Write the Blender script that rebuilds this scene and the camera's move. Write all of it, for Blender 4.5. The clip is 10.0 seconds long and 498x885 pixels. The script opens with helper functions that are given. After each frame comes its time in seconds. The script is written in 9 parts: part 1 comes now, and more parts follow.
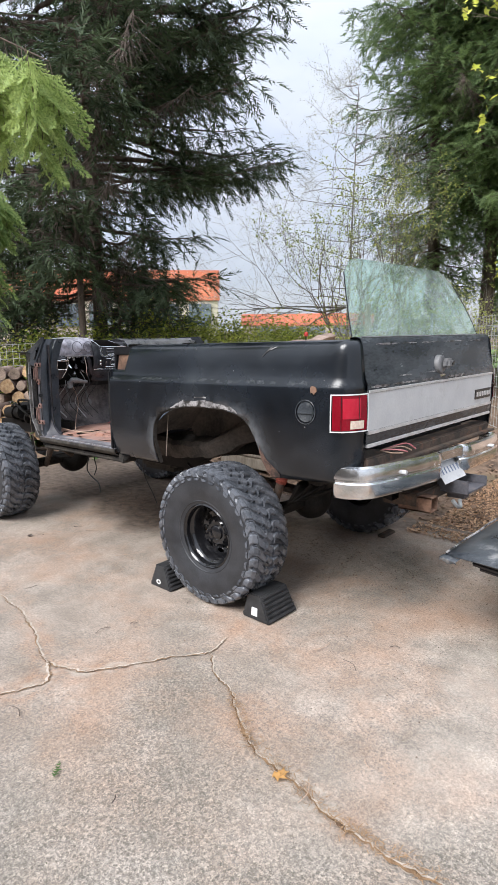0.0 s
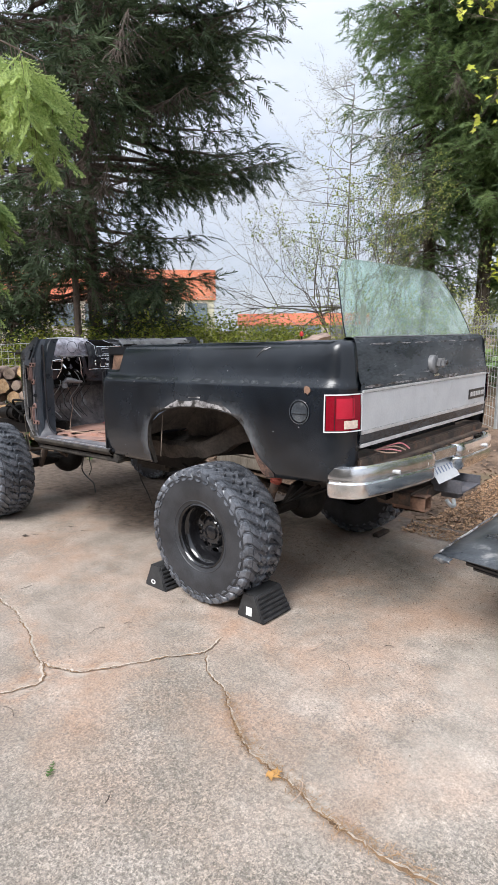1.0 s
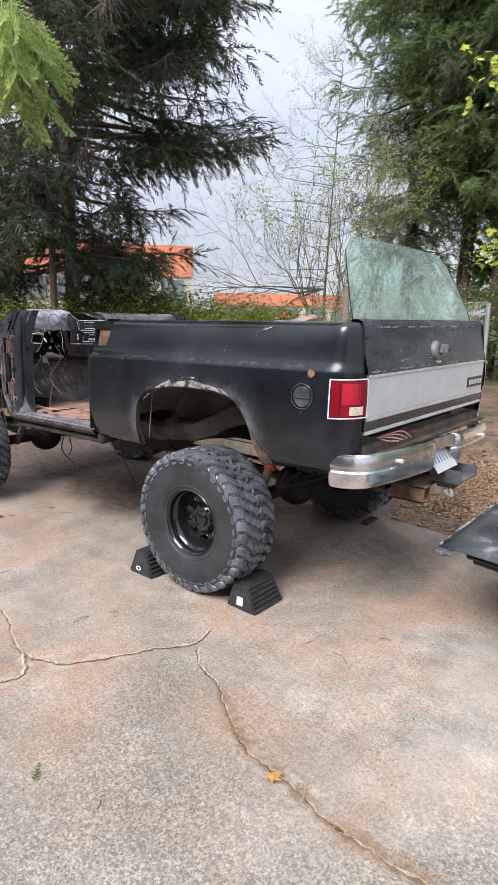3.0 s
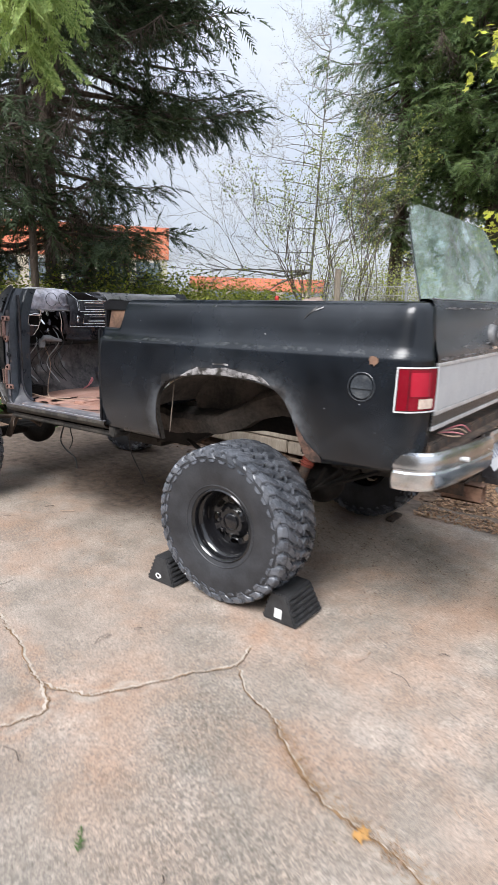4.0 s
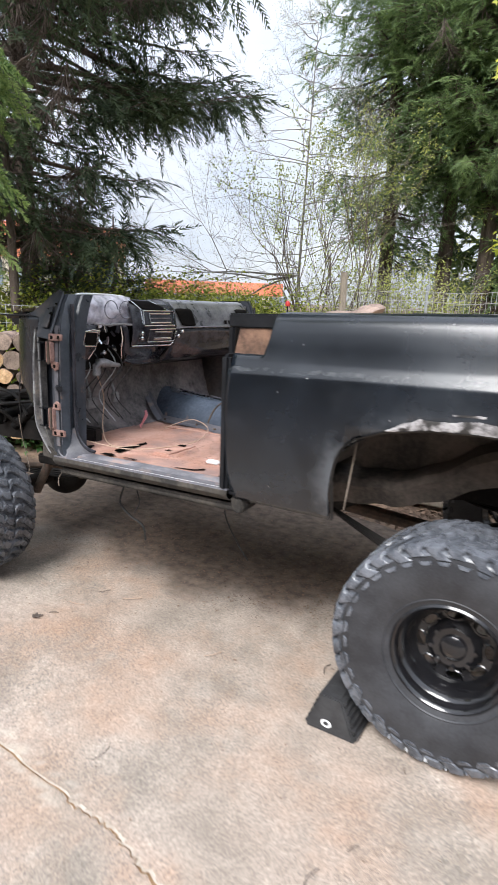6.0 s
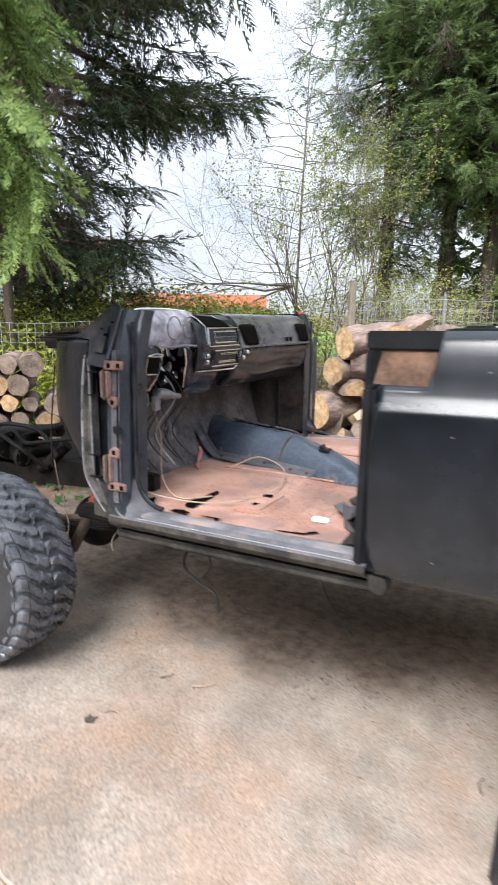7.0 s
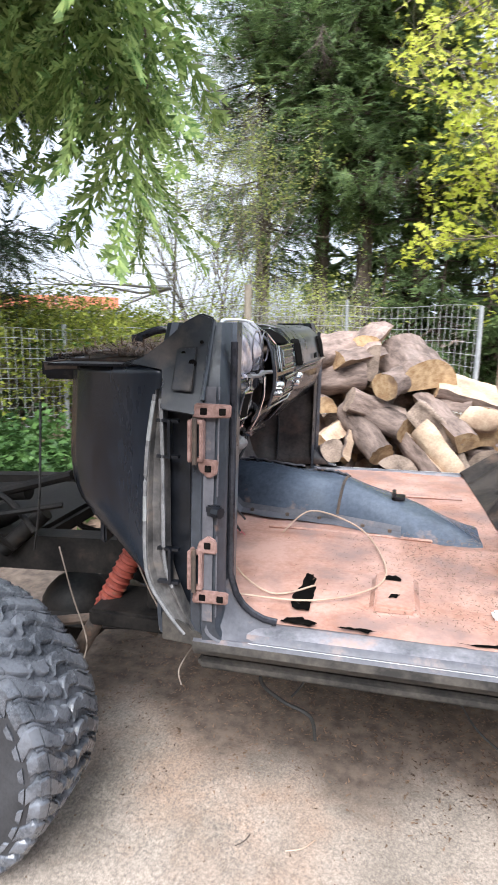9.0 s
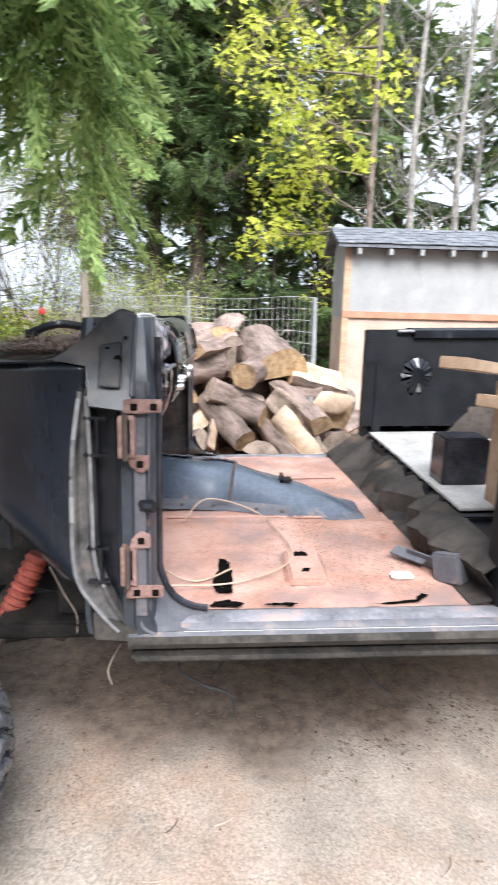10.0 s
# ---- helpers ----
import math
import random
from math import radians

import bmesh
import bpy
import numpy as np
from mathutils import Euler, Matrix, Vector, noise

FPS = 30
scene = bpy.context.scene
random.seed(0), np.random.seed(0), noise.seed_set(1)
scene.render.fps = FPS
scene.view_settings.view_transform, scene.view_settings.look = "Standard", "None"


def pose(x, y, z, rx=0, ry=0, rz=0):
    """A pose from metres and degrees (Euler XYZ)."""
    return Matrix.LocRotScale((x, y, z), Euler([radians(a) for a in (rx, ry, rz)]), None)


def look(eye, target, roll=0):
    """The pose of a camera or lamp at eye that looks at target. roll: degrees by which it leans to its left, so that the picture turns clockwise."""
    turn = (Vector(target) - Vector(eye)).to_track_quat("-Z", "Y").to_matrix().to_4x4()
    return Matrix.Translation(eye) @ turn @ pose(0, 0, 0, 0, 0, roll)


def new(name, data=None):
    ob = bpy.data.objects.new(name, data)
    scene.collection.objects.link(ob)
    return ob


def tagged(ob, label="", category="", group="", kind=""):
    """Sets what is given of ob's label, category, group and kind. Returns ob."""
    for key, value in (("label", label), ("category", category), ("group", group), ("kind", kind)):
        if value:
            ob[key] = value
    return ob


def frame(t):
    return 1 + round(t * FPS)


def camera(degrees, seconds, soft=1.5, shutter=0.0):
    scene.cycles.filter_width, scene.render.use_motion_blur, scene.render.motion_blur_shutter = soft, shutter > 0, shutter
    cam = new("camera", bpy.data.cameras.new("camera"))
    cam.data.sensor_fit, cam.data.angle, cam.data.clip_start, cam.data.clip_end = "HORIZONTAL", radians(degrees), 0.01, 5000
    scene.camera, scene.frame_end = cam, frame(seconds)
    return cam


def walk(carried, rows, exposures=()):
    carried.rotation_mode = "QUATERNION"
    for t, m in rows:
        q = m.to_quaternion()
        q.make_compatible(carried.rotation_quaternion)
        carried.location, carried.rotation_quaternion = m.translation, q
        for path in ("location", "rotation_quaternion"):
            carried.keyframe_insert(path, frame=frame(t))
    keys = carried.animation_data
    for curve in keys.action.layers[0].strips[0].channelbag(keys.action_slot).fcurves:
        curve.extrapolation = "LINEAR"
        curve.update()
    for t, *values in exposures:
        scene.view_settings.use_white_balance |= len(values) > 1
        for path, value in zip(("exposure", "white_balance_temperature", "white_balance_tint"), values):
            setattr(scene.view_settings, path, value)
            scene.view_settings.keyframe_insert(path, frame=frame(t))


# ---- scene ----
cam = camera(45.9, 10.0, soft=1.5, shutter=0.5)
EXPOSURES = [(0.0, 0.44, 6380, 10), (4.0, 0.47, 6380, 10), (5.0, 0.6, 6400, 10), (5.5, 0.68, 6400, 10), (7.0, 0.86, 6400, 10), (7.5, 0.95, 6350, 10), (9.0, 1.18, 6200, 10), (10.0, 1.24, 6200, 10)]
PATH = [
    (0, (2.56, -3.337, 1.646), (1.248, -1.873, 1.275), -0.4),
    (0.5, (2.562, -3.335, 1.641), (1.254, -1.868, 1.27), -0.4),
    (1, (2.571, -3.331, 1.648), (1.269, -1.86, 1.276), -0.4),
    (1.5, (2.568, -3.326, 1.643), (1.272, -1.85, 1.267), -0.2),
    (2, (2.556, -3.315, 1.642), (1.271, -1.833, 1.252), 0.1),
    (3.5, (2.18, -3.296, 1.628), (1.005, -1.745, 1.166), 2.2),
    (4, (1.892, -3.235, 1.598), (0.753, -1.663, 1.117), 2.1),
    (4.5, (1.501, -3.075, 1.616), (0.366, -1.5, 1.135), 1.8),
    (5, (1.112, -3.055, 1.618), (0.07, -1.417, 1.137), 1.9),
    (5.5, (0.759, -2.963, 1.589), (-0.262, -1.306, 1.126), 1.8),
    (6.8, (-0.188, -2.677, 1.599), (-1.12, -0.966, 1.148), 1.9),
    (7, (-0.34, -2.596, 1.589), (-1.285, -0.886, 1.163), 1.0),
    (7.5, (-0.685, -2.475, 1.602), (-1.659, -0.782, 1.172), 0.9),
    (8, (-0.986, -2.435, 1.593), (-1.77, -0.663, 1.098), 2.3),
    (8.5, (-1.206, -2.285, 1.582), (-1.874, -0.453, 1.137), 1.3),
    (9, (-1.409, -2.226, 1.603), (-1.886, -0.326, 1.197), 1.4),
    (9.5, (-1.584, -2.268, 1.608), (-1.792, -0.324, 1.188), 1.5),
    (10, (-1.621, -2.299, 1.61), (-1.546, -0.346, 1.185), 1.4),
]
walk(cam, [(t, look(eye, target, roll)) for t, eye, target, roll in PATH], EXPOSURES)

# ---------------------------------------------------------------- world and light
world = bpy.data.worlds.new("overcast_sky")
scene.world = world
world.use_nodes = True
wn, wl = world.node_tree.nodes, world.node_tree.links
wn.clear()
w_out = wn.new("ShaderNodeOutputWorld")
w_bg = wn.new("ShaderNodeBackground")
w_sky = wn.new("ShaderNodeTexSky")
w_sky.sky_type, w_sky.sun_disc = "NISHITA", False
w_sky.sun_elevation, w_sky.sun_rotation = radians(47), radians(177)
w_sky_dim = wn.new("ShaderNodeVectorMath")
w_sky_dim.operation = "SCALE"
w_sky_dim.inputs["Scale"].default_value = 0.11
w_tc = wn.new("ShaderNodeTexCoord")
w_map = wn.new("ShaderNodeMapping")
w_map.inputs["Scale"].default_value = (1.0, 1.0, 2.4)
w_noise = wn.new("ShaderNodeTexNoise")
w_noise.inputs["Scale"].default_value = 2.2
w_noise.inputs["Detail"].default_value = 5.0
w_noise.inputs["Roughness"].default_value = 0.55
w_ramp = wn.new("ShaderNodeValToRGB")
w_ramp.color_ramp.elements[0].position, w_ramp.color_ramp.elements[0].color = 0.36, (0.74, 0.81, 0.95, 1)
w_ramp.color_ramp.elements[1].position, w_ramp.color_ramp.elements[1].color = 0.66, (0.98, 1.0, 1.05, 1)
w_mix = wn.new("ShaderNodeMix")
w_mix.data_type = "RGBA"
w_mix.inputs["Factor"].default_value = 0.86
wl.new(w_tc.outputs["Generated"], w_map.inputs["Vector"])
wl.new(w_map.outputs["Vector"], w_noise.inputs["Vector"])
wl.new(w_noise.outputs["Fac"], w_ramp.inputs["Fac"])
wl.new(w_sky.outputs["Color"], w_sky_dim.inputs[0])
wl.new(w_sky_dim.outputs["Vector"], w_mix.inputs["A"])
wl.new(w_ramp.outputs["Color"], w_mix.inputs["B"])
wl.new(w_mix.outputs["Result"], w_bg.inputs["Color"])
# an overcast sky is brighter overhead than at the horizon
w_sep = wn.new("ShaderNodeSeparateXYZ")
wl.new(w_tc.outputs["Generated"], w_sep.inputs[0])
w_up = wn.new("ShaderNodeMath")
w_up.operation = "MAXIMUM"
wl.new(w_sep.outputs["Z"], w_up.inputs[0])
w_up.inputs[1].default_value = 0.0
w_pow = wn.new("ShaderNodeMath")
w_pow.operation = "POWER"
wl.new(w_up.outputs[0], w_pow.inputs[0])
w_pow.inputs[1].default_value = 1.5
w_str = wn.new("ShaderNodeMath")
w_str.operation = "MULTIPLY_ADD"
wl.new(w_pow.outputs[0], w_str.inputs[0])
w_str.inputs[1].default_value, w_str.inputs[2].default_value = 1.12, 0.63
wl.new(w_str.outputs[0], w_bg.inputs["Strength"])
wl.new(w_bg.outputs["Background"], w_out.inputs["Surface"])

sun_data = bpy.data.lights.new("sun", "SUN")
sun_data.energy, sun_data.angle, sun_data.color = 3.3, radians(32), (1.0, 0.985, 0.965)
sun = new("sun", sun_data)
sun.matrix_world = look((0.6, -13.0, 14.0), (0, 0, 0))


# ---------------------------------------------------------------- materials
def material(name, a, b, rough=0.6, metal=0.0, scale=6.0, fine=60.0, bump=0.15, depth=0.004, mid=(0.35, 0.65),
             c=None, c_at=(0.58, 0.7), c_scale=2.5, rough_b=None, stretch=(1, 1, 1), spec=0.5, coat=0.0, island=0.0, band=None, vary=0.0, wear=None):
    """Two colours mixed by coarse and fine grain, an optional third in stains, relief from the fine grain."""
    m = bpy.data.materials.new(name)
    m.use_nodes = True
    n, l = m.node_tree.nodes, m.node_tree.links
    p = n["Principled BSDF"]
    tc = n.new("ShaderNodeTexCoord")
    mp = n.new("ShaderNodeMapping")
    mp.inputs["Scale"].default_value = stretch
    l.new(tc.outputs["Object"], mp.inputs["Vector"])
    oi = n.new("ShaderNodeObjectInfo")
    shift = n.new("ShaderNodeVectorMath")
    shift.operation = "MULTIPLY_ADD"
    l.new(oi.outputs["Random"], shift.inputs[0])
    shift.inputs[1].default_value = (7.0, 5.0, 3.0)
    l.new(mp.outputs["Vector"], shift.inputs[2])

    def noise_tex(s, detail, src=None):
        t = n.new("ShaderNodeTexNoise")
        t.inputs["Scale"].default_value, t.inputs["Detail"].default_value = s, detail
        t.inputs["Roughness"].default_value = 0.6
        l.new(shift.outputs["Vector"], t.inputs["Vector"])
        return t

    def ramp(src, lo, hi, ca=(0, 0, 0, 1), cb=(1, 1, 1, 1)):
        r = n.new("ShaderNodeValToRGB")
        r.color_ramp.elements[0].position, r.color_ramp.elements[0].color = lo, ca
        r.color_ramp.elements[1].position, r.color_ramp.elements[1].color = hi, cb
        l.new(src, r.inputs["Fac"])
        return r

    coarse, grain = noise_tex(scale, 6), noise_tex(fine, 4)
    add = n.new("ShaderNodeMath")
    add.operation = "MULTIPLY_ADD"
    l.new(grain.outputs["Fac"], add.inputs[0])
    add.inputs[1].default_value = 0.45
    half = n.new("ShaderNodeMath")
    half.operation = "MULTIPLY_ADD"
    l.new(coarse.outputs["Fac"], half.inputs[0])
    half.inputs[1].default_value, half.inputs[2].default_value = 1.0, -0.22
    l.new(half.outputs[0], add.inputs[2])
    base = ramp(add.outputs[0], mid[0], mid[1], (*a, 1), (*b, 1))
    colour = base.outputs["Color"]
    if c is not None:
        stain = noise_tex(c_scale, 8)
        mask = ramp(stain.outputs["Fac"], *c_at)
        mix = n.new("ShaderNodeMix")
        mix.data_type = "RGBA"
        l.new(mask.outputs["Color"], mix.inputs["Factor"])
        l.new(colour, mix.inputs["A"])
        mix.inputs["B"].default_value = (*c, 1)
        colour = mix.outputs["Result"]
    if band is not None:
        # scuffs along a level crease of the vehicle
        sep = n.new("ShaderNodeSeparateXYZ")
        l.new(tc.outputs["Object"], sep.inputs[0])
        lev = n.new("ShaderNodeMath")
        lev.operation = "MULTIPLY_ADD"
        l.new(sep.outputs["X"], lev.inputs[0])
        lev.inputs[1].default_value = -0.026
        l.new(sep.outputs["Z"], lev.inputs[2])
        off = n.new("ShaderNodeMath")
        off.operation = "COMPARE"
        ragged = noise_tex(16, 5)
        jag = n.new("ShaderNodeMath")
        jag.operation = "MULTIPLY_ADD"
        l.new(ragged.outputs["Fac"], jag.inputs[0])
        jag.inputs[1].default_value = 0.04
        low = n.new("ShaderNodeMath")
        low.operation = "SUBTRACT"
        l.new(lev.outputs[0], low.inputs[0])
        low.inputs[1].default_value = 0.02
        l.new(low.outputs[0], jag.inputs[2])
        l.new(jag.outputs[0], off.inputs[0])
        off.inputs[1].default_value, off.inputs[2].default_value = band[0], band[1]
        scuff = noise_tex(24, 8)
        smask = ramp(scuff.outputs["Fac"], 0.46, 0.72)
        both = n.new("ShaderNodeMath")
        both.operation = "MULTIPLY"
        l.new(off.outputs[0], both.inputs[0])
        l.new(smask.outputs["Color"], both.inputs[1])
        mixb = n.new("ShaderNodeMix")
        mixb.data_type = "RGBA"
        l.new(both.outputs[0], mixb.inputs["Factor"])
        l.new(colour, mixb.inputs["A"])
        mixb.inputs["B"].default_value = (*band[2], 1)
        colour = mixb.outputs["Result"]
    if wear is not None:
        # paint sanded through where the mesh says so
        at = n.new("ShaderNodeAttribute")
        at.attribute_name = "wear"
        rubbed = noise_tex(9, 8)
        rmask = ramp(rubbed.outputs["Fac"], 0.34, 0.62)
        wm = n.new("ShaderNodeMath")
        wm.operation = "MULTIPLY"
        l.new(at.outputs["Fac"], wm.inputs[0])
        l.new(rmask.outputs["Color"], wm.inputs[1])
        mixw = n.new("ShaderNodeMix")
        mixw.data_type = "RGBA"
        l.new(wm.outputs[0], mixw.inputs["Factor"])
        l.new(colour, mixw.inputs["A"])
        mixw.inputs["B"].default_value = (*wear, 1)
        colour = mixw.outputs["Result"]
    if island:
        gi = n.new("ShaderNodeNewGeometry")
        hsv = n.new("ShaderNodeHueSaturation")
        mr = n.new("ShaderNodeMapRange")
        mr.inputs["To Min"].default_value, mr.inputs["To Max"].default_value = 1.0 - island, 1.0 + island
        l.new(gi.outputs["Random Per Island"], mr.inputs["Value"])
        l.new(mr.outputs["Result"], hsv.inputs["Value"])
        l.new(colour, hsv.inputs["Color"])
        colour = hsv.outputs["Color"]
    if vary:
        # each piece a little lighter or darker
        vh = n.new("ShaderNodeHueSaturation")
        vr = n.new("ShaderNodeMapRange")
        vr.inputs["To Min"].default_value, vr.inputs["To Max"].default_value = 1.0 - vary, 1.0 + vary
        l.new(oi.outputs["Random"], vr.inputs["Value"])
        l.new(vr.outputs["Result"], vh.inputs["Value"])
        l.new(colour, vh.inputs["Color"])
        colour = vh.outputs["Color"]
    l.new(colour, p.inputs["Base Color"])
    rr = n.new("ShaderNodeMapRange")
    rr.inputs["To Min"].default_value = rough
    rr.inputs["To Max"].default_value = rough_b if rough_b is not None else min(1.0, rough + 0.15)
    l.new(coarse.outputs["Fac"], rr.inputs["Value"])
    l.new(rr.outputs["Result"], p.inputs["Roughness"])
    p.inputs["Metallic"].default_value = metal
    p.inputs["Specular IOR Level"].default_value = spec
    p.inputs["Coat Weight"].default_value = coat
    bp = n.new("ShaderNodeBump")
    bp.inputs["Strength"].default_value, bp.inputs["Distance"].default_value = bump, depth
    l.new(add.outputs[0], bp.inputs["Height"])
    l.new(bp.outputs["Normal"], p.inputs["Normal"])
    return m


def leaf_material(name, a, b, glow=0.35, spread=0.35, rough=0.55):
    """Leaves that vary from one to the next and let some light through."""
    m = bpy.data.materials.new(name)
    m.use_nodes = True
    n, l = m.node_tree.nodes, m.node_tree.links
    p = n["Principled BSDF"]
    out = n["Material Output"]
    gi = n.new("ShaderNodeNewGeometry")
    r = n.new("ShaderNodeValToRGB")
    r.color_ramp.elements[0].color, r.color_ramp.elements[1].color = (*a, 1), (*b, 1)
    tc = n.new("ShaderNodeTexCoord")
    t = n.new("ShaderNodeTexNoise")
    t.inputs["Scale"].default_value, t.inputs["Detail"].default_value = 1.3, 3
    l.new(tc.outputs["Object"], t.inputs["Vector"])
    ma = n.new("ShaderNodeMath")
    ma.operation = "MULTIPLY_ADD"
    l.new(gi.outputs["Random Per Island"], ma.inputs[0])
    ma.inputs[1].default_value = spread * 2
    mb = n.new("ShaderNodeMapRange")
    mb.inputs["From Min"].default_value, mb.inputs["From Max"].default_value = 0.3, 0.7
    mb.inputs["To Min"].default_value, mb.inputs["To Max"].default_value = -spread * 0.4, 1.0 - spread
    l.new(t.outputs["Fac"], mb.inputs["Value"])
    l.new(mb.outputs["Result"], ma.inputs[2])
    l.new(ma.outputs[0], r.inputs["Fac"])
    l.new(r.outputs["Color"], p.inputs["Base Color"])
    p.inputs["Roughness"].default_value = rough
    p.inputs["Specular IOR Level"].default_value = 0.3
    tr = n.new("ShaderNodeBsdfTranslucent")
    l.new(r.outputs["Color"], tr.inputs["Color"])
    mx = n.new("ShaderNodeMixShader")
    mx.inputs["Fac"].default_value = glow
    l.new(p.outputs["BSDF"], mx.inputs[1])
    l.new(tr.outputs["BSDF"], mx.inputs[2])
    l.new(mx.outputs["Shader"], out.inputs["Surface"])
    return m


M = {}
M["black_paint"] = material("weathered_black_paint", (0.003, 0.0043, 0.0064), (0.0085, 0.012, 0.0175), rough=0.15, rough_b=0.36, scale=3, fine=140, bump=0.015, c=(0.024, 0.0285, 0.035), c_at=(0.5, 0.78), c_scale=2.8, spec=0.6, band=(1.366, 0.007, (0.06, 0.064, 0.066)), wear=(0.14, 0.15, 0.165))
M["tailgate_paint"] = material("faded_black_paint", (0.024, 0.028, 0.034), (0.075, 0.083, 0.093), rough=0.18, rough_b=0.34, scale=7, fine=90, bump=0.05, c=(0.17, 0.175, 0.175), c_at=(0.58, 0.75), c_scale=5, stretch=(1, 0.3, 1))
M["inner_black"] = material("dull_black_sheet_metal", (0.004, 0.005, 0.007), (0.012, 0.014, 0.019), rough=0.24, spec=0.4, scale=9, fine=80, bump=0.08, c=(0.08, 0.065, 0.055), c_at=(0.62, 0.75), c_scale=9)
M["jamb_black"] = material("worn_blue_black_jamb_paint", (0.011, 0.013, 0.017), (0.064, 0.073, 0.089), mid=(0.2, 0.9), rough=0.2, rough_b=0.4, scale=8, fine=70, bump=0.08, c=(0.14, 0.09, 0.07), c_at=(0.64, 0.74), c_scale=14)
M["plastic_black"] = material("glossy_black_plastic", (0.012, 0.012, 0.015), (0.04, 0.04, 0.048), rough=0.05, rough_b=0.22, spec=0.36, coat=0.0, scale=12, fine=120, bump=0.03)
M["grey_plastic"] = material("clear_grey_gauge_plastic", (0.2, 0.195, 0.225), (0.55, 0.53, 0.6), rough=0.06, rough_b=0.2, scale=12, fine=34, bump=0.35, depth=0.008, coat=0.6)
M["smoke_lens"] = material("smoky_gauge_lens", (0.05, 0.05, 0.06), (0.16, 0.155, 0.18), rough=0.05, rough_b=0.15, scale=14, fine=60, bump=0.15, coat=0.8)
M["chrome"] = material("dulled_chrome", (0.62, 0.63, 0.64), (0.86, 0.87, 0.88), rough=0.08, rough_b=0.32, metal=1.0, scale=9, fine=120, bump=0.06, c=(0.3, 0.22, 0.16), c_at=(0.68, 0.78), c_scale=16)
M["trim"] = material("bright_trim_strip", (0.6, 0.6, 0.6), (0.78, 0.78, 0.79), rough=0.25, metal=0.35, scale=12, fine=120, bump=0.03)
M["silver_band"] = material("silver_tailgate_panel", (0.54, 0.54, 0.55), (0.66, 0.66, 0.66), rough=0.35, metal=0.0, scale=4, fine=90, bump=0.03, c=(0.42, 0.41, 0.38), c_at=(0.6, 0.8), c_scale=6)
M["rust_floor"] = material("orange_rusted_floor", (0.33, 0.16, 0.11), (0.49, 0.295, 0.235), rough=0.55, scale=5, fine=70, bump=0.4, c=(0.25, 0.165, 0.145), c_at=(0.46, 0.66), c_scale=4.5)
M["step_dirt"] = material("dirty_black_step", (0.012, 0.0105, 0.01), (0.055, 0.045, 0.038), rough=0.5, rough_b=0.8, spec=0.3, scale=6, fine=50, bump=0.3, c=(0.13, 0.085, 0.06), c_at=(0.58, 0.72), c_scale=5)
M["panel_black"] = material("flat_black_inner_panel", (0.004, 0.0045, 0.006), (0.012, 0.013, 0.016), rough=0.45, rough_b=0.65, spec=0.3, scale=9, fine=80, bump=0.08)
M["cowl_paint"] = material("blue_black_cowl_paint", (0.0035, 0.0055, 0.0095), (0.019, 0.026, 0.039), mid=(0.3, 0.75), spec=0.45, rough=0.14, rough_b=0.42, scale=4, fine=50, bump=0.12, stretch=(1, 1, 0.28), c=(0.06, 0.055, 0.052), c_at=(0.68, 0.85), c_scale=9)
M["toe_dirt"] = material("dark_rusty_toe_board", (0.05, 0.047, 0.049), (0.22, 0.19, 0.185), rough=0.45, scale=5, fine=50, bump=0.3, c=(0.05, 0.042, 0.04), c_at=(0.55, 0.7), c_scale=6)
M["rubber_side"] = material("dark_tyre_sidewall", (0.02, 0.021, 0.0245), (0.046, 0.048, 0.054), rough=0.4, rough_b=0.6, scale=6, fine=120, bump=0.12)
M["rust_edge"] = material("flaking_rusty_edge", (0.03, 0.022, 0.02), (0.2, 0.115, 0.085), rough=0.6, scale=14, fine=80, bump=0.4, c=(0.012, 0.012, 0.013), c_at=(0.5, 0.62), c_scale=16)
M["footwell"] = material("dusty_brown_black_footwell", (0.022, 0.02, 0.02), (0.1, 0.085, 0.078), rough=0.3, rough_b=0.6, scale=6, fine=60, bump=0.15, c=(0.16, 0.11, 0.085), c_at=(0.58, 0.74), c_scale=5)
M["flange_dust"] = material("dusty_grey_flange", (0.035, 0.034, 0.035), (0.13, 0.122, 0.118), rough=0.4, rough_b=0.6, scale=12, fine=70, bump=0.15, c=(0.18, 0.14, 0.115), c_at=(0.58, 0.74), c_scale=12)
M["post_paint"] = material("dusty_blue_black_post", (0.006, 0.007, 0.01), (0.024, 0.027, 0.034), mid=(0.25, 0.8), rough=0.16, rough_b=0.5, scale=7, fine=60, bump=0.15, c=(0.1, 0.078, 0.065), c_at=(0.54, 0.72), c_scale=6)
M["rim_worn"] = material("rim_rubbed_to_grey", (0.08, 0.08, 0.084), (0.26, 0.258, 0.262), mid=(0.25, 0.75), rough=0.4, scale=22, fine=110, bump=0.15)
M["sill_pale"] = material("pale_rubbed_sill", (0.075, 0.075, 0.085), (0.31, 0.295, 0.315), mid=(0.25, 0.8), rough=0.35, rough_b=0.6, scale=9, fine=80, bump=0.12, c=(0.34, 0.22, 0.175), c_at=(0.56, 0.7), c_scale=9)
M["chassis"] = material("greasy_black_chassis", (0.004, 0.0038, 0.0038), (0.02, 0.017, 0.015), rough=0.5, rough_b=0.8, spec=0.22, scale=7, fine=60, bump=0.25, c=(0.06, 0.043, 0.033), c_at=(0.62, 0.78), c_scale=7)
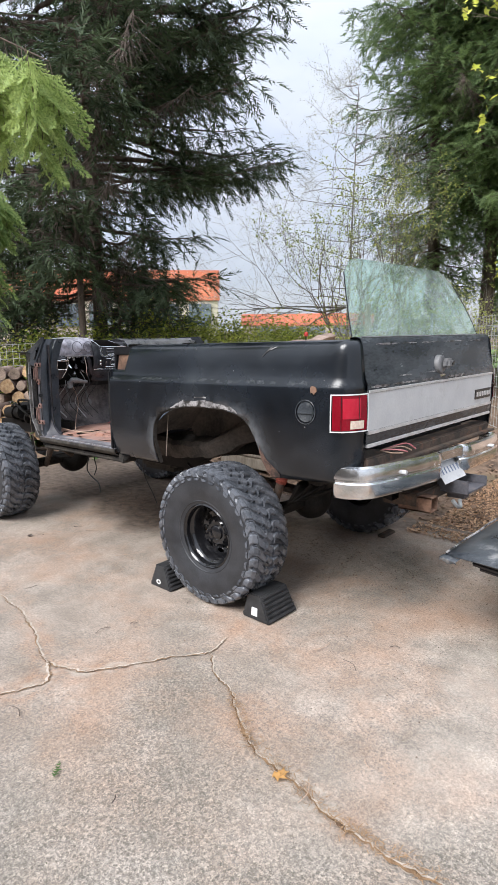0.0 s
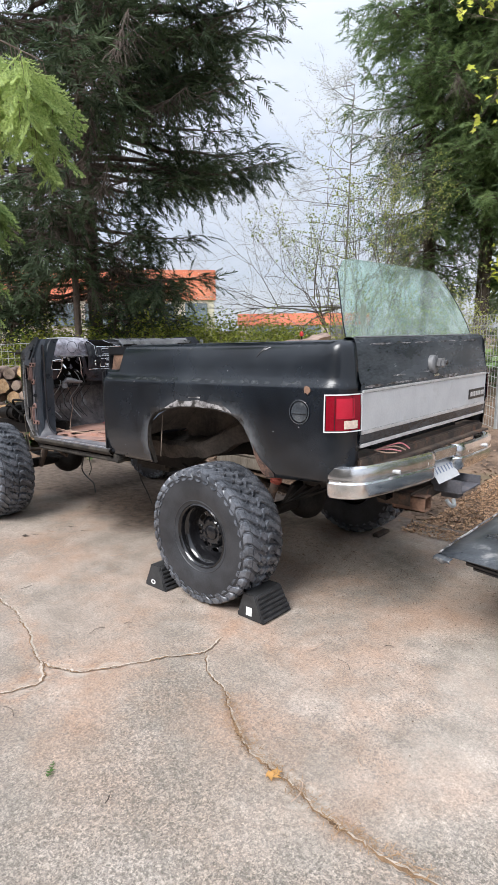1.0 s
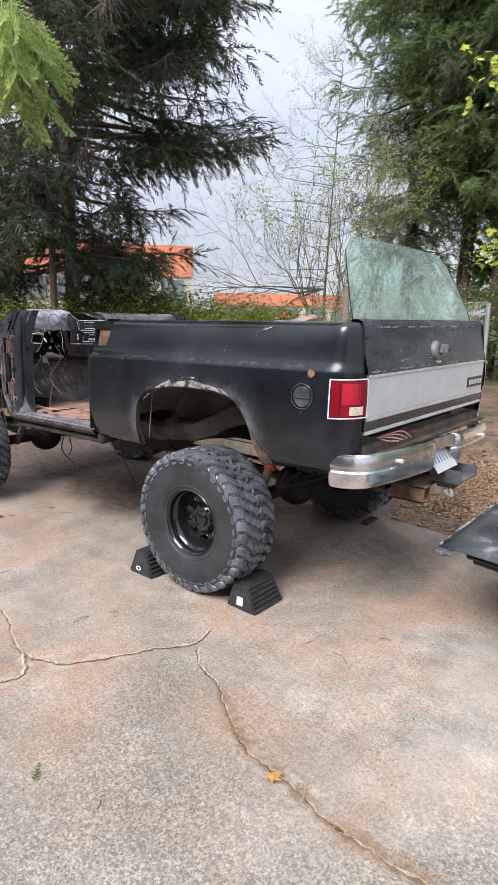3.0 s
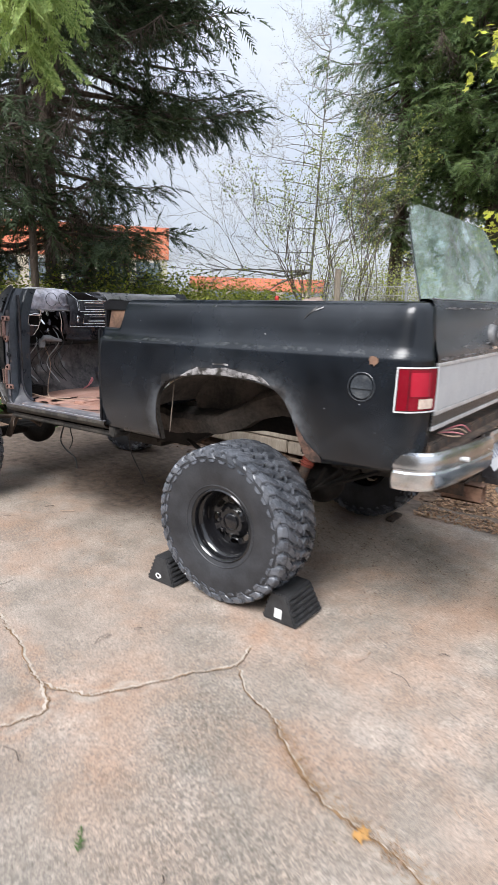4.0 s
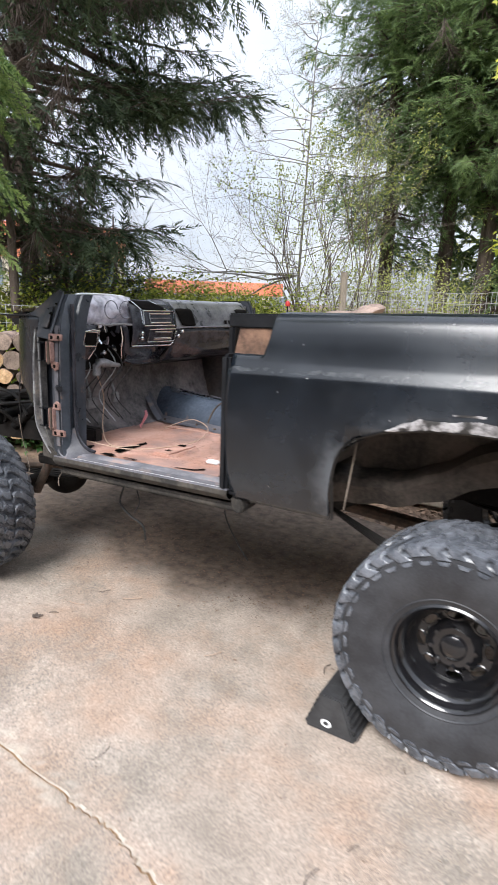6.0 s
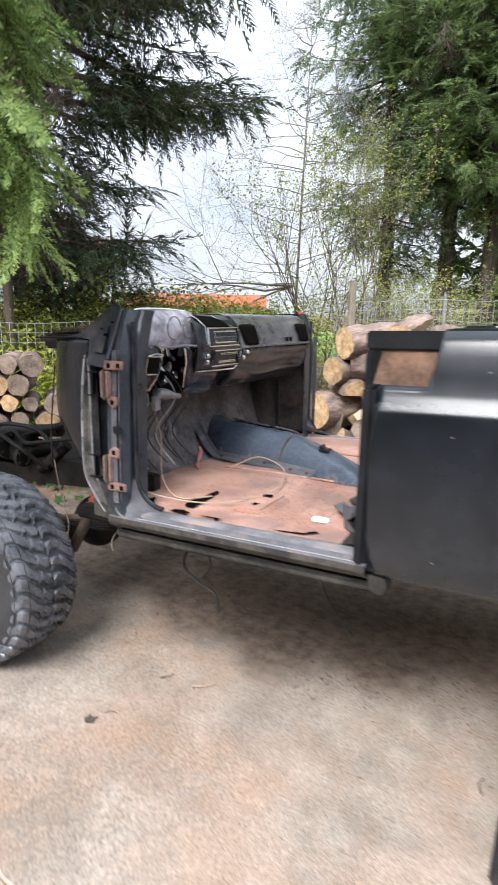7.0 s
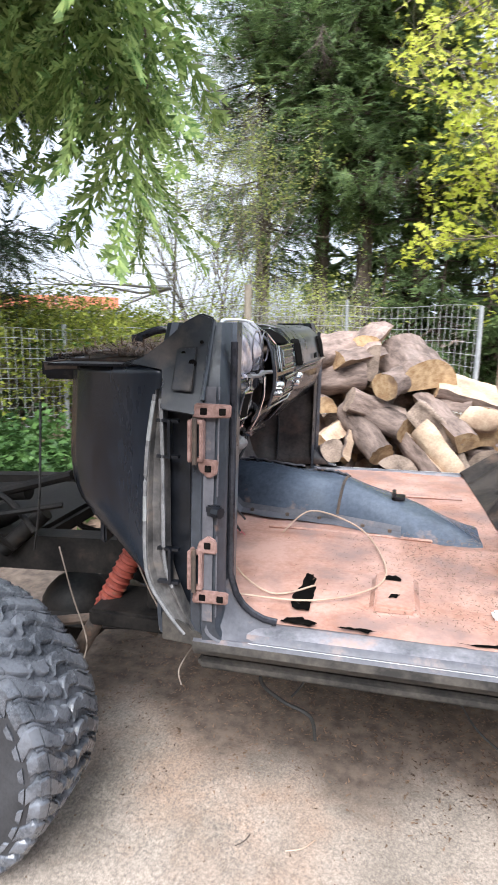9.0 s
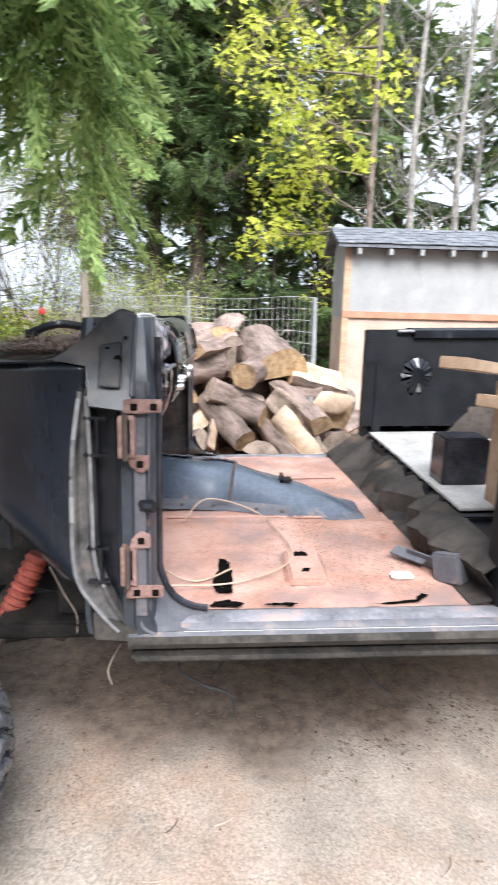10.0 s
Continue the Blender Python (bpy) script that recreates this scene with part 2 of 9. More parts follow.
# grey base stands in for the sky reflected in the dark pad
M["dash_pad"] = material("glossy_sky_sheen_dash_pad", (0.04, 0.04, 0.044), (0.17, 0.168, 0.175), rough=0.22, rough_b=0.36, spec=0.65, coat=0.25, scale=8, fine=90, bump=0.05)
M["hub_metal"] = material("dull_hub_metal", (0.1, 0.1, 0.1), (0.3, 0.3, 0.3), rough=0.35, metal=0.5, scale=18, fine=90, bump=0.2, c=(0.08, 0.06, 0.05), c_at=(0.55, 0.7), c_scale=14)
M["rust_dark"] = material("dark_rusty_steel", (0.035, 0.028, 0.024), (0.11, 0.075, 0.055), rough=0.75, scale=10, fine=70, bump=0.3, c=(0.17, 0.085, 0.05), c_at=(0.56, 0.7), c_scale=11)
M["rust_hinge"] = material("red_rusted_hinge", (0.14, 0.075, 0.06), (0.32, 0.2, 0.175), rough=0.6, scale=18, fine=110, bump=0.3)
M["rust_tan"] = material("tan_rusty_plate", (0.1, 0.058, 0.04), (0.26, 0.15, 0.1), rough=0.8, scale=9, fine=60, bump=0.3)
M["under"] = material("dusty_undercarriage", (0.02, 0.018, 0.016), (0.075, 0.065, 0.055), rough=0.85, scale=8, fine=60, bump=0.3)
M["wheelhouse"] = material("muddy_wheel_well", (0.03, 0.025, 0.021), (0.1, 0.08, 0.066), rough=0.9, scale=5, fine=50, bump=0.3)
M["tunnel_paint"] = material("blue_black_tunnel_paint", (0.03, 0.039, 0.055), (0.14, 0.168, 0.215), mid=(0.2, 0.95), rough=0.16, scale=4, fine=60, bump=0.08, c=(0.28, 0.19, 0.15), c_at=(0.6, 0.72), c_scale=6)
M["sill_worn"] = material("worn_grey_sill_metal", (0.045, 0.045, 0.052), (0.155, 0.152, 0.17), mid=(0.15, 0.9), rough=0.34, rough_b=0.65, spec=0.35, scale=7, fine=70, bump=0.15, c=(0.22, 0.165, 0.145), c_at=(0.56, 0.72), c_scale=14)
M["primer"] = material("bare_metal_and_filler", (0.14, 0.13, 0.13), (0.46, 0.44, 0.44), rough=0.45, scale=16, fine=110, bump=0.6, c=(0.025, 0.022, 0.02), c_at=(0.47, 0.58), c_scale=20)
M["red_shock"] = material("rusty_red_shock_paint", (0.13, 0.02, 0.012), (0.27, 0.055, 0.033), rough=0.55, scale=12, fine=70, bump=0.2, c=(0.16, 0.08, 0.05), c_at=(0.58, 0.7), c_scale=12)
M["rubber"] = material("tyre_rubber", (0.05, 0.055, 0.065), (0.155, 0.165, 0.188), rough=0.13, rough_b=0.42, scale=9, fine=120, bump=0.2, c=(0.1, 0.1, 0.1), c_at=(0.58, 0.85), c_scale=12)
M["wheel_black"] = material("black_wheel_enamel", (0.006, 0.006, 0.007), (0.015, 0.015, 0.017), rough=0.08, rough_b=0.22, spec=0.7, scale=9, fine=80, bump=0.04, c=(0.08, 0.065, 0.05), c_at=(0.66, 0.78), c_scale=14)
M["chock"] = material("moulded_black_rubber", (0.016, 0.016, 0.017), (0.04, 0.04, 0.042), rough=0.6, scale=12, fine=150, bump=0.15)
M["white_label"] = material("white_label", (0.75, 0.75, 0.75), (0.85, 0.85, 0.85), rough=0.6, bump=0.02)
M["dark_ink"] = material("dark_ink", (0.03, 0.035, 0.06), (0.06, 0.06, 0.08), rough=0.6, bump=0.02)
M["plate_ink"] = material("faded_blue_ink", (0.14, 0.17, 0.26), (0.22, 0.25, 0.34), rough=0.6, bump=0.02)
M["cable_pink"] = material("faded_red_cable", (0.55, 0.15, 0.16), (0.68, 0.27, 0.28), rough=0.5, bump=0.02)
M["cable_tan"] = material("tan_cable", (0.36, 0.24, 0.17), (0.5, 0.36, 0.27), rough=0.5, bump=0.02)
M["cable_black"] = material("black_cable", (0.012, 0.012, 0.012), (0.03, 0.03, 0.03), rough=0.5, bump=0.02)
M["white_board"] = material("dusty_white_board", (0.3, 0.285, 0.26), (0.46, 0.44, 0.41), rough=0.8, scale=5, fine=60, c=(0.3, 0.25, 0.2), c_at=(0.6, 0.75), c_scale=7)
M["lumber"] = material("sawn_lumber", (0.36, 0.24, 0.15), (0.52, 0.37, 0.25), rough=0.75, scale=5, fine=60, stretch=(0.3, 2, 2), bump=0.2)
M["bark"] = material("conifer_bark", (0.06, 0.045, 0.035), (0.17, 0.13, 0.105), rough=0.9, scale=7, fine=30, stretch=(1, 1, 0.25), bump=0.7, depth=0.02)
M["log_bark"] = material("firewood_bark", (0.11, 0.078, 0.064), (0.31, 0.228, 0.19), rough=0.9, vary=0.35, scale=12, fine=45, bump=0.8, depth=0.015, c=(0.38, 0.31, 0.275), c_at=(0.6, 0.9), c_scale=5, stretch=(0.35, 1, 1))
M["log_end"] = material("cut_wood_end", vary=0.35, a=(0.36, 0.21, 0.1), b=(0.64, 0.45, 0.26), rough=0.8, scale=22, fine=120, bump=0.3, c=(0.2, 0.12, 0.07), c_at=(0.48, 0.7), c_scale=7)
M["log_split"] = material("split_wood_face", vary=0.25, a=(0.3, 0.2, 0.135), b=(0.54, 0.41, 0.29), rough=0.8, scale=6, fine=70, bump=0.4, c=(0.42, 0.22, 0.13), c_at=(0.6, 0.75), c_scale=5)
M["log_old"] = material("weathered_cut_end", vary=0.3, a=(0.11, 0.08, 0.062), b=(0.33, 0.25, 0.195), rough=0.85, scale=8, fine=80, bump=0.4)
M["twig"] = material("grey_brown_twig", (0.12, 0.095, 0.075), (0.27, 0.22, 0.18), rough=0.9, scale=8, fine=60, bump=0.2)
M["dead_twig"] = material("dead_brown_twig", (0.06, 0.045, 0.038), (0.19, 0.15, 0.125), rough=0.9, scale=8, fine=60, bump=0.2)
M["pale_twig"] = material("pale_twig", (0.22, 0.2, 0.185), (0.44, 0.41, 0.38), rough=0.9, scale=8, fine=60, bump=0.2)
M["wire"] = material("galvanised_wire", (0.42, 0.43, 0.43), (0.6, 0.6, 0.59), rough=0.5, metal=0.2, bump=0.05)
M["post_wood"] = material("grey_weathered_post", (0.24, 0.2, 0.155), (0.42, 0.36, 0.29), rough=0.9, scale=6, fine=50, stretch=(2, 2, 0.4), bump=0.4)
M["galv"] = material("galvanised_steel", (0.35, 0.37, 0.38), (0.5, 0.52, 0.53), rough=0.45, metal=0.7, bump=0.05)
M["shed_upper"] = material("pale_grey_shed_siding", (0.3, 0.3, 0.295), (0.37, 0.368, 0.362), rough=0.8, scale=3, fine=60, bump=0.15)
M["shed_lower"] = material("tan_shed_siding", (0.42, 0.31, 0.24), (0.54, 0.42, 0.34), rough=0.8, scale=3, fine=60, bump=0.2)
M["shed_trim"] = material("red_brown_shed_trim", (0.34, 0.17, 0.1), (0.46, 0.26, 0.17), rough=0.75, scale=5, fine=60, bump=0.2)
M["shingle"] = material("grey_asphalt_shingle", (0.09, 0.095, 0.11), (0.2, 0.21, 0.23), rough=0.9, scale=6, fine=80, bump=0.4, c=(0.3, 0.26, 0.22), c_at=(0.62, 0.72), c_scale=3)
M["orange_wall"] = material("orange_painted_wall", (0.68, 0.2, 0.115), (0.75, 0.25, 0.15), rough=0.7, scale=0.6, fine=5, bump=0.02)
M["tan_wall"] = material("tan_far_wall", (0.5, 0.43, 0.34), (0.6, 0.53, 0.44), rough=0.8, scale=0.5, fine=5, bump=0.02)
M["far_glass"] = material("dark_window_glass", (0.14, 0.17, 0.2), (0.25, 0.28, 0.31), rough=0.15, scale=0.8, fine=3, bump=0.0)
M["needle_dark"] = leaf_material("dark_conifer_needles", (0.019, 0.034, 0.018), (0.115, 0.155, 0.082), glow=0.36)
M["needle_right"] = leaf_material("green_spruce_needles", (0.036, 0.074, 0.032), (0.245, 0.34, 0.135), glow=0.44)
# one kind of frond in two tones: sunlight and shade put into the colour
M["cedar_leaf"] = leaf_material("sunlit_cedar_fronds", (0.14, 0.24, 0.06), (0.56, 0.66, 0.24), glow=0.45)
M["cedar_shade"] = leaf_material("shaded_cedar_fronds", (0.07, 0.15, 0.035), (0.46, 0.57, 0.2), glow=0.4)
M["maple_leaf"] = leaf_material("young_yellow_green_leaves", (0.5, 0.58, 0.07), (0.86, 0.86, 0.2), glow=0.7)
M["shrub_leaf"] = leaf_material("hedge_leaves", (0.05, 0.1, 0.02), (0.42, 0.45, 0.08), glow=0.4, spread=0.5)
M["olive_leaf"] = leaf_material("olive_spring_leaves", (0.24, 0.29, 0.07), (0.6, 0.64, 0.2), glow=0.6)
M["ivy_leaf"] = leaf_material("ivy_leaves", (0.022, 0.06, 0.016), (0.1, 0.19, 0.05), glow=0.25)
M["pale_leaf"] = leaf_material("pale_new_buds", (0.5, 0.52, 0.42), (0.8, 0.8, 0.72), glow=0.75)
M["crack_needles"] = leaf_material("orange_brown_needles", (0.16, 0.1, 0.055), (0.36, 0.23, 0.13), glow=0.1)
M["dry_leaf"] = leaf_material("dry_orange_leaf", (0.42, 0.2, 0.06), (0.62, 0.36, 0.13), glow=0.2)
M["litter"] = leaf_material("brown_leaf_litter", (0.07, 0.045, 0.03), (0.26, 0.17, 0.115), glow=0.1, spread=0.5)
M["chips"] = leaf_material("tan_wood_chips", (0.22, 0.12, 0.065), (0.56, 0.36, 0.22), glow=0.05, spread=0.5)
M["hood_paint"] = material("scraped_grey_black_hood", (0.02, 0.024, 0.03), (0.085, 0.094, 0.105), rough=0.22, scale=4, fine=60, bump=0.06, c=(0.38, 0.37, 0.36), c_at=(0.57, 0.68), c_scale=4)


def glass_material():
    m = bpy.data.materials.new("green_tinted_dusty_glass")
    m.use_nodes = True
    n, l = m.node_tree.nodes, m.node_tree.links
    p, out = n["Principled BSDF"], n["Material Output"]
    p.inputs["Base Color"].default_value = (0.6, 0.8, 0.72, 1)
    p.inputs["Transmission Weight"].default_value = 1.0
    p.inputs["Roughness"].default_value = 0.02
    p.inputs["IOR"].default_value = 1.5
    d = n.new("ShaderNodeBsdfDiffuse")
    d.inputs["Color"].default_value = (0.62, 0.7, 0.66, 1)
    t = n.new("ShaderNodeTexNoise")
    t.inputs["Scale"].default_value, t.inputs["Detail"].default_value = 5.0, 6
    tc = n.new("ShaderNodeTexCoord")
    l.new(tc.outputs["Object"], t.inputs["Vector"])
    mr = n.new("ShaderNodeMapRange")
    mr.inputs["From Min"].default_value, mr.inputs["From Max"].default_value = 0.35, 0.75
    mr.inputs["To Min"].default_value, mr.inputs["To Max"].default_value = 0.07, 0.24
    l.new(t.outputs["Fac"], mr.inputs["Value"])
    mx = n.new("ShaderNodeMixShader")
    l.new(mr.outputs["Result"], mx.inputs["Fac"])
    l.new(p.outputs["BSDF"], mx.inputs[1])
    l.new(d.outputs["BSDF"], mx.inputs[2])
    l.new(mx.outputs["Shader"], out.inputs["Surface"])
    return m


def lens_material(name, dark, light):
    m = bpy.data.materials.new(name)
    m.use_nodes = True
    n, l = m.node_tree.nodes, m.node_tree.links
    p = n["Principled BSDF"]
    tc = n.new("ShaderNodeTexCoord")
    w = n.new("ShaderNodeTexWave")
    w.bands_direction = "Z"
    w.inputs["Scale"].default_value = 90.0
    l.new(tc.outputs["Object"], w.inputs["Vector"])
    bp = n.new("ShaderNodeBump")
    bp.inputs["Strength"].default_value, bp.inputs["Distance"].default_value = 0.25, 0.002
    l.new(w.outputs["Fac"], bp.inputs["Height"])
    l.new(bp.outputs["Normal"], p.inputs["Normal"])
    t = n.new("ShaderNodeTexNoise")
    t.inputs["Scale"].default_value = 14.0
    l.new(tc.outputs["Object"], t.inputs["Vector"])
    r = n.new("ShaderNodeValToRGB")
    r.color_ramp.elements[0].color, r.color_ramp.elements[1].color = (*dark, 1), (*light, 1)
    l.new(t.outputs["Fac"], r.inputs["Fac"])
    l.new(r.outputs["Color"], p.inputs["Base Color"])
    p.inputs["Roughness"].default_value = 0.1
    p.inputs["Specular IOR Level"].default_value = 0.3
    return m


# near-black colour stands in for the shade inside holes and sockets
M["void"] = material("opening_shade", (0.004, 0.0035, 0.0035), (0.009, 0.008, 0.007), rough=0.95, spec=0.05, bump=0.0)
M["cream_lens"] = material("cream_lens", (0.6, 0.45, 0.38), (0.78, 0.66, 0.56), rough=0.2, scale=20, fine=90, bump=0.05)
M["glass"] = glass_material()
M["lens"] = lens_material("red_lamp_lens", (0.17, 0.002, 0.009), (0.28, 0.004, 0.017))
M["lens_clear"] = lens_material("brighter_red_lamp_lens", (0.36, 0.006, 0.022), (0.52, 0.02, 0.045))


# ---------------------------------------------------------------- mesh helpers
def mesh_object(name, verts, faces, mats, idx=None, smooth=False):
    """One mesh from arrays of points and faces (all triangles or all quads, or a list of both)."""
    me = bpy.data.meshes.new(name)
    if isinstance(faces, np.ndarray):
        k, nf = faces.shape[1], faces.shape[0]
        me.vertices.add(len(verts))
        me.vertices.foreach_set("co", np.asarray(verts, dtype=np.float32).ravel())
        me.loops.add(nf * k)
        me.loops.foreach_set("vertex_index", faces.astype(np.int32).ravel())
        me.polygons.add(nf)
        me.polygons.foreach_set("loop_start", np.arange(0, nf * k, k, dtype=np.int32))
        me.update(calc_edges=True)
    else:
        me.from_pydata([tuple(v) for v in verts], [], [tuple(f) for f in faces])
    for m in mats if isinstance(mats, (list, tuple)) else [mats]:
        me.materials.append(m)
    if idx is not None:
        me.polygons.foreach_set("material_index", np.asarray(idx, dtype=np.int32))
    if smooth:
        me.polygons.foreach_set("use_smooth", np.ones(len(me.polygons), dtype=bool))
    me.update()
    return new(name, me)


def attach(ob, parent):
    ob.parent = parent
    ob.matrix_parent_inverse = Matrix.Translation(-parent.location) if parent.parent is None else Matrix.Identity(4)
    return ob


def bm_mesh(name, bm, mats, smooth=False, sharp=35):
    me = bpy.data.meshes.new(name)
    bmesh.ops.recalc_face_normals(bm, faces=bm.faces)
    bm.to_mesh(me)
    bm.free()
    for m in mats if isinstance(mats, (list, tuple)) else [mats]:
        me.materials.append(m)
    if smooth:
        me.polygons.foreach_set("use_smooth", np.ones(len(me.polygons), dtype=bool))
        me.set_sharp_from_angle(angle=radians(sharp))
    return me


SLOPE = 0.026      # the vehicle stands slightly nose down


def part(name, bm, mats, parent, label="", smooth=False, sheared=True):
    """Links a bmesh as one mesh object under a thing or under a part."""
    if sheared:
        for v in bm.verts:
            v.co.z += SLOPE * v.co.x
    ob = new(name, bm_mesh(name, bm, mats, smooth))
    attach(ob, parent)
    return tagged(ob, label)


def thing(name, place, label, category, group=""):
    ob = new(name)
    ob.empty_display_size = 0.1
    ob.location = place
    return tagged(ob, label, category, group)


def single(name, bm, mats, label, category, group="", smooth=False, kind=""):
    ob = new(name, bm_mesh(name, bm, mats, smooth))
    return tagged(ob, label, category, group, kind)


def box(bm, x0, x1, y0, y1, z0, z1, bevel=0.0, m=None, mat=0):
    vs = [bm.verts.new((x, y, z)) for x in (x0, x1) for y in (y0, y1) for z in (z0, z1)]
    if m is not None:
        for v in vs:
            v.co = m @ v.co
    fs = [bm.faces.new([vs[i] for i in f]) for f in ((0, 1, 3, 2), (4, 6, 7, 5), (0, 4, 5, 1), (2, 3, 7, 6), (0, 2, 6, 4), (1, 5, 7, 3))]
    for f in fs:
        f.material_index = mat
    if bevel:
        es = list({e for f in fs for e in f.edges})
        bmesh.ops.bevel(bm, geom=es, offset=bevel, segments=2, affect="EDGES", clamp_overlap=True)
    return vs


def prism(bm, poly, a0, a1, axis="y", bevel=0.0, mat=0):
    """A polygon in the two other axes, drawn out along one axis."""
    def p(u, v, a):
        return {"y": (u, a, v), "x": (a, u, v), "z": (u, v, a)}[axis]
    lo = [bm.verts.new(p(u, v, a0)) for u, v in poly]
    hi = [bm.verts.new(p(u, v, a1)) for u, v in poly]
    n = len(poly)
    fs = [bm.faces.new(lo), bm.faces.new(hi[::-1])]
    fs += [bm.faces.new((lo[i], hi[i], hi[(i + 1) % n], lo[(i + 1) % n])) for i in range(n)]
    for f in fs:
        f.material_index = mat
    if bevel:
        es = list({e for f in fs for e in f.edges})
        bmesh.ops.bevel(bm, geom=es, offset=bevel, segments=2, affect="EDGES", clamp_overlap=True)
    return fs


def tube(bm, pts, r, seg=8, mat=0, caps=True):
    """A round bar along points; r: one radius or one for each point."""
    pts = [Vector(p) for p in pts]
    rs = r if isinstance(r, (list, tuple)) else [r] * len(pts)
    rings = []
    up = Vector((0, 0, 1))
    for i, p in enumerate(pts):
        d = (pts[min(i + 1, len(pts) - 1)] - pts[max(i - 1, 0)]).normalized()
        s = d.cross(up)
        if s.length < 0.05:
            s = d.cross(Vector((1, 0, 0)))
        s.normalize()
        t = s.cross(d)
        rings.append([bm.verts.new(p + rs[i] * (math.cos(a) * s + math.sin(a) * t)) for a in (2 * math.pi * k / seg for k in range(seg))])
    for a, b in zip(rings, rings[1:]):
        for k in range(seg):
            f = bm.faces.new((a[k], a[(k + 1) % seg], b[(k + 1) % seg], b[k]))
            f.material_index = mat
    if caps:
        bm.faces.new(rings[0][::-1]).material_index = mat
        bm.faces.new(rings[-1]).material_index = mat


def sheet(bm, rows, mat=0, close=False):
    """Quads over a grid of points."""
    vs = [[bm.verts.new(p) for p in r] for r in rows]
    for a, b in zip(vs, vs[1:]):
        for k in range(len(a) - 1 + int(close)):
            bm.faces.new((a[k], a[(k + 1) % len(a)], b[(k + 1) % len(a)], b[k])).material_index = mat
    return vs


def bend(pts, n=6):
    """A smooth line through points."""
    pts = [Vector(p) for p in pts]
    out = []
    for i in range(len(pts) - 1):
        a, b = pts[i], pts[i + 1]
        ta = (pts[i + 1] - pts[max(i - 1, 0)]) / 2
        tb = (pts[min(i + 2, len(pts) - 1)] - pts[i]) / 2
        for k in range(n):
            t = k / n
            out.append((2 * t ** 3 - 3 * t * t + 1) * a + (t ** 3 - 2 * t * t + t) * ta + (-2 * t ** 3 + 3 * t * t) * b + (t ** 3 - t * t) * tb)
    return out + [pts[-1]]


rng = np.random.default_rng(11)

# ---------------------------------------------------------------- ground
CRACKS = [
    [(-2.3, -1.45), (-1.6, -1.72), (-0.94, -1.79), (-0.74, -1.8), (-0.56, -1.83), (-0.38, -1.88), (-0.19, -1.95), (-0.07, -1.99), (0.08, -1.96), (0.18, -1.91), (0.31, -1.72), (0.4, -1.55), (0.52, -1.38), (0.48, -1.21)],
    [(0.52, -1.38), (0.69, -1.5), (0.86, -1.57), (1.05, -1.71), (1.17, -1.77), (1.4, -1.81), (1.62, -1.85), (1.76, -1.86), (1.99, -1.84), (2.6, -1.75), (3.4, -1.8)],
    [(0.0, -2.6), (0.04, -2.31), (0.08, -2.21), (0.12, -2.1), (0.03, -2.01), (-0.05, -1.99)],
]


def crack_distance(px, py):
    """How far each point lies from the nearest crack, and how wide that crack is there."""
    wob_x = px + 0.016 * np.sin(31 * px + 17 * py) + 0.010 * np.sin(67 * py - 23 * px) + 0.006 * np.sin(141 * px + 95 * py)
    wob_y = py + 0.016 * np.sin(29 * py - 13 * px) + 0.010 * np.sin(71 * px + 11 * py) + 0.006 * np.sin(123 * py - 87 * px)
    best = np.full(px.shape, 9.0)
    for line in CRACKS:
        for (ax, ay), (bx, by) in zip(line, line[1:]):
            dx, dy = bx - ax, by - ay
            t = np.clip(((wob_x - ax) * dx + (wob_y - ay) * dy) / (dx * dx + dy * dy), 0, 1)
            best = np.minimum(best, np.hypot(wob_x - ax - t * dx, wob_y - ay - t * dy))
    return best


def ground_height(x, y):
    """Bare earth: level by the slab, a little higher behind."""
    back = np.clip((y - 1.6) / 3.0, 0, 1)
    left = np.clip((-x - 3.4) / 2.0, 0, 1)
    far = np.clip((np.hypot(x, y) - 12) / 30, 0, 1)
    return -0.05 + 0.22 * np.maximum(back, left) ** 1.5 + 0.5 * far + 0.02 * np.sin(1.7 * x + 0.4) * np.sin(1.3 * y) * np.maximum(back, left)


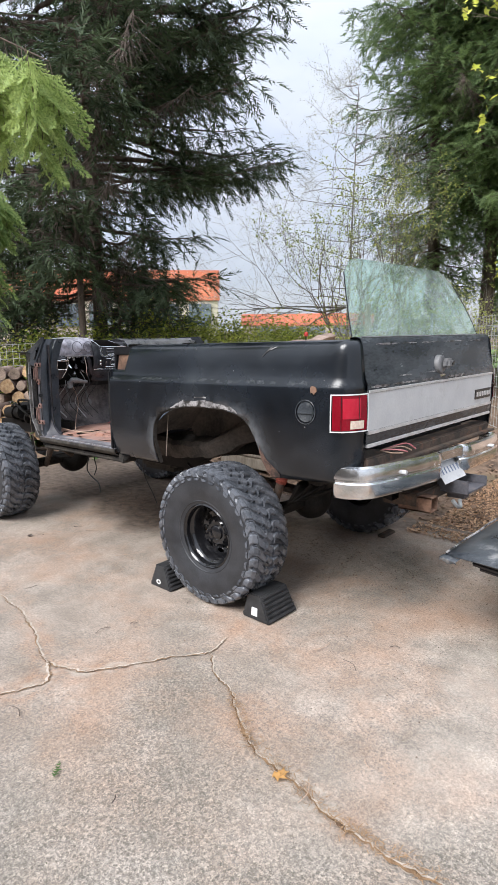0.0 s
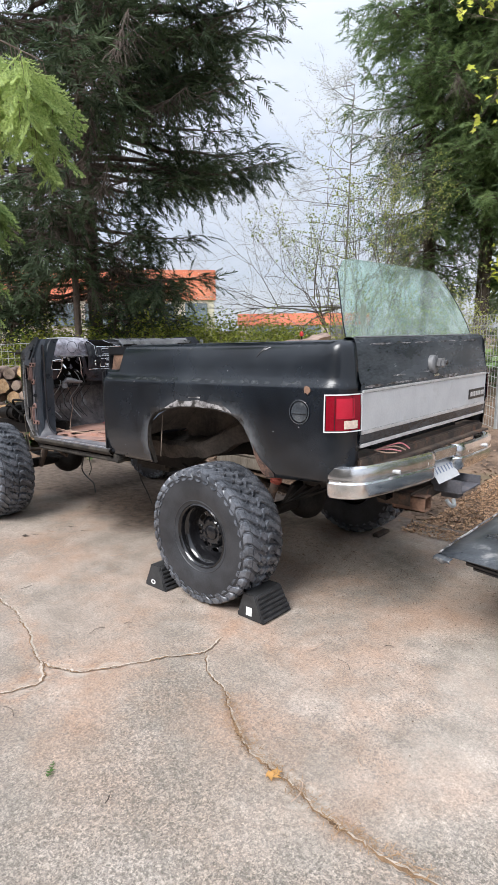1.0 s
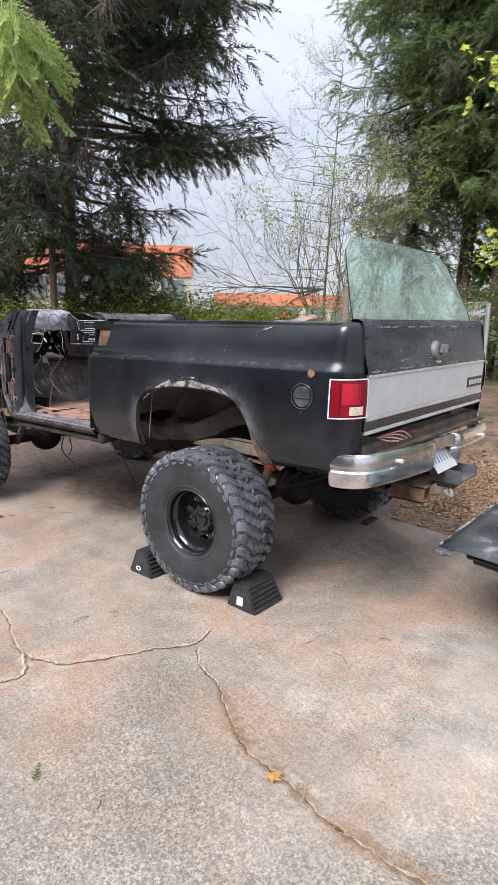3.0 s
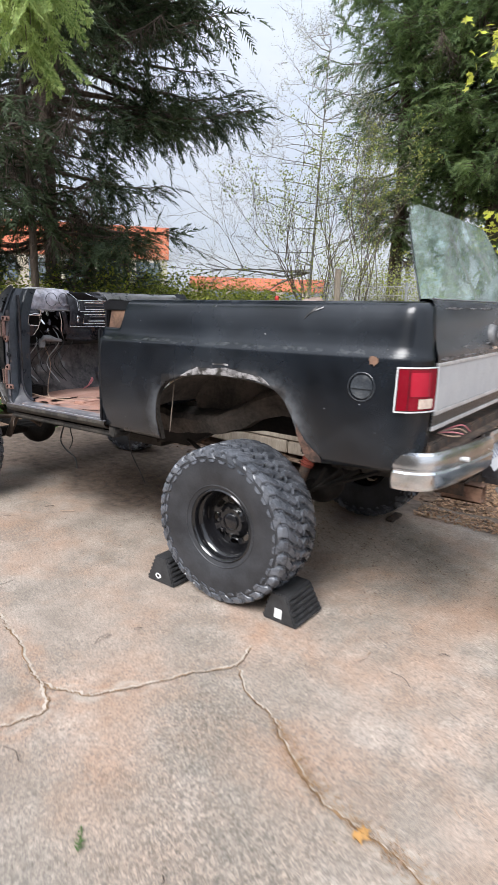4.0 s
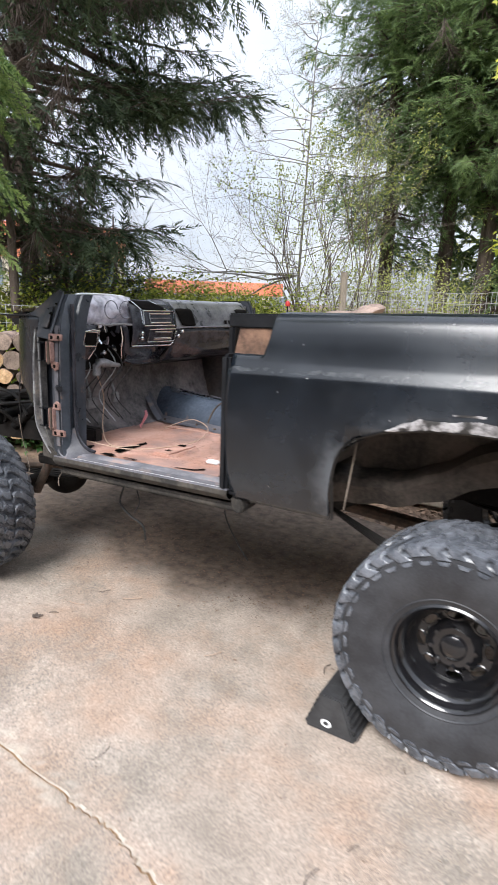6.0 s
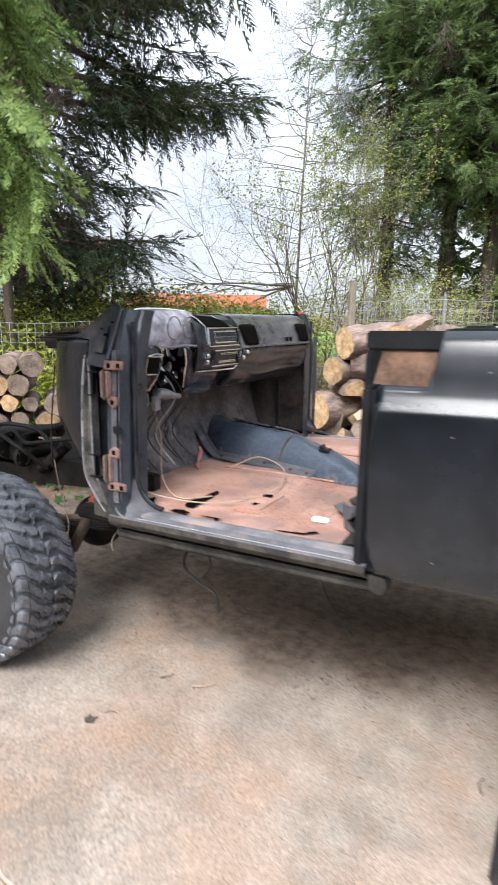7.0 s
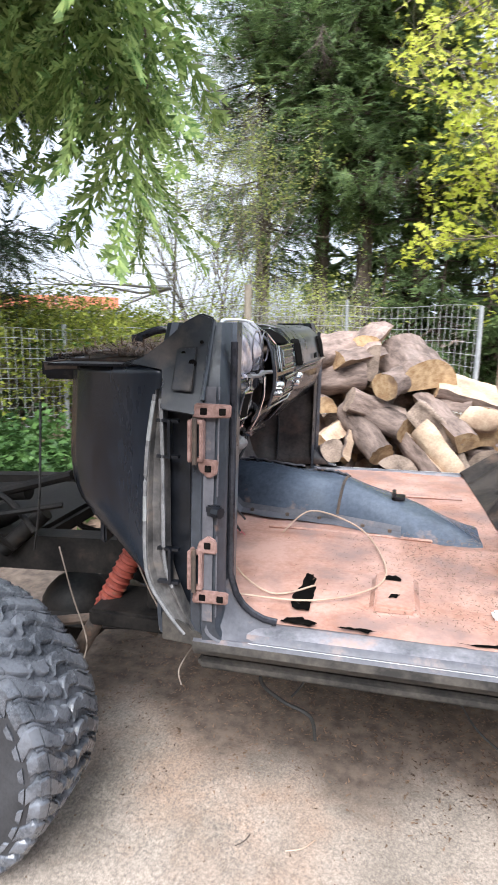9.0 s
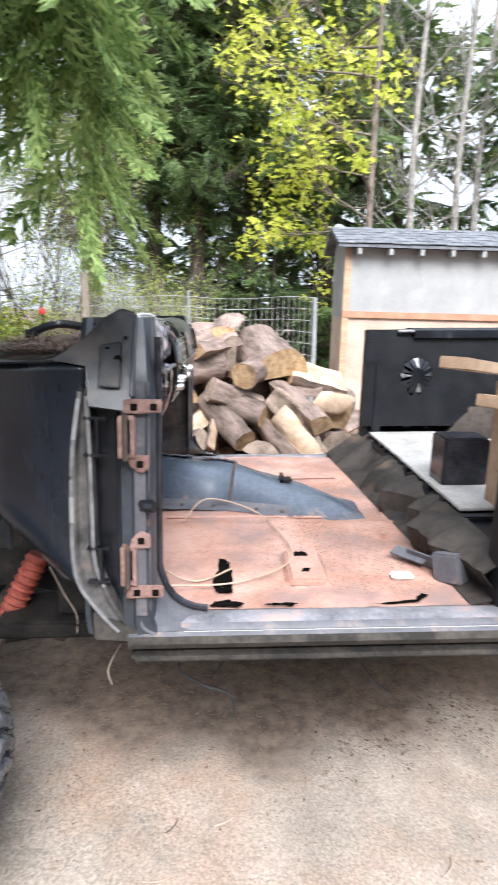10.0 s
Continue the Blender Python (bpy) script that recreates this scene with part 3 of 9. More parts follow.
def concrete_material():
    m = bpy.data.materials.new("old_stained_concrete")
    m.use_nodes = True
    n, l = m.node_tree.nodes, m.node_tree.links
    p = n["Principled BSDF"]
    tc = n.new("ShaderNodeTexCoord")

    def noise_tex(s, d=6, rough=0.6):
        t = n.new("ShaderNodeTexNoise")
        t.inputs["Scale"].default_value, t.inputs["Detail"].default_value, t.inputs["Roughness"].default_value = s, d, rough
        l.new(tc.outputs["Object"], t.inputs["Vector"])
        return t.outputs["Fac"]

    def ramp(src, stops):
        r = n.new("ShaderNodeValToRGB")
        while len(r.color_ramp.elements) < len(stops):
            r.color_ramp.elements.new(0.5)
        for e, (pos, col) in zip(r.color_ramp.elements, stops):
            e.position, e.color = pos, (*col, 1)
        l.new(src, r.inputs["Fac"])
        return r.outputs["Color"]

    def mix(fac, a, b, mode="MIX"):
        x = n.new("ShaderNodeMix")
        x.data_type, x.blend_type = "RGBA", mode
        l.new(fac, x.inputs["Factor"]) if not isinstance(fac, float) else None
        if isinstance(fac, float):
            x.inputs["Factor"].default_value = fac
        for s, v in (("A", a), ("B", b)):
            if isinstance(v, tuple):
                x.inputs[s].default_value = (*v, 1)
            else:
                l.new(v, x.inputs[s])
        return x.outputs["Result"]

    base = ramp(noise_tex(0.9), [(0.3, (0.35, 0.295, 0.25)), (0.5, (0.445, 0.38, 0.328)), (0.68, (0.53, 0.463, 0.408))])
    dark = ramp(noise_tex(1.6, 8, 0.7), [(0.42, (0, 0, 0)), (0.6, (0.78, 0.78, 0.78))])
    col = mix(dark, base, (0.265, 0.232, 0.195))
    mottle = ramp(noise_tex(7, 7, 0.7), [(0.35, (0.82, 0.81, 0.8)), (0.65, (1.15, 1.13, 1.12))])
    col = mix(0.8, col, mottle, "MULTIPLY")
    rust = ramp(noise_tex(1.15, 7, 0.68), [(0.46, (0, 0, 0)), (0.66, (0.62, 0.62, 0.62))])
    col = mix(rust, col, (0.47, 0.29, 0.195))
    at5 = n.new("ShaderNodeAttribute")
    at5.attribute_name = "stain"
    blot = ramp(noise_tex(5, 8, 0.7), [(0.36, (0.05, 0.05, 0.05)), (0.62, (0.85, 0.85, 0.85))])
    col = mix(mix(1.0, ramp(at5.outputs["Fac"], [(0.05, (0, 0, 0)), (0.9, (0.68, 0.68, 0.68))]), blot, "MULTIPLY"), col, (0.45, 0.25, 0.15))
    grit = ramp(noise_tex(100, 4, 0.8), [(0.36, (0.6, 0.6, 0.6)), (0.64, (1.17, 1.16, 1.14))])
    col = mix(0.95, col, grit, "MULTIPLY")
    speck = ramp(noise_tex(75, 2, 0.8), [(0.52, (0, 0, 0)), (0.64, (1, 1, 1))])
    speckmask = ramp(noise_tex(1.7, 5), [(0.4, (0.1, 0.1, 0.1)), (0.58, (0.7, 0.7, 0.7))])
    col = mix(mix(1.0, speck, speckmask, "MULTIPLY"), col, (0.155, 0.138, 0.124))
    at4 = n.new("ShaderNodeAttribute")
    at4.attribute_name = "worn"
    worn = ramp(at4.outputs["Fac"], [(0.1, (0, 0, 0)), (0.9, (0.7, 0.7, 0.7))])
    # cement worn away in grey and whitish blots
    grey = ramp(noise_tex(2.6, 7, 0.65), [(0.35, (0.24, 0.22, 0.185)), (0.52, (0.34, 0.308, 0.268)), (0.68, (0.5, 0.462, 0.42))])
    col = mix(ramp(at4.outputs["Fac"], [(0.1, (0, 0, 0)), (0.9, (0.5, 0.5, 0.5))]), col, grey)
    coarse = ramp(noise_tex(85, 3, 0.85), [(0.46, (0, 0, 0)), (0.56, (1, 1, 1))])
    col = mix(mix(1.0, worn, coarse, "MULTIPLY"), col, (0.13, 0.118, 0.102))
    # stones of the worn surface, each with its own tone
    cells = n.new("ShaderNodeTexVoronoi")
    cells.inputs["Scale"].default_value = 165.0
    l.new(tc.outputs["Object"], cells.inputs["Vector"])
    stones = ramp(cells.outputs["Color"], [(0.1, (0.5, 0.49, 0.47)), (0.55, (1.0, 1.0, 0.99)), (0.95, (1.5, 1.47, 1.42))])
    stone_mask = ramp(at4.outputs["Fac"], [(0.0, (0.22, 0.22, 0.22)), (0.9, (0.75, 0.75, 0.75))])
    col = mix(stone_mask, col, stones, "MULTIPLY")
    pale = ramp(noise_tex(0.75, 4, 0.5), [(0.56, (0, 0, 0)), (0.72, (0.4, 0.4, 0.4))])
    col = mix(pale, col, (0.62, 0.57, 0.51))
    at = n.new("ShaderNodeAttribute")
    at.attribute_name = "fill"
    fill = ramp(at.outputs["Fac"], [(0.25, (0, 0, 0)), (0.8, (1, 1, 1))])
    dirt = ramp(noise_tex(26, 4), [(0.4, (0.17, 0.1, 0.052)), (0.6, (0.36, 0.215, 0.115))])
    col = mix(fill, col, dirt)
    at2 = n.new("ShaderNodeAttribute")
    at2.attribute_name = "lip"
    lip = ramp(at2.outputs["Fac"], [(0.35, (0, 0, 0)), (1.0, (0.4, 0.4, 0.4))])
    col = mix(lip, col, (0.55, 0.5, 0.43))
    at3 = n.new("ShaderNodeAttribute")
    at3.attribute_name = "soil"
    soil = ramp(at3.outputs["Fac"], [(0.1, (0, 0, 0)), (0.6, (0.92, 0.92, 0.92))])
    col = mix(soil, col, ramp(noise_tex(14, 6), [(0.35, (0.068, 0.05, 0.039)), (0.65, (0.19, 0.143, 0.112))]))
    l.new(col, p.inputs["Base Color"])
    p.inputs["Roughness"].default_value = 0.85
    bp = n.new("ShaderNodeBump")
    bp.inputs["Strength"].default_value, bp.inputs["Distance"].default_value = 0.25, 0.002
    l.new(grit, bp.inputs["Height"])
    l.new(bp.outputs["Normal"], p.inputs["Normal"])
    return m


def float_attribute(ob, name, values):
    a = ob.data.attributes.new(name, "FLOAT", "POINT")
    a.data.foreach_set("value", np.asarray(values, dtype=np.float32))


def slab():
    """The concrete yard: fine mesh in the middle, with the cracks sunk in, coarse outside."""
    xs = np.concatenate([np.arange(-7, -2.6, 0.2), np.arange(-2.6, 2.9, 0.03), np.arange(2.9, 9.1, 0.2)])
    ys = np.concatenate([np.arange(-9, -2.7, 0.2), np.arange(-2.7, -0.9, 0.03), np.arange(-0.9, 1.45, 0.09)])
    gx, gy = np.meshgrid(xs, ys, indexing="ij")
    edge = 1.28 + 0.09 * np.sin(2.1 * gx) + 0.05 * np.sin(5.7 * gx + 1)
    top = gy > 1.2
    gy = np.where(top, np.minimum(gy, edge), gy)
    d = crack_distance(gx, gy)
    wide = 0.004 + 0.006 * np.clip(np.sin(2.3 * gx + 1.1) * 0.5 + 0.5, 0, 1) + 0.012 * np.clip((gx - 0.9) / 0.5, 0, 1) * np.clip(np.sin(9 * gx), 0.1, 1)
    sink = np.clip(1.35 - d / wide, 0, 1)
    lip = np.exp(-((d - 0.03) / 0.02) ** 2) * np.clip(np.sin(5 * gx + 3 * gy) * 0.5 + 0.6, 0, 1)
    gz = 0.006 * np.sin(0.8 * gx + 0.5) * np.sin(0.7 * gy) - 0.004 * sink + 0.0015 * np.sin(19 * gx) * np.sin(23 * gy)
    gz = np.where((gx > -2.6) & (gx < 2.9) & (gy > -2.7), gz, gz * 0.5)
    n, mm = gx.shape
    verts = np.stack([gx, gy, gz], -1).reshape(-1, 3)
    ids = np.arange(n * mm).reshape(n, mm)
    faces = np.stack([ids[:-1, :-1], ids[1:, :-1], ids[1:, 1:], ids[:-1, 1:]], -1).reshape(-1, 4)
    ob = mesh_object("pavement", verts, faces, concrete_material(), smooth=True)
    float_attribute(ob, "fill", (0.0 * sink).ravel())
    float_attribute(ob, "lip", lip.ravel())
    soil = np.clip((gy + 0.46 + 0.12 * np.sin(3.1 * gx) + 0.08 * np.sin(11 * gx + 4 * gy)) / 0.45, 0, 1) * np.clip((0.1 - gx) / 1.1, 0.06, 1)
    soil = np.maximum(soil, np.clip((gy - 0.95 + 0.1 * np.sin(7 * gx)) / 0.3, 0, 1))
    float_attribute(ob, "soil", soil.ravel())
    worn = np.clip((gx + 0.1 + 0.25 * np.sin(4 * gy + 2 * gx)) / 0.9, 0, 1) * np.clip((-1.25 - gy + 0.3 * np.sin(2.7 * gx + 1) + 0.12 * np.sin(9 * gx - 5 * gy)) / 0.7, 0, 1)
    float_attribute(ob, "worn", worn.ravel())
    stain = sum(a * np.exp(-((gx - x) / w) ** 2 - ((gy - y) / h) ** 2) for x, y, w, h, a in ((0.55, -1.95, 0.5, 0.45, 1.0), (0.55, -1.02, 0.35, 0.18, 0.9), (-1.4, -1.08, 0.5, 0.2, 0.8), (-0.2, -1.3, 0.5, 0.25, 0.5), (1.1, -1.6, 0.5, 0.2, 0.5), (-1.9, -1.5, 0.5, 0.3, 0.5)))
    stain = stain + 0.9 * np.exp(-((d - 0.035) / 0.045) ** 2) * np.clip(np.sin(3.1 * gx + 2) * 0.6 + 0.5, 0, 1)
    float_attribute(ob, "stain", np.clip(stain, 0, 1).ravel())
    return tagged(ob, "old cracked concrete yard with rust stains", "concrete", kind="structure")


yard = slab()

M["crack_dirt"] = material("dirt_in_cracks", (0.1, 0.06, 0.036), (0.3, 0.185, 0.1), rough=0.95, scale=14, fine=90, bump=0.4)
M["crack_lip"] = material("pale_broken_crack_edge", (0.36, 0.3, 0.24), (0.56, 0.49, 0.42), rough=0.9, scale=20, fine=120, bump=0.4)
CRACK_RND = random.Random(31)
for line in CRACKS:
    pts = bend([(x, y, 0) for x, y in line], 12)
    fine = []
    for i, p in enumerate(pts):
        w = 0.016
        fine.append(p + Vector((w * (CRACK_RND.random() - 0.5) + 0.005 * math.sin(0.37 * i), w * (CRACK_RND.random() - 0.5) + 0.005 * math.cos(0.31 * i), 0)))
    pale = line is not CRACKS[1]
    for mat_, base_w, off, z_, nm in ((M["crack_lip"], 0.0075 if pale else 0.005, 0.0045, 0.0045, "crack_edge"), (M["crack_dirt"], 0.0026 if pale else 0.003, -0.002, 0.0075, "crack")):
        bm = bmesh.new()
        rows = []
        for i, p in enumerate(fine):
            d = (fine[min(i + 1, len(fine) - 1)] - fine[max(i - 1, 0)]).normalized()
            s_ = Vector((-d.y, d.x, 0))
            taper = min(1.0, 0.25 + i / 6, 0.25 + (len(fine) - 1 - i) / 6)
            grown = 1.0 + (1.5 * max(0.0, math.sin(0.35 * i + 1)) if p.x > 0.9 else 0.3 * math.sin(0.5 * i))
            w = base_w * taper * grown * (0.55 + 0.9 * CRACK_RND.random())
            zz = 0.006 * math.sin(0.8 * p.x + 0.5) * math.sin(0.7 * p.y) + 0.0015 * math.sin(19 * p.x) * math.sin(23 * p.y)
            c_ = p + s_ * off + Vector((0, 0, zz + z_ - 0.003))
            rows.append([c_ - s_ * w, c_ + s_ * w * (0.7 + 0.5 * CRACK_RND.random())])
        sheet(bm, rows)
        ob = new(nm, bm_mesh(nm, bm, mat_))
        ob.parent = yard
        tagged(ob, "crack filled with dirt" if nm == "crack" else "pale broken edge along a crack")
M["earth"] = material("bark_mulch_and_earth", (0.075, 0.05, 0.035), (0.24, 0.16, 0.11), rough=0.95, scale=3, fine=40, bump=0.8, depth=0.02, c=(0.06, 0.075, 0.025), c_at=(0.55, 0.7), c_scale=0.5)
ring = np.concatenate([np.arange(0, 16, 0.4), 16 * 1.16 ** np.arange(0, 38)])
turn = np.linspace(0, 2 * np.pi, 97)[:-1]
rr, tt = np.meshgrid(ring, turn, indexing="ij")
gx, gy = -2 + rr * np.cos(tt), 2 + rr * np.sin(tt)
gids = np.arange(rr.size).reshape(rr.shape)
gfaces = np.stack([gids[:-1], gids[1:], np.roll(gids, -1, 1)[1:], np.roll(gids, -1, 1)[:-1]], -1).reshape(-1, 4)
tagged(mesh_object("ground", np.stack([gx, gy, ground_height(gx, gy)], -1).reshape(-1, 3), gfaces, M["earth"], smooth=True), "brown earth with bark mulch and leaf litter", "ground", kind="structure")

# plain unseen wall, added behind the walk to darken reflections in the paint
bm = bmesh.new()
box(bm, -11.0, 10.0, -9.3, -9.0, 0.0, 5.2)
M["unseen_wall"] = material("grey_brown_unseen_wall", (0.2, 0.18, 0.16), (0.3, 0.27, 0.24), rough=0.85, scale=1.5, fine=30, bump=0.2)
single("wall_south", bm, M["unseen_wall"], "unseen plain grey-brown wall added behind the yard to darken reflections", "wall", kind="structure")

# ---------------------------------------------------------------- vehicle
suv = thing("suv", (0.1, 0, 0), "stripped black two-door off-road vehicle body with no doors, roof or front", "vehicle")
HALF = 0.985


def plan(s, side=-1):
    """The body side seen from above: straight, then round the rear corner. Point and outward normal."""
    if s <= 0.93:
        return Vector((s, side * HALF, 0)), Vector((0, side, 0))
    t = float(min((s - 0.93) / 0.21, 1.0))
    p0, p1, p2 = Vector((0.93, HALF, 0)), Vector((1.07, HALF, 0)), Vector((1.09, 0.835, 0))
    p = (1 - t) ** 2 * p0 + 2 * t * (1 - t) * p1 + t * t * p2
    d = 2 * (1 - t) * (p1 - p0) + 2 * t * (p2 - p1)
    nrm = Vector((-d.y, d.x, 0)).normalized()
    return Vector((p.x, side * p.y, 0)), Vector((nrm.x, side * nrm.y, 0))


INSET_Z = [0.80, 0.86, 0.95, 1.05, 1.2, 1.34, 1.355, 1.375, 1.42, 1.5, 1.545, 1.565, 1.575]
INSET_D = [0.075, 0.035, 0.012, 0.004, 0.0, 0.006, 0.008, 0.026, 0.04, 0.058, 0.072, 0.09, 0.115]


def skin(s, z, off=0.0, side=-1):
    p, nrm = plan(float(s), side)
    z, off = float(z), float(off)
    front = -0.84 + float(np.interp(z, [0.82, 0.86, 0.93, 1.25, 1.4], [0.02, 0.012, 0.006, 0.0, 0.012]))
    x = p.x
    if x < -0.6:
        x = -0.6 + (x + 0.6) * (front + 0.6) / (-0.24)
    # towards the tailgate the upper body leans in less
    lean = 1.0 - 0.55 * min(1.0, max(0.0, (float(s) - 0.93) / 0.21)) * min(1.0, max(0.0, (z - 1.32) / 0.05))
    q = Vector((x, p.y, z)) + nrm * (off - lean * float(np.interp(z, INSET_Z, INSET_D)))
    return q


ARCH_X = [-0.845, -0.70, -0.392, -0.388, -0.372, -0.345, -0.30, -0.2, -0.05, 0.1, 0.25, 0.34, 0.40, 0.45, 0.495, 0.525, 0.548, 0.565, 0.60, 0.65, 0.8, 1.14]
ARCH_Z = [0.825, 0.822, 0.818, 0.96, 1.06, 1.115, 1.152, 1.188, 1.210, 1.214, 1.207, 1.193, 1.172, 1.130, 1.055, 0.975, 0.91, 0.872, 0.853, 0.858, 0.868, 0.889]


def quarter_panel(side):
    bm = bmesh.new()
    ss = np.unique(np.concatenate([np.arange(-0.84, 1.14, 0.02), np.linspace(-0.395, -0.30, 16), np.linspace(0.42, 0.62, 18), [-0.684, -0.674, -0.655, -0.65, 1.14]]))
    rows = []
    for s in ss:
        low = float(np.interp(s, ARCH_X, ARCH_Z))
        top = float(np.interp(s, [-0.69, -0.674], [1.42, 1.575]))
        base = [z for z in (0.84, 0.9, 0.97, 1.05, 1.12, 1.2, 1.26, 1.3, 1.34, 1.355, 1.375, 1.4, 1.42, 1.45, 1.5, 1.53, 1.548, 1.56, 1.57)]
        zs = [max(low, min(top, z)) for z in [low] + base + [top]]
        zs = [z + 1e-5 * i for i, z in enumerate(zs)]
        rows.append([skin(s, z, 0.0, side) + Vector((0, 0.004 * math.sin(5 * s) * math.sin(9 * z), 0)) for z in zs])
    sheet(bm, rows)
    bmesh.ops.dissolve_degenerate(bm, dist=0.0004, edges=bm.edges)
    ob = part("quarter_panel", bm, M["black_paint"], suv, "black rear quarter panel with dents and a cut wheel arch", smooth=True)
    co = np.empty(len(ob.data.vertices) * 3)
    ob.data.vertices.foreach_get("co", co)
    co = co.reshape(-1, 3)
    ax, az = np.array(ARCH_X[2:19]), np.array(ARCH_Z[2:19])
    far = np.full(len(co), 9.0)
    for t in np.linspace(0, 1, 9):
        px, pz = ax[:-1] + (ax[1:] - ax[:-1]) * t, az[:-1] + (az[1:] - az[:-1]) * t
        far = np.minimum(far, np.hypot(co[:, None, 0] - px, co[:, None, 2] - SLOPE * co[:, None, 0] - pz).min(1))
    worn = np.exp(-(far / 0.05) ** 1.4) * np.interp(co[:, 0], [-0.45, -0.3, 0.1, 0.4, 0.7], [0.6, 0.45, 0.35, 1.0, 0.8])
    float_attribute(ob, "wear", np.clip(worn + 0.06 * np.clip((0.98 - co[:, 2]) / 0.12, 0, 1), 0, 1))
    sol = ob.modifiers.new("thickness", "SOLIDIFY")
    sol.thickness, sol.offset = 0.004, -1.0 if side < 0 else 1.0
    # rail along the top and the inner wall
    bm = bmesh.new()
    rail = [(0.115, 1.5752), (0.128, 1.578), (0.2, 1.576), (0.215, 1.568), (0.218, 1.53), (0.195, 1.52), (0.19, 1.24)]
    sheet(bm, [[Vector((x, side * (HALF - d), z)) for d, z in rail] for x in np.linspace(-0.655, 1.02, 12)])
    part("bed_rail", bm, M["inner_black"], suv, "dull black bed rail and inner wall", smooth=True)
    # lip of the wheel arch and the wheel house behind it
    bm = bmesh.new()
    xs = np.concatenate([np.linspace(-0.392, -0.30, 12), np.linspace(-0.28, 0.42, 22), np.linspace(0.44, 0.60, 14)])
    rows = []
    for x in xs:
        z = float(np.interp(x, ARCH_X, ARCH_Z))
        e = skin(x, z, -0.001, side)
        rows.append([e, e + Vector((0, -side * 0.006, -0.006)), e + Vector((0, -side * 0.03, -0.004))])
    sheet(bm, rows)
    ob = part("arch_lip", bm, M["under"], suv, "dirty folded lip of the wheel arch", smooth=True)
    bm = bmesh.new()
    rows = []
    for x in np.linspace(-0.43, 0.66, 26):
        u = (x - 0.1) / 0.56
        z = 0.86 + 0.36 * math.sqrt(max(0.0, 1 - abs(u) ** 2.6))
        rows.append([Vector((x, side * 0.955, z)), Vector((x, side * 0.8, z + 0.02)), Vector((x, side * 0.6, z + 0.01)), Vector((x, side * 0.575, z - 0.03)), Vector((x, side * 0.57, min(z - 0.03, float(np.interp(x, [0.0, 0.12, 0.5], [0.95, 1.03, 1.04]))) - 0.02))])
    sheet(bm, rows)
    part("wheel_house", bm, M["wheelhouse"], suv, "muddy brown wheel house", smooth=True)
    bm = bmesh.new()
    tube(bm, [(-0.315, side * 0.9, 1.15), (-0.35, side * 0.9, 0.86)], 0.003, 6)
    part("brace_rod", bm, M["twig"], suv, "thin rusty brace rod in the wheel well")
    bm = bmesh.new()
    rows = []
    for x in np.linspace(-0.78, 0.5, 40).tolist():
        zb = float(np.interp(x, [-0.78, -0.5, -0.25, -0.05, 0.12, 0.3, 0.38, 0.5], [0.78, 0.79, 0.81, 0.88, 0.955, 0.99, 0.96, 0.9])) + 0.006 * math.sin(14 * x) + 0.005 * math.sin(37 * x)
        zs = zb + 0.13 + 0.02 * math.sin(6 * x)
        top = 1.2 if x > -0.44 else 0.975
        rows.append([Vector((x, side * 0.56, top)), Vector((x, side * 0.57, min(top, zs + 0.03))), Vector((x, side * 0.65, zs)), Vector((x, side * 0.668, zs - 0.03)), Vector((x, side * (0.655 + 0.01 * math.sin(21 * x)), (zs + zb) / 2)), Vector((x, side * 0.63, zb)), Vector((x, side * 0.56, zb - 0.005))])
    sheet(bm, rows)
    part("inner_liner", bm, M["wheelhouse"], suv, "ragged muddy inner liner", smooth=True)
    bm = bmesh.new()
    box(bm, 0.3, 0.4, side * 0.5, side * 0.56, 0.86, 0.98, 0.01)
    box(bm, 0.32, 0.38, side * 0.53, side * 0.6, 0.78, 0.9, 0.01)
    part("spring_bracket", bm, M["rust_dark"], suv, "dark spring bracket on the chassis")


for sd in (-1, 1):
    quarter_panel(sd)


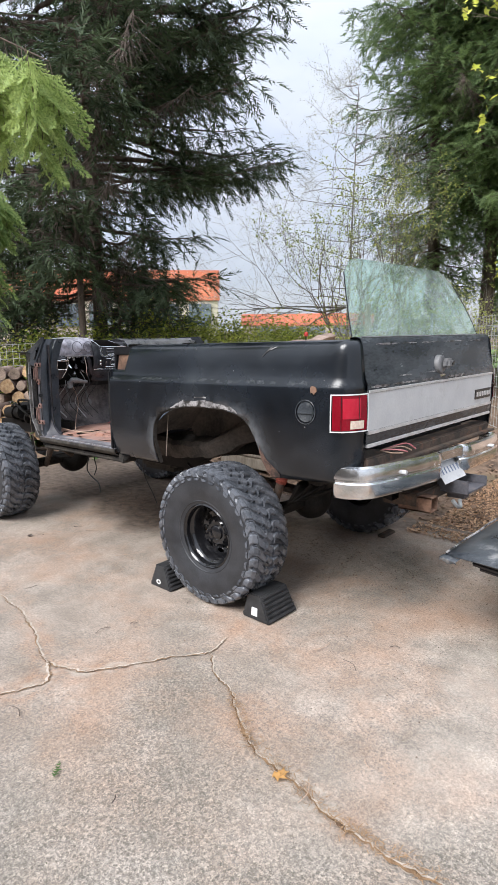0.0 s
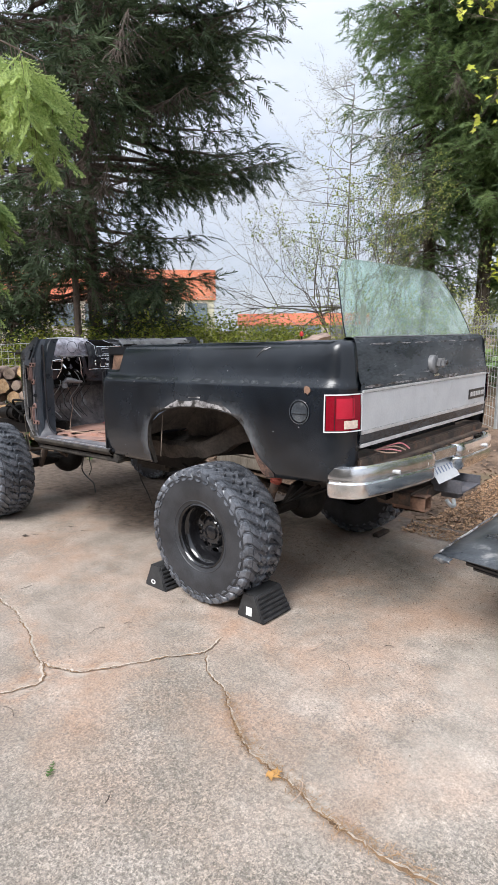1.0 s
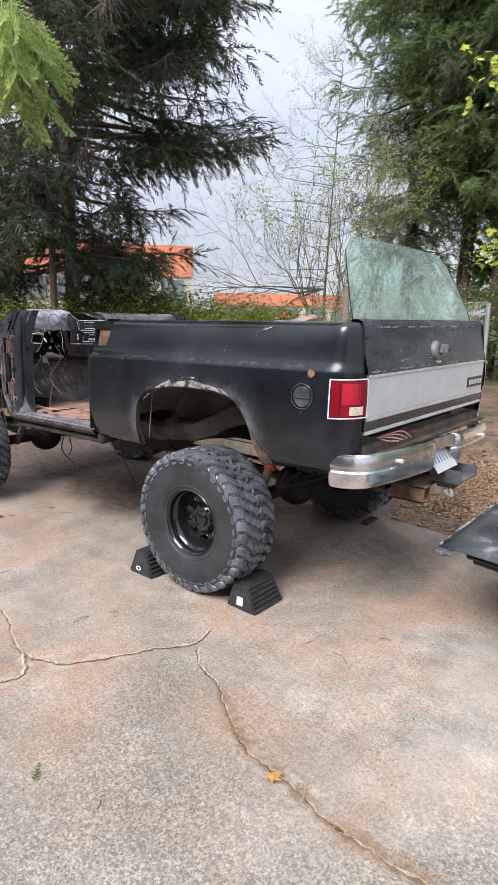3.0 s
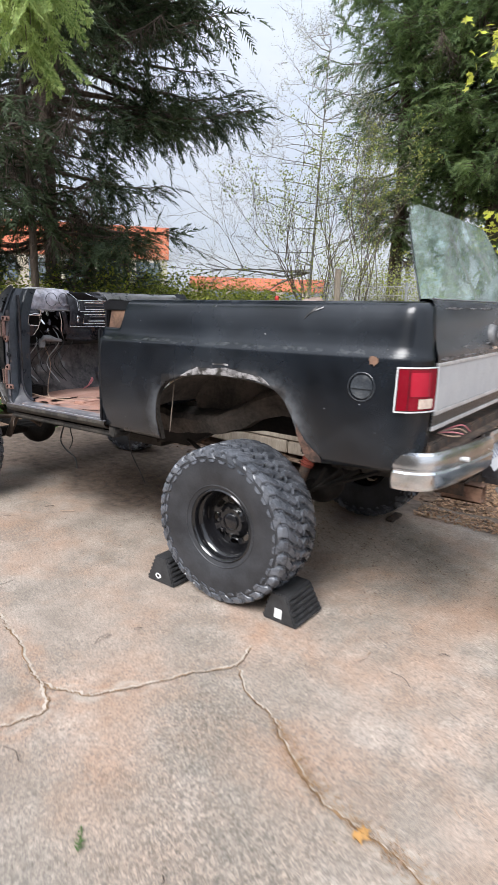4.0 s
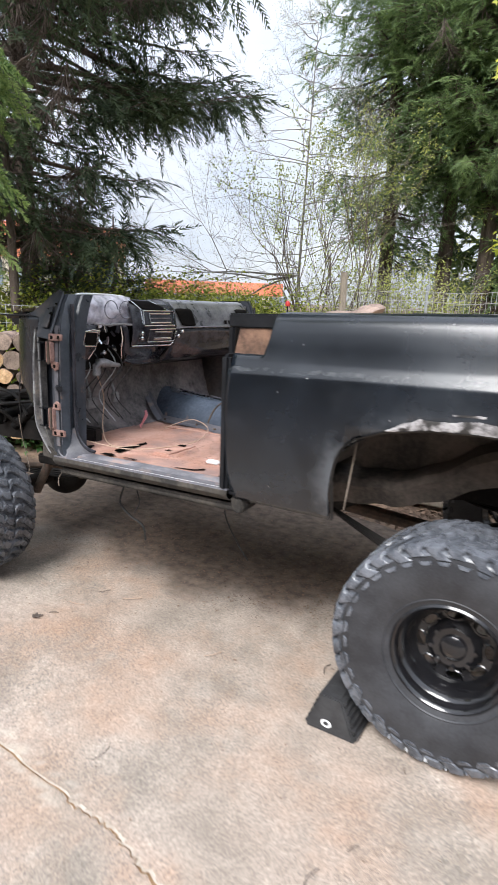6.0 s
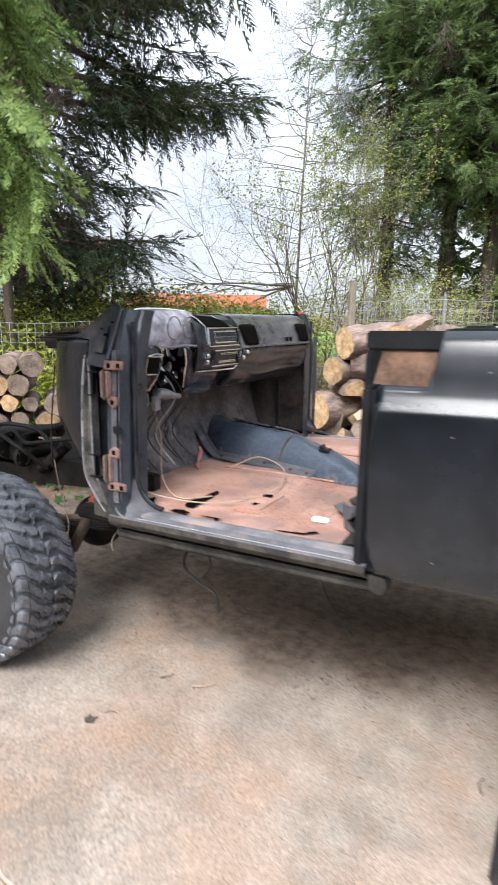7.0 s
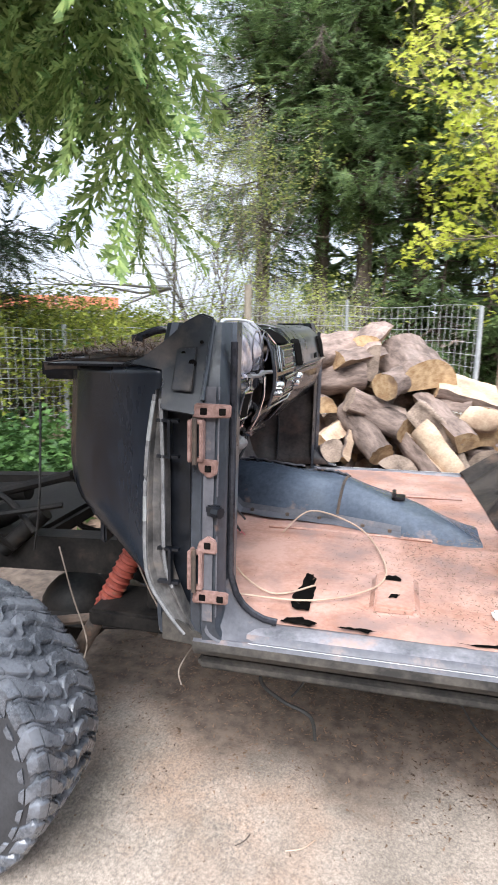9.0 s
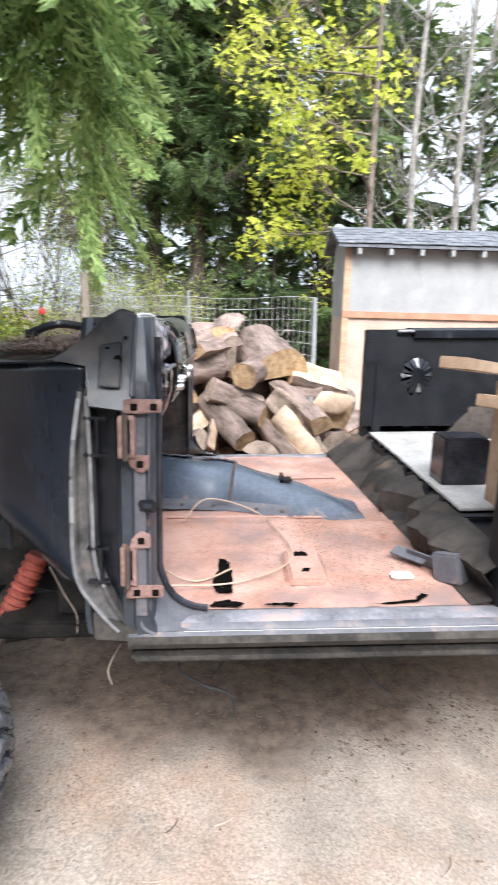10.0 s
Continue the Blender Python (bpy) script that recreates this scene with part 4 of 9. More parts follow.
def ragged_patch():
    """Bare metal and filler above the left wheel arch, with a torn edge."""
    bm = bmesh.new()
    rg = random.Random(4)
    rows = []
    up = [rg.random() for _ in range(90)]
    for i in range(70):
        x = -0.19 + 0.56 * i / 69
        z = float(np.interp(x, ARCH_X, ARCH_Z))
        soft = (up[i] + 2 * up[i + 1] + 3 * up[i + 2] + 2 * up[i + 3] + up[i + 4]) / 9
        h = 0.034 * min(1, 5 * i / 69 + 0.1, 9 * (1 - i / 69) + 0.15) * (0.8 + 0.22 * soft + 0.12 * math.sin(0.21 * i)) + 0.003
        lo = 0.001 + 0.004 * up[i + 9] * up[i + 10]
        rows.append([skin(x, z + lo, 0.003), skin(x, z + lo + 0.5 * h, 0.006), skin(x, z + lo + h, 0.003)])
    sheet(bm, rows)
    part("filler_patch", bm, M["primer"], suv, "torn strip of white filler and bare metal", smooth=True)
    bm = bmesh.new()
    rows = []
    for i in range(40):
        x = 0.02 + 0.40 * i / 39
        z = float(np.interp(x, ARCH_X, ARCH_Z)) + 0.056 - 0.03 * max(0, i / 39 - 0.75)
        h = 0.005 + 0.02 * math.sin(math.pi * i / 39) * (0.25 + 0.75 * i / 39) * (0.7 + 0.3 * math.sin(1.9 * i))
        rows.append([skin(x, z - h / 2, 0.002), skin(x, z + h / 2, 0.002)])
    sheet(bm, rows)
    part("bare_streak", bm, M["primer"], suv, "scraped streak of bare metal")
    # rusted tail of the arch
    bm = bmesh.new()
    rows = []
    for i in range(16):
        t = i / 15
        x = 0.522 + 0.125 * t
        zt = 1.03 - 0.15 * t ** 0.7 + 0.008 * rg.random()
        zb = max(float(np.interp(x, ARCH_X, ARCH_Z)) + 0.003, 0.856)
        rows.append([skin(x, zb, 0.003), skin(x, max(zb + 0.004, 0.5 * (zb + zt)), 0.005), skin(x, max(zb + 0.006, zt), 0.003)])
    sheet(bm, rows)
    part("rust_patch", bm, M["rust_edge"], suv, "rusted-through patch at the arch", smooth=True)


ragged_patch()

# filler cap, rust spot, scratches
bm = bmesh.new()
c = skin(0.83, 1.228, 0.002)
for r0, r1, o in ((0.058, 0.062, 0.004), (0.0, 0.05, 0.001)):
    rows = []
    for k in range(29):
        a = 2 * math.pi * k / 28
        rows.append([skin(0.83 + r * math.cos(a), 1.228 + r * math.sin(a), h) for r, h in ((max(r0, 0.001), o - 0.0005), ((r0 + r1) / 2, o), (r1, o - 0.001))])
    sheet(bm, rows)
sheet(bm, [[skin(0.83 + u, 1.228 + v, 0.007) for v in (-0.008, 0.008)] for u in (-0.045, -0.02, 0.02, 0.045)])
part("fuel_door", bm, M["tailgate_paint"], suv, "round dark fuel filler cap", smooth=True)
bm = bmesh.new()
rg = random.Random(8)
ringpts = [skin(0.873 + 0.026 * (0.7 + 0.5 * rg.random()) * math.cos(a), 1.34 + 0.02 * (0.7 + 0.5 * rg.random()) * math.sin(a), 0.0025) for a in (2 * math.pi * k / 14 for k in range(14))]
bm.faces.new([bm.verts.new(p) for p in ringpts])
part("rust_spot", bm, M["rust_tan"], suv, "brown rust spot")
for x0, z0, x1, z1 in ((0.50, 1.50, 0.545, 1.548), (0.53, 1.525, 0.555, 1.552), (0.545, 1.535, 0.585, 1.55), (0.955, 1.555, 0.975, 1.53), (0.975, 1.532, 0.978, 1.505)):
    bm = bmesh.new()
    sheet(bm, [[skin(x0 + (x1 - x0) * t, z0 + (z1 - z0) * t + w, 0.002) for w in (-0.003, 0.003)] for t in (0, 0.3, 0.6, 1)])
    part("scratch", bm, M["primer"], suv, "white scratch in the paint")

chips = random.Random(21)
for k in range(26):
    x0, z0 = chips.uniform(-0.78, 0.95), chips.uniform(0.9, 1.55)
    if z0 < float(np.interp(x0, ARCH_X, ARCH_Z)) + 0.03:
        continue
    r0 = chips.uniform(0.0014, 0.0034)
    st_ = chips.choice((1.0, 1.3, 1.6))
    bm = bmesh.new()
    bm.faces.new([bm.verts.new(skin(x0 + st_ * r0 * math.cos(a) * chips.uniform(0.6, 1.2), z0 + r0 * math.sin(a) * chips.uniform(0.6, 1.2), 0.0015)) for a in (math.tau * j / 7 for j in range(7))])
    part("paint_chip", bm, M["primer"], suv, "small chip in the paint")

# jagged front corner of the left panel: open pillar end with rusty plate
bm = bmesh.new()
prism(bm, [(-0.875, 1.395), (-0.66, 1.395), (-0.655, 1.545), (-0.84, 1.53)], -0.875, -0.87, "y")
part("pillar_plate", bm, M["rust_tan"], suv, "rusty brown plate in the open pillar top")
for sd in (-1, 1):
    bm = bmesh.new()
    box(bm, -0.895, -0.655, sd * 0.80, sd * 0.885, 1.515, 1.57, 0.005)
    box(bm, -0.895, -0.868, sd * 0.80, sd * 0.885, 0.88, 1.52, 0.006)
    box(bm, -0.875, -0.836, sd * 0.82, sd * 0.965, 0.86, 1.415, 0.012)
    box(bm, -0.845, -0.80, sd * 0.78, sd * 0.94, 0.84, 1.41, 0.006)
    part("lock_pillar", bm, M["panel_black"], suv, "black door lock pillar with ribs", smooth=True)
bm = bmesh.new()
prism(bm, [(-0.835, 0.83), (-0.785, 0.825), (-0.772, 0.785), (-0.785, 0.762), (-0.815, 0.765), (-0.832, 0.79)], -0.93, -0.87, "y", 0.006)
part("torn_sill_end", bm, M["under"], suv, "torn rusty end of the sill")

# tail lamps
for sd in (-1, 1):
    bm = bmesh.new()
    s0, s1, z0, z1 = 0.97, 1.138, 1.137, 1.322
    def strip(a0, a1, b0, b1, off, mat=0):
        sheet(bm, [[skin(s, z, off, sd) for z in (b0, (b0 + b1) / 2, b1)] for s in np.linspace(a0, a1, 8)], mat)
    strip(s0, s1, z0, z1, 0.004)
    lamp = part("tail_lamp", bm, M["inner_black"], suv, "tail lamp with a red lens and bright surround", smooth=True)
    bm = bmesh.new()
    strip(s0 + 0.008, s1 - 0.006, z0 + 0.008, z1 - 0.008, 0.012)
    part("lens", bm, M["lens"], lamp, "red ribbed lens", smooth=True)
    bm = bmesh.new()
    strip(s0, s0 + 0.0045, z0, z1, 0.016)
    strip(s1 - 0.005, s1, z0, z1, 0.016)
    strip(s0, s1, z1 - 0.006, z1, 0.016)
    strip(s0, s1, z0, z0 + 0.006, 0.016)
    part("surround", bm, M["white_label"], lamp, "bright lamp surround", smooth=True)
    bm = bmesh.new()
    strip(s0 + 0.052, s0 + 0.132, z0 + 0.066, z1 - 0.022, 0.0135)
    part("stop_lens", bm, M["lens_clear"], lamp, "brighter red middle panel of the lens", smooth=True)
    bm = bmesh.new()
    strip(s0 + 0.085, s0 + 0.146, z0 + 0.016, z0 + 0.056, 0.015)
    part("reversing_lens", bm, M["cream_lens"], lamp, "cream reversing lens")
    for k in (0.27, 0.74):
        bm = bmesh.new()
        s = s0 + (s1 - s0) * k
        strip(s - 0.0012, s + 0.0012, z0 + 0.01, z1 - 0.01, 0.0145)
        part("lens_divider", bm, M["inner_black"], lamp)

# tailgate
tg = part("tailgate", (lambda b: (sheet(b, [[Vector((x, y, z)) for x, z in ((1.05, 1.05), (1.086, 1.055), (1.09, 1.075), (1.09, 1.2), (1.09, 1.36), (1.078, 1.39), (1.062, 1.48), (1.05, 1.565), (1.042, 1.582), (1.02, 1.59), (0.985, 1.588), (0.98, 1.57), (1.0, 1.06))] for y in np.linspace(-0.833, 0.833, 14)]), b)[1])(bmesh.new()), M["tailgate_paint"], suv, "faded black tailgate with a silver band", smooth=True)


def gate_strip(name, z0, z1, x, mat, label, y0=-0.822, y1=0.822, thick=0.006, parent=None):
    bm = bmesh.new()
    box(bm, x - 0.01, x + thick, y0, y1, z0, z1, 0.002)
    return part(name, bm, mat, parent or tg, label)


gate_strip("band", 1.13, 1.318, 1.089, M["silver_band"], "silver-white band across the tailgate", thick=0.003)
gate_strip("upper_trim", 1.318, 1.332, 1.09, M["trim"], "bright trim strip")
gate_strip("middle_trim", 1.112, 1.13, 1.09, M["trim"], "tarnished bright trim strip")
gate_strip("lower_trim", 1.045, 1.063, 1.087, M["trim"], "bright trim strip at the bottom edge")
badge = gate_strip("badge", 1.166, 1.23, 1.093, M["inner_black"], "dark badge plate with raised letters worn off", 0.53, 0.8, 0.004)
for k in range(8):
    y = 0.56 + 0.03 * k
    gate_strip("badge_bar", 1.182, 1.214, 1.097, M["trim"], "", y - 0.009, y + 0.009, 0.003, badge)
# paint worn to bare metal in thin ragged lines along the upper edge and above the trim
SCUFF = random.Random(41)
for z_, half_, runs in ((1.553, 0.0045, ((-0.70, -0.46), (-0.42, -0.26), (-0.2, 0.04), (0.1, 0.4), (0.46, 0.72))), (1.346, 0.008, ((-0.8, -0.62), (-0.58, -0.3), (-0.26, -0.1), (0.1, 0.34))), (1.385, 0.004, ((-0.5, -0.36), (-0.14, 0.0)))):
    for y0, y1 in runs:
        bm = bmesh.new()
        rows = []
        for t in np.linspace(0, 1, 12).tolist():
            w = half_ * (0.25 + SCUFF.random()) * math.sin(math.pi * (0.06 + 0.88 * t)) ** 0.5
            zc = z_ + SCUFF.uniform(-0.002, 0.002)
            rows.append([Vector((float(np.interp(z, [1.36, 1.39, 1.48, 1.565], [1.09, 1.078, 1.062, 1.05])) + 0.0025, y0 + (y1 - y0) * t, z)) for z in (zc - w, zc + w)])
        sheet(bm, rows)
        ob = part("worn_edge", bm, M["primer"], tg, "paint worn to pale primer in a thin line")
        ob.modifiers.new("thickness", "SOLIDIFY").thickness = 0.001
# highlight of the top lip, put in as a pale tube
bm = bmesh.new()
tube(bm, [(1.028, y, 1.589 + 0.001 * math.sin(21 * y)) for y in np.linspace(-0.80, 0.80, 15).tolist()], 0.0045, 6)
part("worn_edge", bm, M["rim_worn"], tg, "pale tube drawn as the highlight along the upper edge", smooth=True)
# lock and window crank in an oval housing
bm = bmesh.new()
rows = []
for x_, k_ in ((1.05, 1.0), (1.082, 1.0), (1.094, 0.9), (1.099, 0.7), (1.099, 0.0)):
    rows.append([Vector((x_ - 0.08 * (0.05 * math.sin(a) * k_), -0.005 + 0.058 * k_ * math.cos(a), 1.422 + 0.055 * k_ * math.sin(a))) for a in np.linspace(0, 2 * math.pi, 25).tolist()])
sheet(bm, rows)
crank = part("window_crank", bm, M["rim_worn"], tg, "chrome tailgate lock and crank housing", smooth=True)
bm = bmesh.new()
box(bm, 1.09, 1.14, -0.018, 0.062, 1.398, 1.456, 0.014)
part("lock_box", bm, M["rim_worn"], crank, "boxy chrome lock cover", smooth=True)
bm = bmesh.new()
tube(bm, [(1.139, 0.036, 1.429), (1.146, 0.036, 1.429)], [0.012, 0.01], 14)
part("lock_barrel", bm, M["inner_black"], crank, "dark keyhole", smooth=True)
bm = bmesh.new()
box(bm, 1.07, 1.1, -0.03, 0.045, 1.352, 1.366, 0.005)
part("lock_plate", bm, M["chrome"], crank, "bright catch under the lock", smooth=True)

# raised rear window
bm = bmesh.new()


def pane(u, v):
    """u across, v up; round upper corners come from the outline."""
    z = 1.59 + 0.41 * v
    half_w = 0.80 - (0.13 * v ** 1.2 if u < 0 else 0.25 * v ** 1.7)
    return Vector((0.995 - 0.15 * v - 0.02 * (u * u), half_w * u, z))


rows = []
for u in np.linspace(-1, 1, 25):
    top = 1.0 - 0.2 * max(0.0, (abs(u) - 0.86) / 0.14) ** 2
    rows.append([pane(u, v * top) for v in np.linspace(0, 1, 9)])
sheet(bm, rows)
win = part("rear_window", bm, M["glass"], suv, "green tinted rear window glass standing up dusty", smooth=True)
sol = win.modifiers.new("thickness", "SOLIDIFY")
sol.thickness, sol.use_rim = 0.005, False
win.visible_shadow = False
for u_ in (-1, 1):
    bm = bmesh.new()
    tube(bm, [pane(u_, v) + Vector((0, 0.002 * u_, 0)) for v in (0, 0.2, 0.5, 0.75, 0.8)], 0.003, 6)
    part("window_edge", bm, M["inner_black"], suv, "dark worn edge of the glass")

# bumper
bm = bmesh.new()
BUMP = [(0.985, -0.945, 0), (1.06, -0.935, 0), (1.135, -0.86, 0), (1.17, -0.66, 0), (1.19, -0.4, 0), (1.197, -0.22, 0)]
face = [(-0.05, 0.955), (-0.012, 0.965), (0.004, 0.955), (0.012, 0.93), (0.012, 0.9), (0.006, 0.892), (0.006, 0.885), (0.014, 0.876), (0.012, 0.82), (0.0, 0.802), (-0.03, 0.795)]
for sd in (-1, 1):
    line = bend(BUMP, 5)
    line = line[:-1] + [Vector((1.197, -0.22, 0)), Vector((1.185, -0.17, 0)), Vector((1.15, -0.14, 0))]
    rows = []
    for i, p in enumerate(line):
        d = (line[min(i + 1, len(line) - 1)] - line[max(i - 1, 0)]).normalized()
        nn = Vector((d.y, -d.x, 0))
        rows.append([Vector(((p + nn * o).x, (p + nn * o).y if sd < 0 else -(p + nn * o).y, z)) for o, z in face])
    sheet(bm, rows)
for v in bm.verts:
    v.co.z -= 0.036 * (v.co.y + 0.9)
rows = [[Vector((x + (0.012 if abs(y) > 0.15 else 0), y, z)) for x, z in ((1.13, 0.957), (1.16, 0.962), (1.172, 0.95), (1.172, 0.9), (1.16, 0.885))] for y in np.linspace(-0.2, 0.2, 9)]
for r_ in rows:
    for p_ in r_:
        p_.z -= 0.036 * (p_.y + 0.9)
sheet(bm, rows)
bumper = part("rear_bumper", bm, M["chrome"], suv, "dulled chrome rear bumper with dents", smooth=True)
bumper.modifiers.new("thickness", "SOLIDIFY").thickness = 0.004
for y in (-0.62, -0.28, 0.28, 0.62):
    bm = bmesh.new()
    tube(bm, [(1.17, y, 0.91 - 0.036 * (y + 0.9)), (1.207, y, 0.91 - 0.036 * (y + 0.9))], 0.011, 10)
    part("bolt", bm, M["trim"], bumper, "round bumper bolt", smooth=True)
bm = bmesh.new()
box(bm, 1.06, 1.13, -0.84, 0.84, 0.925, 0.94, 0.004)
box(bm, 0.96, 1.09, -0.82, 0.82, 0.9, 0.99, 0.01)
part("bumper_bracket", bm, M["rust_dark"], suv, "rusty cross member behind the bumper")
bm = bmesh.new()
pm = Matrix.Translation((1.165, 0.02, 0.8)) @ Matrix.Rotation(radians(-34), 4, "Y")
box(bm, -0.001, 0.001, -0.15, 0.15, -0.075, 0.075, 0, pm)
plate = part("licence_plate", bm, M["silver_band"], suv, "bent white licence plate hanging under the bumper")
for k in range(6):
    bm = bmesh.new()
    y = -0.105 + 0.042 * k
    box(bm, 0.001, 0.0022, y - 0.007, y + 0.007, -0.02, 0.02, 0, pm)
    part("plate_bar", bm, M["plate_ink"], plate)
bm = bmesh.new()
box(bm, 0.9, 1.12, -0.3, 0.4, 0.62, 0.7, 0.008)
part("hitch_beam", bm, M["rust_dark"], suv, "rusty square hitch beam")
bm = bmesh.new()
for a, b, c_, d in ((-0.295, -0.285, 0.6, 0.69), (-0.215, -0.205, 0.6, 0.69)):
    box(bm, 1.0, 1.2, a, b, c_, d, 0.002)
box(bm, 1.0, 1.2, -0.295, -0.205, 0.6, 0.61, 0.002)
box(bm, 1.0, 1.2, -0.295, -0.205, 0.68, 0.69, 0.002)
part("hitch_receiver", bm, M["rust_tan"], suv, "rusty square receiver tube")
bm = bmesh.new()
box(bm, 1.1, 1.29, 0.0, 0.3, 0.66, 0.67, 0.002)
box(bm, 1.1, 1.29, 0.0, 0.008, 0.67, 0.74, 0.002)
box(bm, 1.1, 1.29, 0.292, 0.3, 0.67, 0.72, 0.002)
box(bm, 1.09, 1.2, 0.18, 0.26, 0.58, 0.66, 0.004)
part("step_plate", bm, M["sill_worn"], suv, "grey steel step plate at the hitch")
bm = bmesh.new()
tube(bm, bend([(1.21, -0.02, 0.62), (1.23, 0.0, 0.585), (1.235, 0.04, 0.575), (1.22, 0.06, 0.61)], 5), 0.012, 7)
part("tow_hook", bm, M["galv"], suv, "small steel safety ring", smooth=True)

# chassis
for sd in (-1, 1):
    bm = bmesh.new()
    rows = []
    for x, z in ((-3.55, 0.80), (-2.95, 0.83), (-2.3, 0.86), (-1.9, 0.76), (-0.6, 0.74), (-0.38, 0.86), (0.0, 0.922), (0.4, 0.915), (0.7, 0.85), (1.05, 0.77)):
        rows.append([Vector((x, sd * (0.43 + o), z + h)) for o, h in ((-0.04, -0.08), (0.04, -0.08), (0.04, 0.05), (-0.04, 0.05))])
    sheet(bm, rows, close=True)
    part("frame_rail", bm, M["chassis"], suv, "dusty black chassis rail")
    bm = bmesh.new()
    for w in range(4):
        tube(bm, bend([(-0.55 + 0.03 * w, sd * 0.53, 0.72 - 0.016 * w), (-0.1, sd * 0.53, 0.56 - 0.012 * w), (0.3, sd * 0.53, 0.56 - 0.012 * w), (0.75 - 0.1 * w, sd * 0.53, 0.74 - 0.01 * w)], 5), 0.012, 4)
    part("leaf_spring", bm, M["chassis"], suv, "dusty rear leaf spring")
    bm = bmesh.new()
    for w in range(4):
        tube(bm, bend([(-3.3 + 0.1 * w, sd * 0.43, 0.74 - 0.01 * w), (-2.9, sd * 0.43, 0.58 - 0.012 * w), (-2.3, sd * 0.43, 0.6 - 0.012 * w), (-2.0 - 0.1 * w, sd * 0.43, 0.72 - 0.01 * w)], 5), 0.012, 4)
    part("leaf_spring", bm, M["chassis"], suv, "dusty front leaf spring")
    for x0, x1 in ((0.42, 0.3), (-2.2, -2.42)):
        bm = bmesh.new()
        tube(bm, [(x0, sd * 0.56, 0.92), (x0 + 0.45 * (x1 - x0), sd * 0.6, 0.72)], 0.034, 12)
        shock = part("shock_absorber", bm, M["red_shock"], suv, "rusty red shock absorber", smooth=True)
        for k in range(9):
            u = 0.08 + 0.84 * k / 8
            q = Vector((x0 + 0.45 * u * (x1 - x0), sd * (0.56 + 0.04 * u), 0.92 - 0.2 * u))
            e = Vector((0.45 * (x1 - x0), sd * 0.04, -0.2)).normalized() * 0.006
            bm = bmesh.new()
            tube(bm, [q - e, q, q + e], [0.034, 0.0395, 0.034], 12)
            part("boot_rib", bm, M["red_shock"], shock, smooth=True)
        bm = bmesh.new()
        tube(bm, [(x0 + 0.45 * (x1 - x0), sd * 0.6, 0.72), (x1, sd * 0.62, 0.5)], 0.027, 12)
        part("shock_rod", bm, M["rust_dark"], shock, "rusty lower shock tube", smooth=True)
for x, z in ((0.095, 0.43), (-2.634, 0.422)):
    bm = bmesh.new()
    tube(bm, [(x, -0.78, z), (x, -0.5, z), (x, 0.5, z), (x, 0.78, z)], 0.045, 12)
    bmesh.ops.create_uvsphere(bm, u_segments=16, v_segments=10, radius=0.15, matrix=Matrix.Translation((x, 0.1 if x > -1 else -0.2, z)))
    part("axle", bm, M["chassis"], suv, "rusty axle tube with a round differential", smooth=True, sheared=False)
bm = bmesh.new()
tube(bm, [(0.0, 0.08, 0.47), (-1.2, 0.02, 0.6)], 0.035, 10)
part("drive_shaft", bm, M["rust_dark"], suv, "dusty drive shaft", smooth=True)
bm = bmesh.new()
box(bm, -1.6, -1.15, -0.16, 0.2, 0.5, 0.74, 0.04)
box(bm, -1.75, -1.55, -0.42, 0.42, 0.68, 0.74, 0.01)
part("transfer_case", bm, M["under"], suv, "dusty transfer case on its cross member", smooth=True)
bm = bmesh.new()
box(bm, 0.35, 0.95, -0.36, 0.36, 0.66, 0.84, 0.03)
part("fuel_tank", bm, M["under"], suv, "dusty black fuel tank", smooth=True)
bm = bmesh.new()
box(bm, -3.15, -2.85, -0.5, -0.36, 0.84, 1.0, 0.03)
tube(bm, [(-3.0, -0.43, 0.98), (-2.5, -0.43, 1.12)], 0.018, 8)
box(bm, -3.2, -2.7, -0.36, 0.36, 0.78, 0.86, 0.02)
for a_, b_, r_ in (((-3.3, -0.5, 0.93), (-3.0, -0.5, 0.95), 0.06), ((-2.87, -0.5, 0.9), (-2.85, -0.3, 0.92), 0.045), ((-3.15, -0.42, 1.0), (-2.7, -0.4, 1.04), 0.035), ((-2.75, -0.5, 0.84), (-2.6, -0.45, 0.98), 0.03)):
    tube(bm, [a_, b_], r_, 12)
for a_, r_ in (((-3.0, -0.5, 0.95), 0.072), ((-3.12, -0.5, 0.94), 0.075), ((-2.87, -0.51, 0.9), 0.055)):
    tube(bm, [(a_[0] - 0.012, a_[1], a_[2]), (a_[0] + 0.012, a_[1], a_[2])], r_, 14)
    for j in range(5):
        bx = math.tau * j / 5
        tube(bm, [(a_[0], a_[1] + 0.75 * r_ * math.cos(bx), a_[2] + 0.75 * r_ * math.sin(bx)), (a_[0] + 0.024, a_[1] + 0.75 * r_ * math.cos(bx), a_[2] + 0.75 * r_ * math.sin(bx))], 0.009, 6)
for pts in ([(-3.1, -0.48, 1.0), (-2.95, -0.56, 1.08), (-2.75, -0.5, 1.05), (-2.6, -0.52, 0.93)], [(-3.25, -0.5, 0.98), (-3.0, -0.58, 1.04), (-2.8, -0.6, 0.98), (-2.7, -0.5, 0.85)], [(-3.0, -0.45, 1.02), (-2.85, -0.52, 0.99), (-2.72, -0.57, 1.0), (-2.5, -0.5, 1.03)]):
    tube(bm, bend(pts, 5), 0.011, 7)
part("steering_box", bm, M["chassis"], suv, "greasy black steering box and hoses on the chassis", smooth=True)
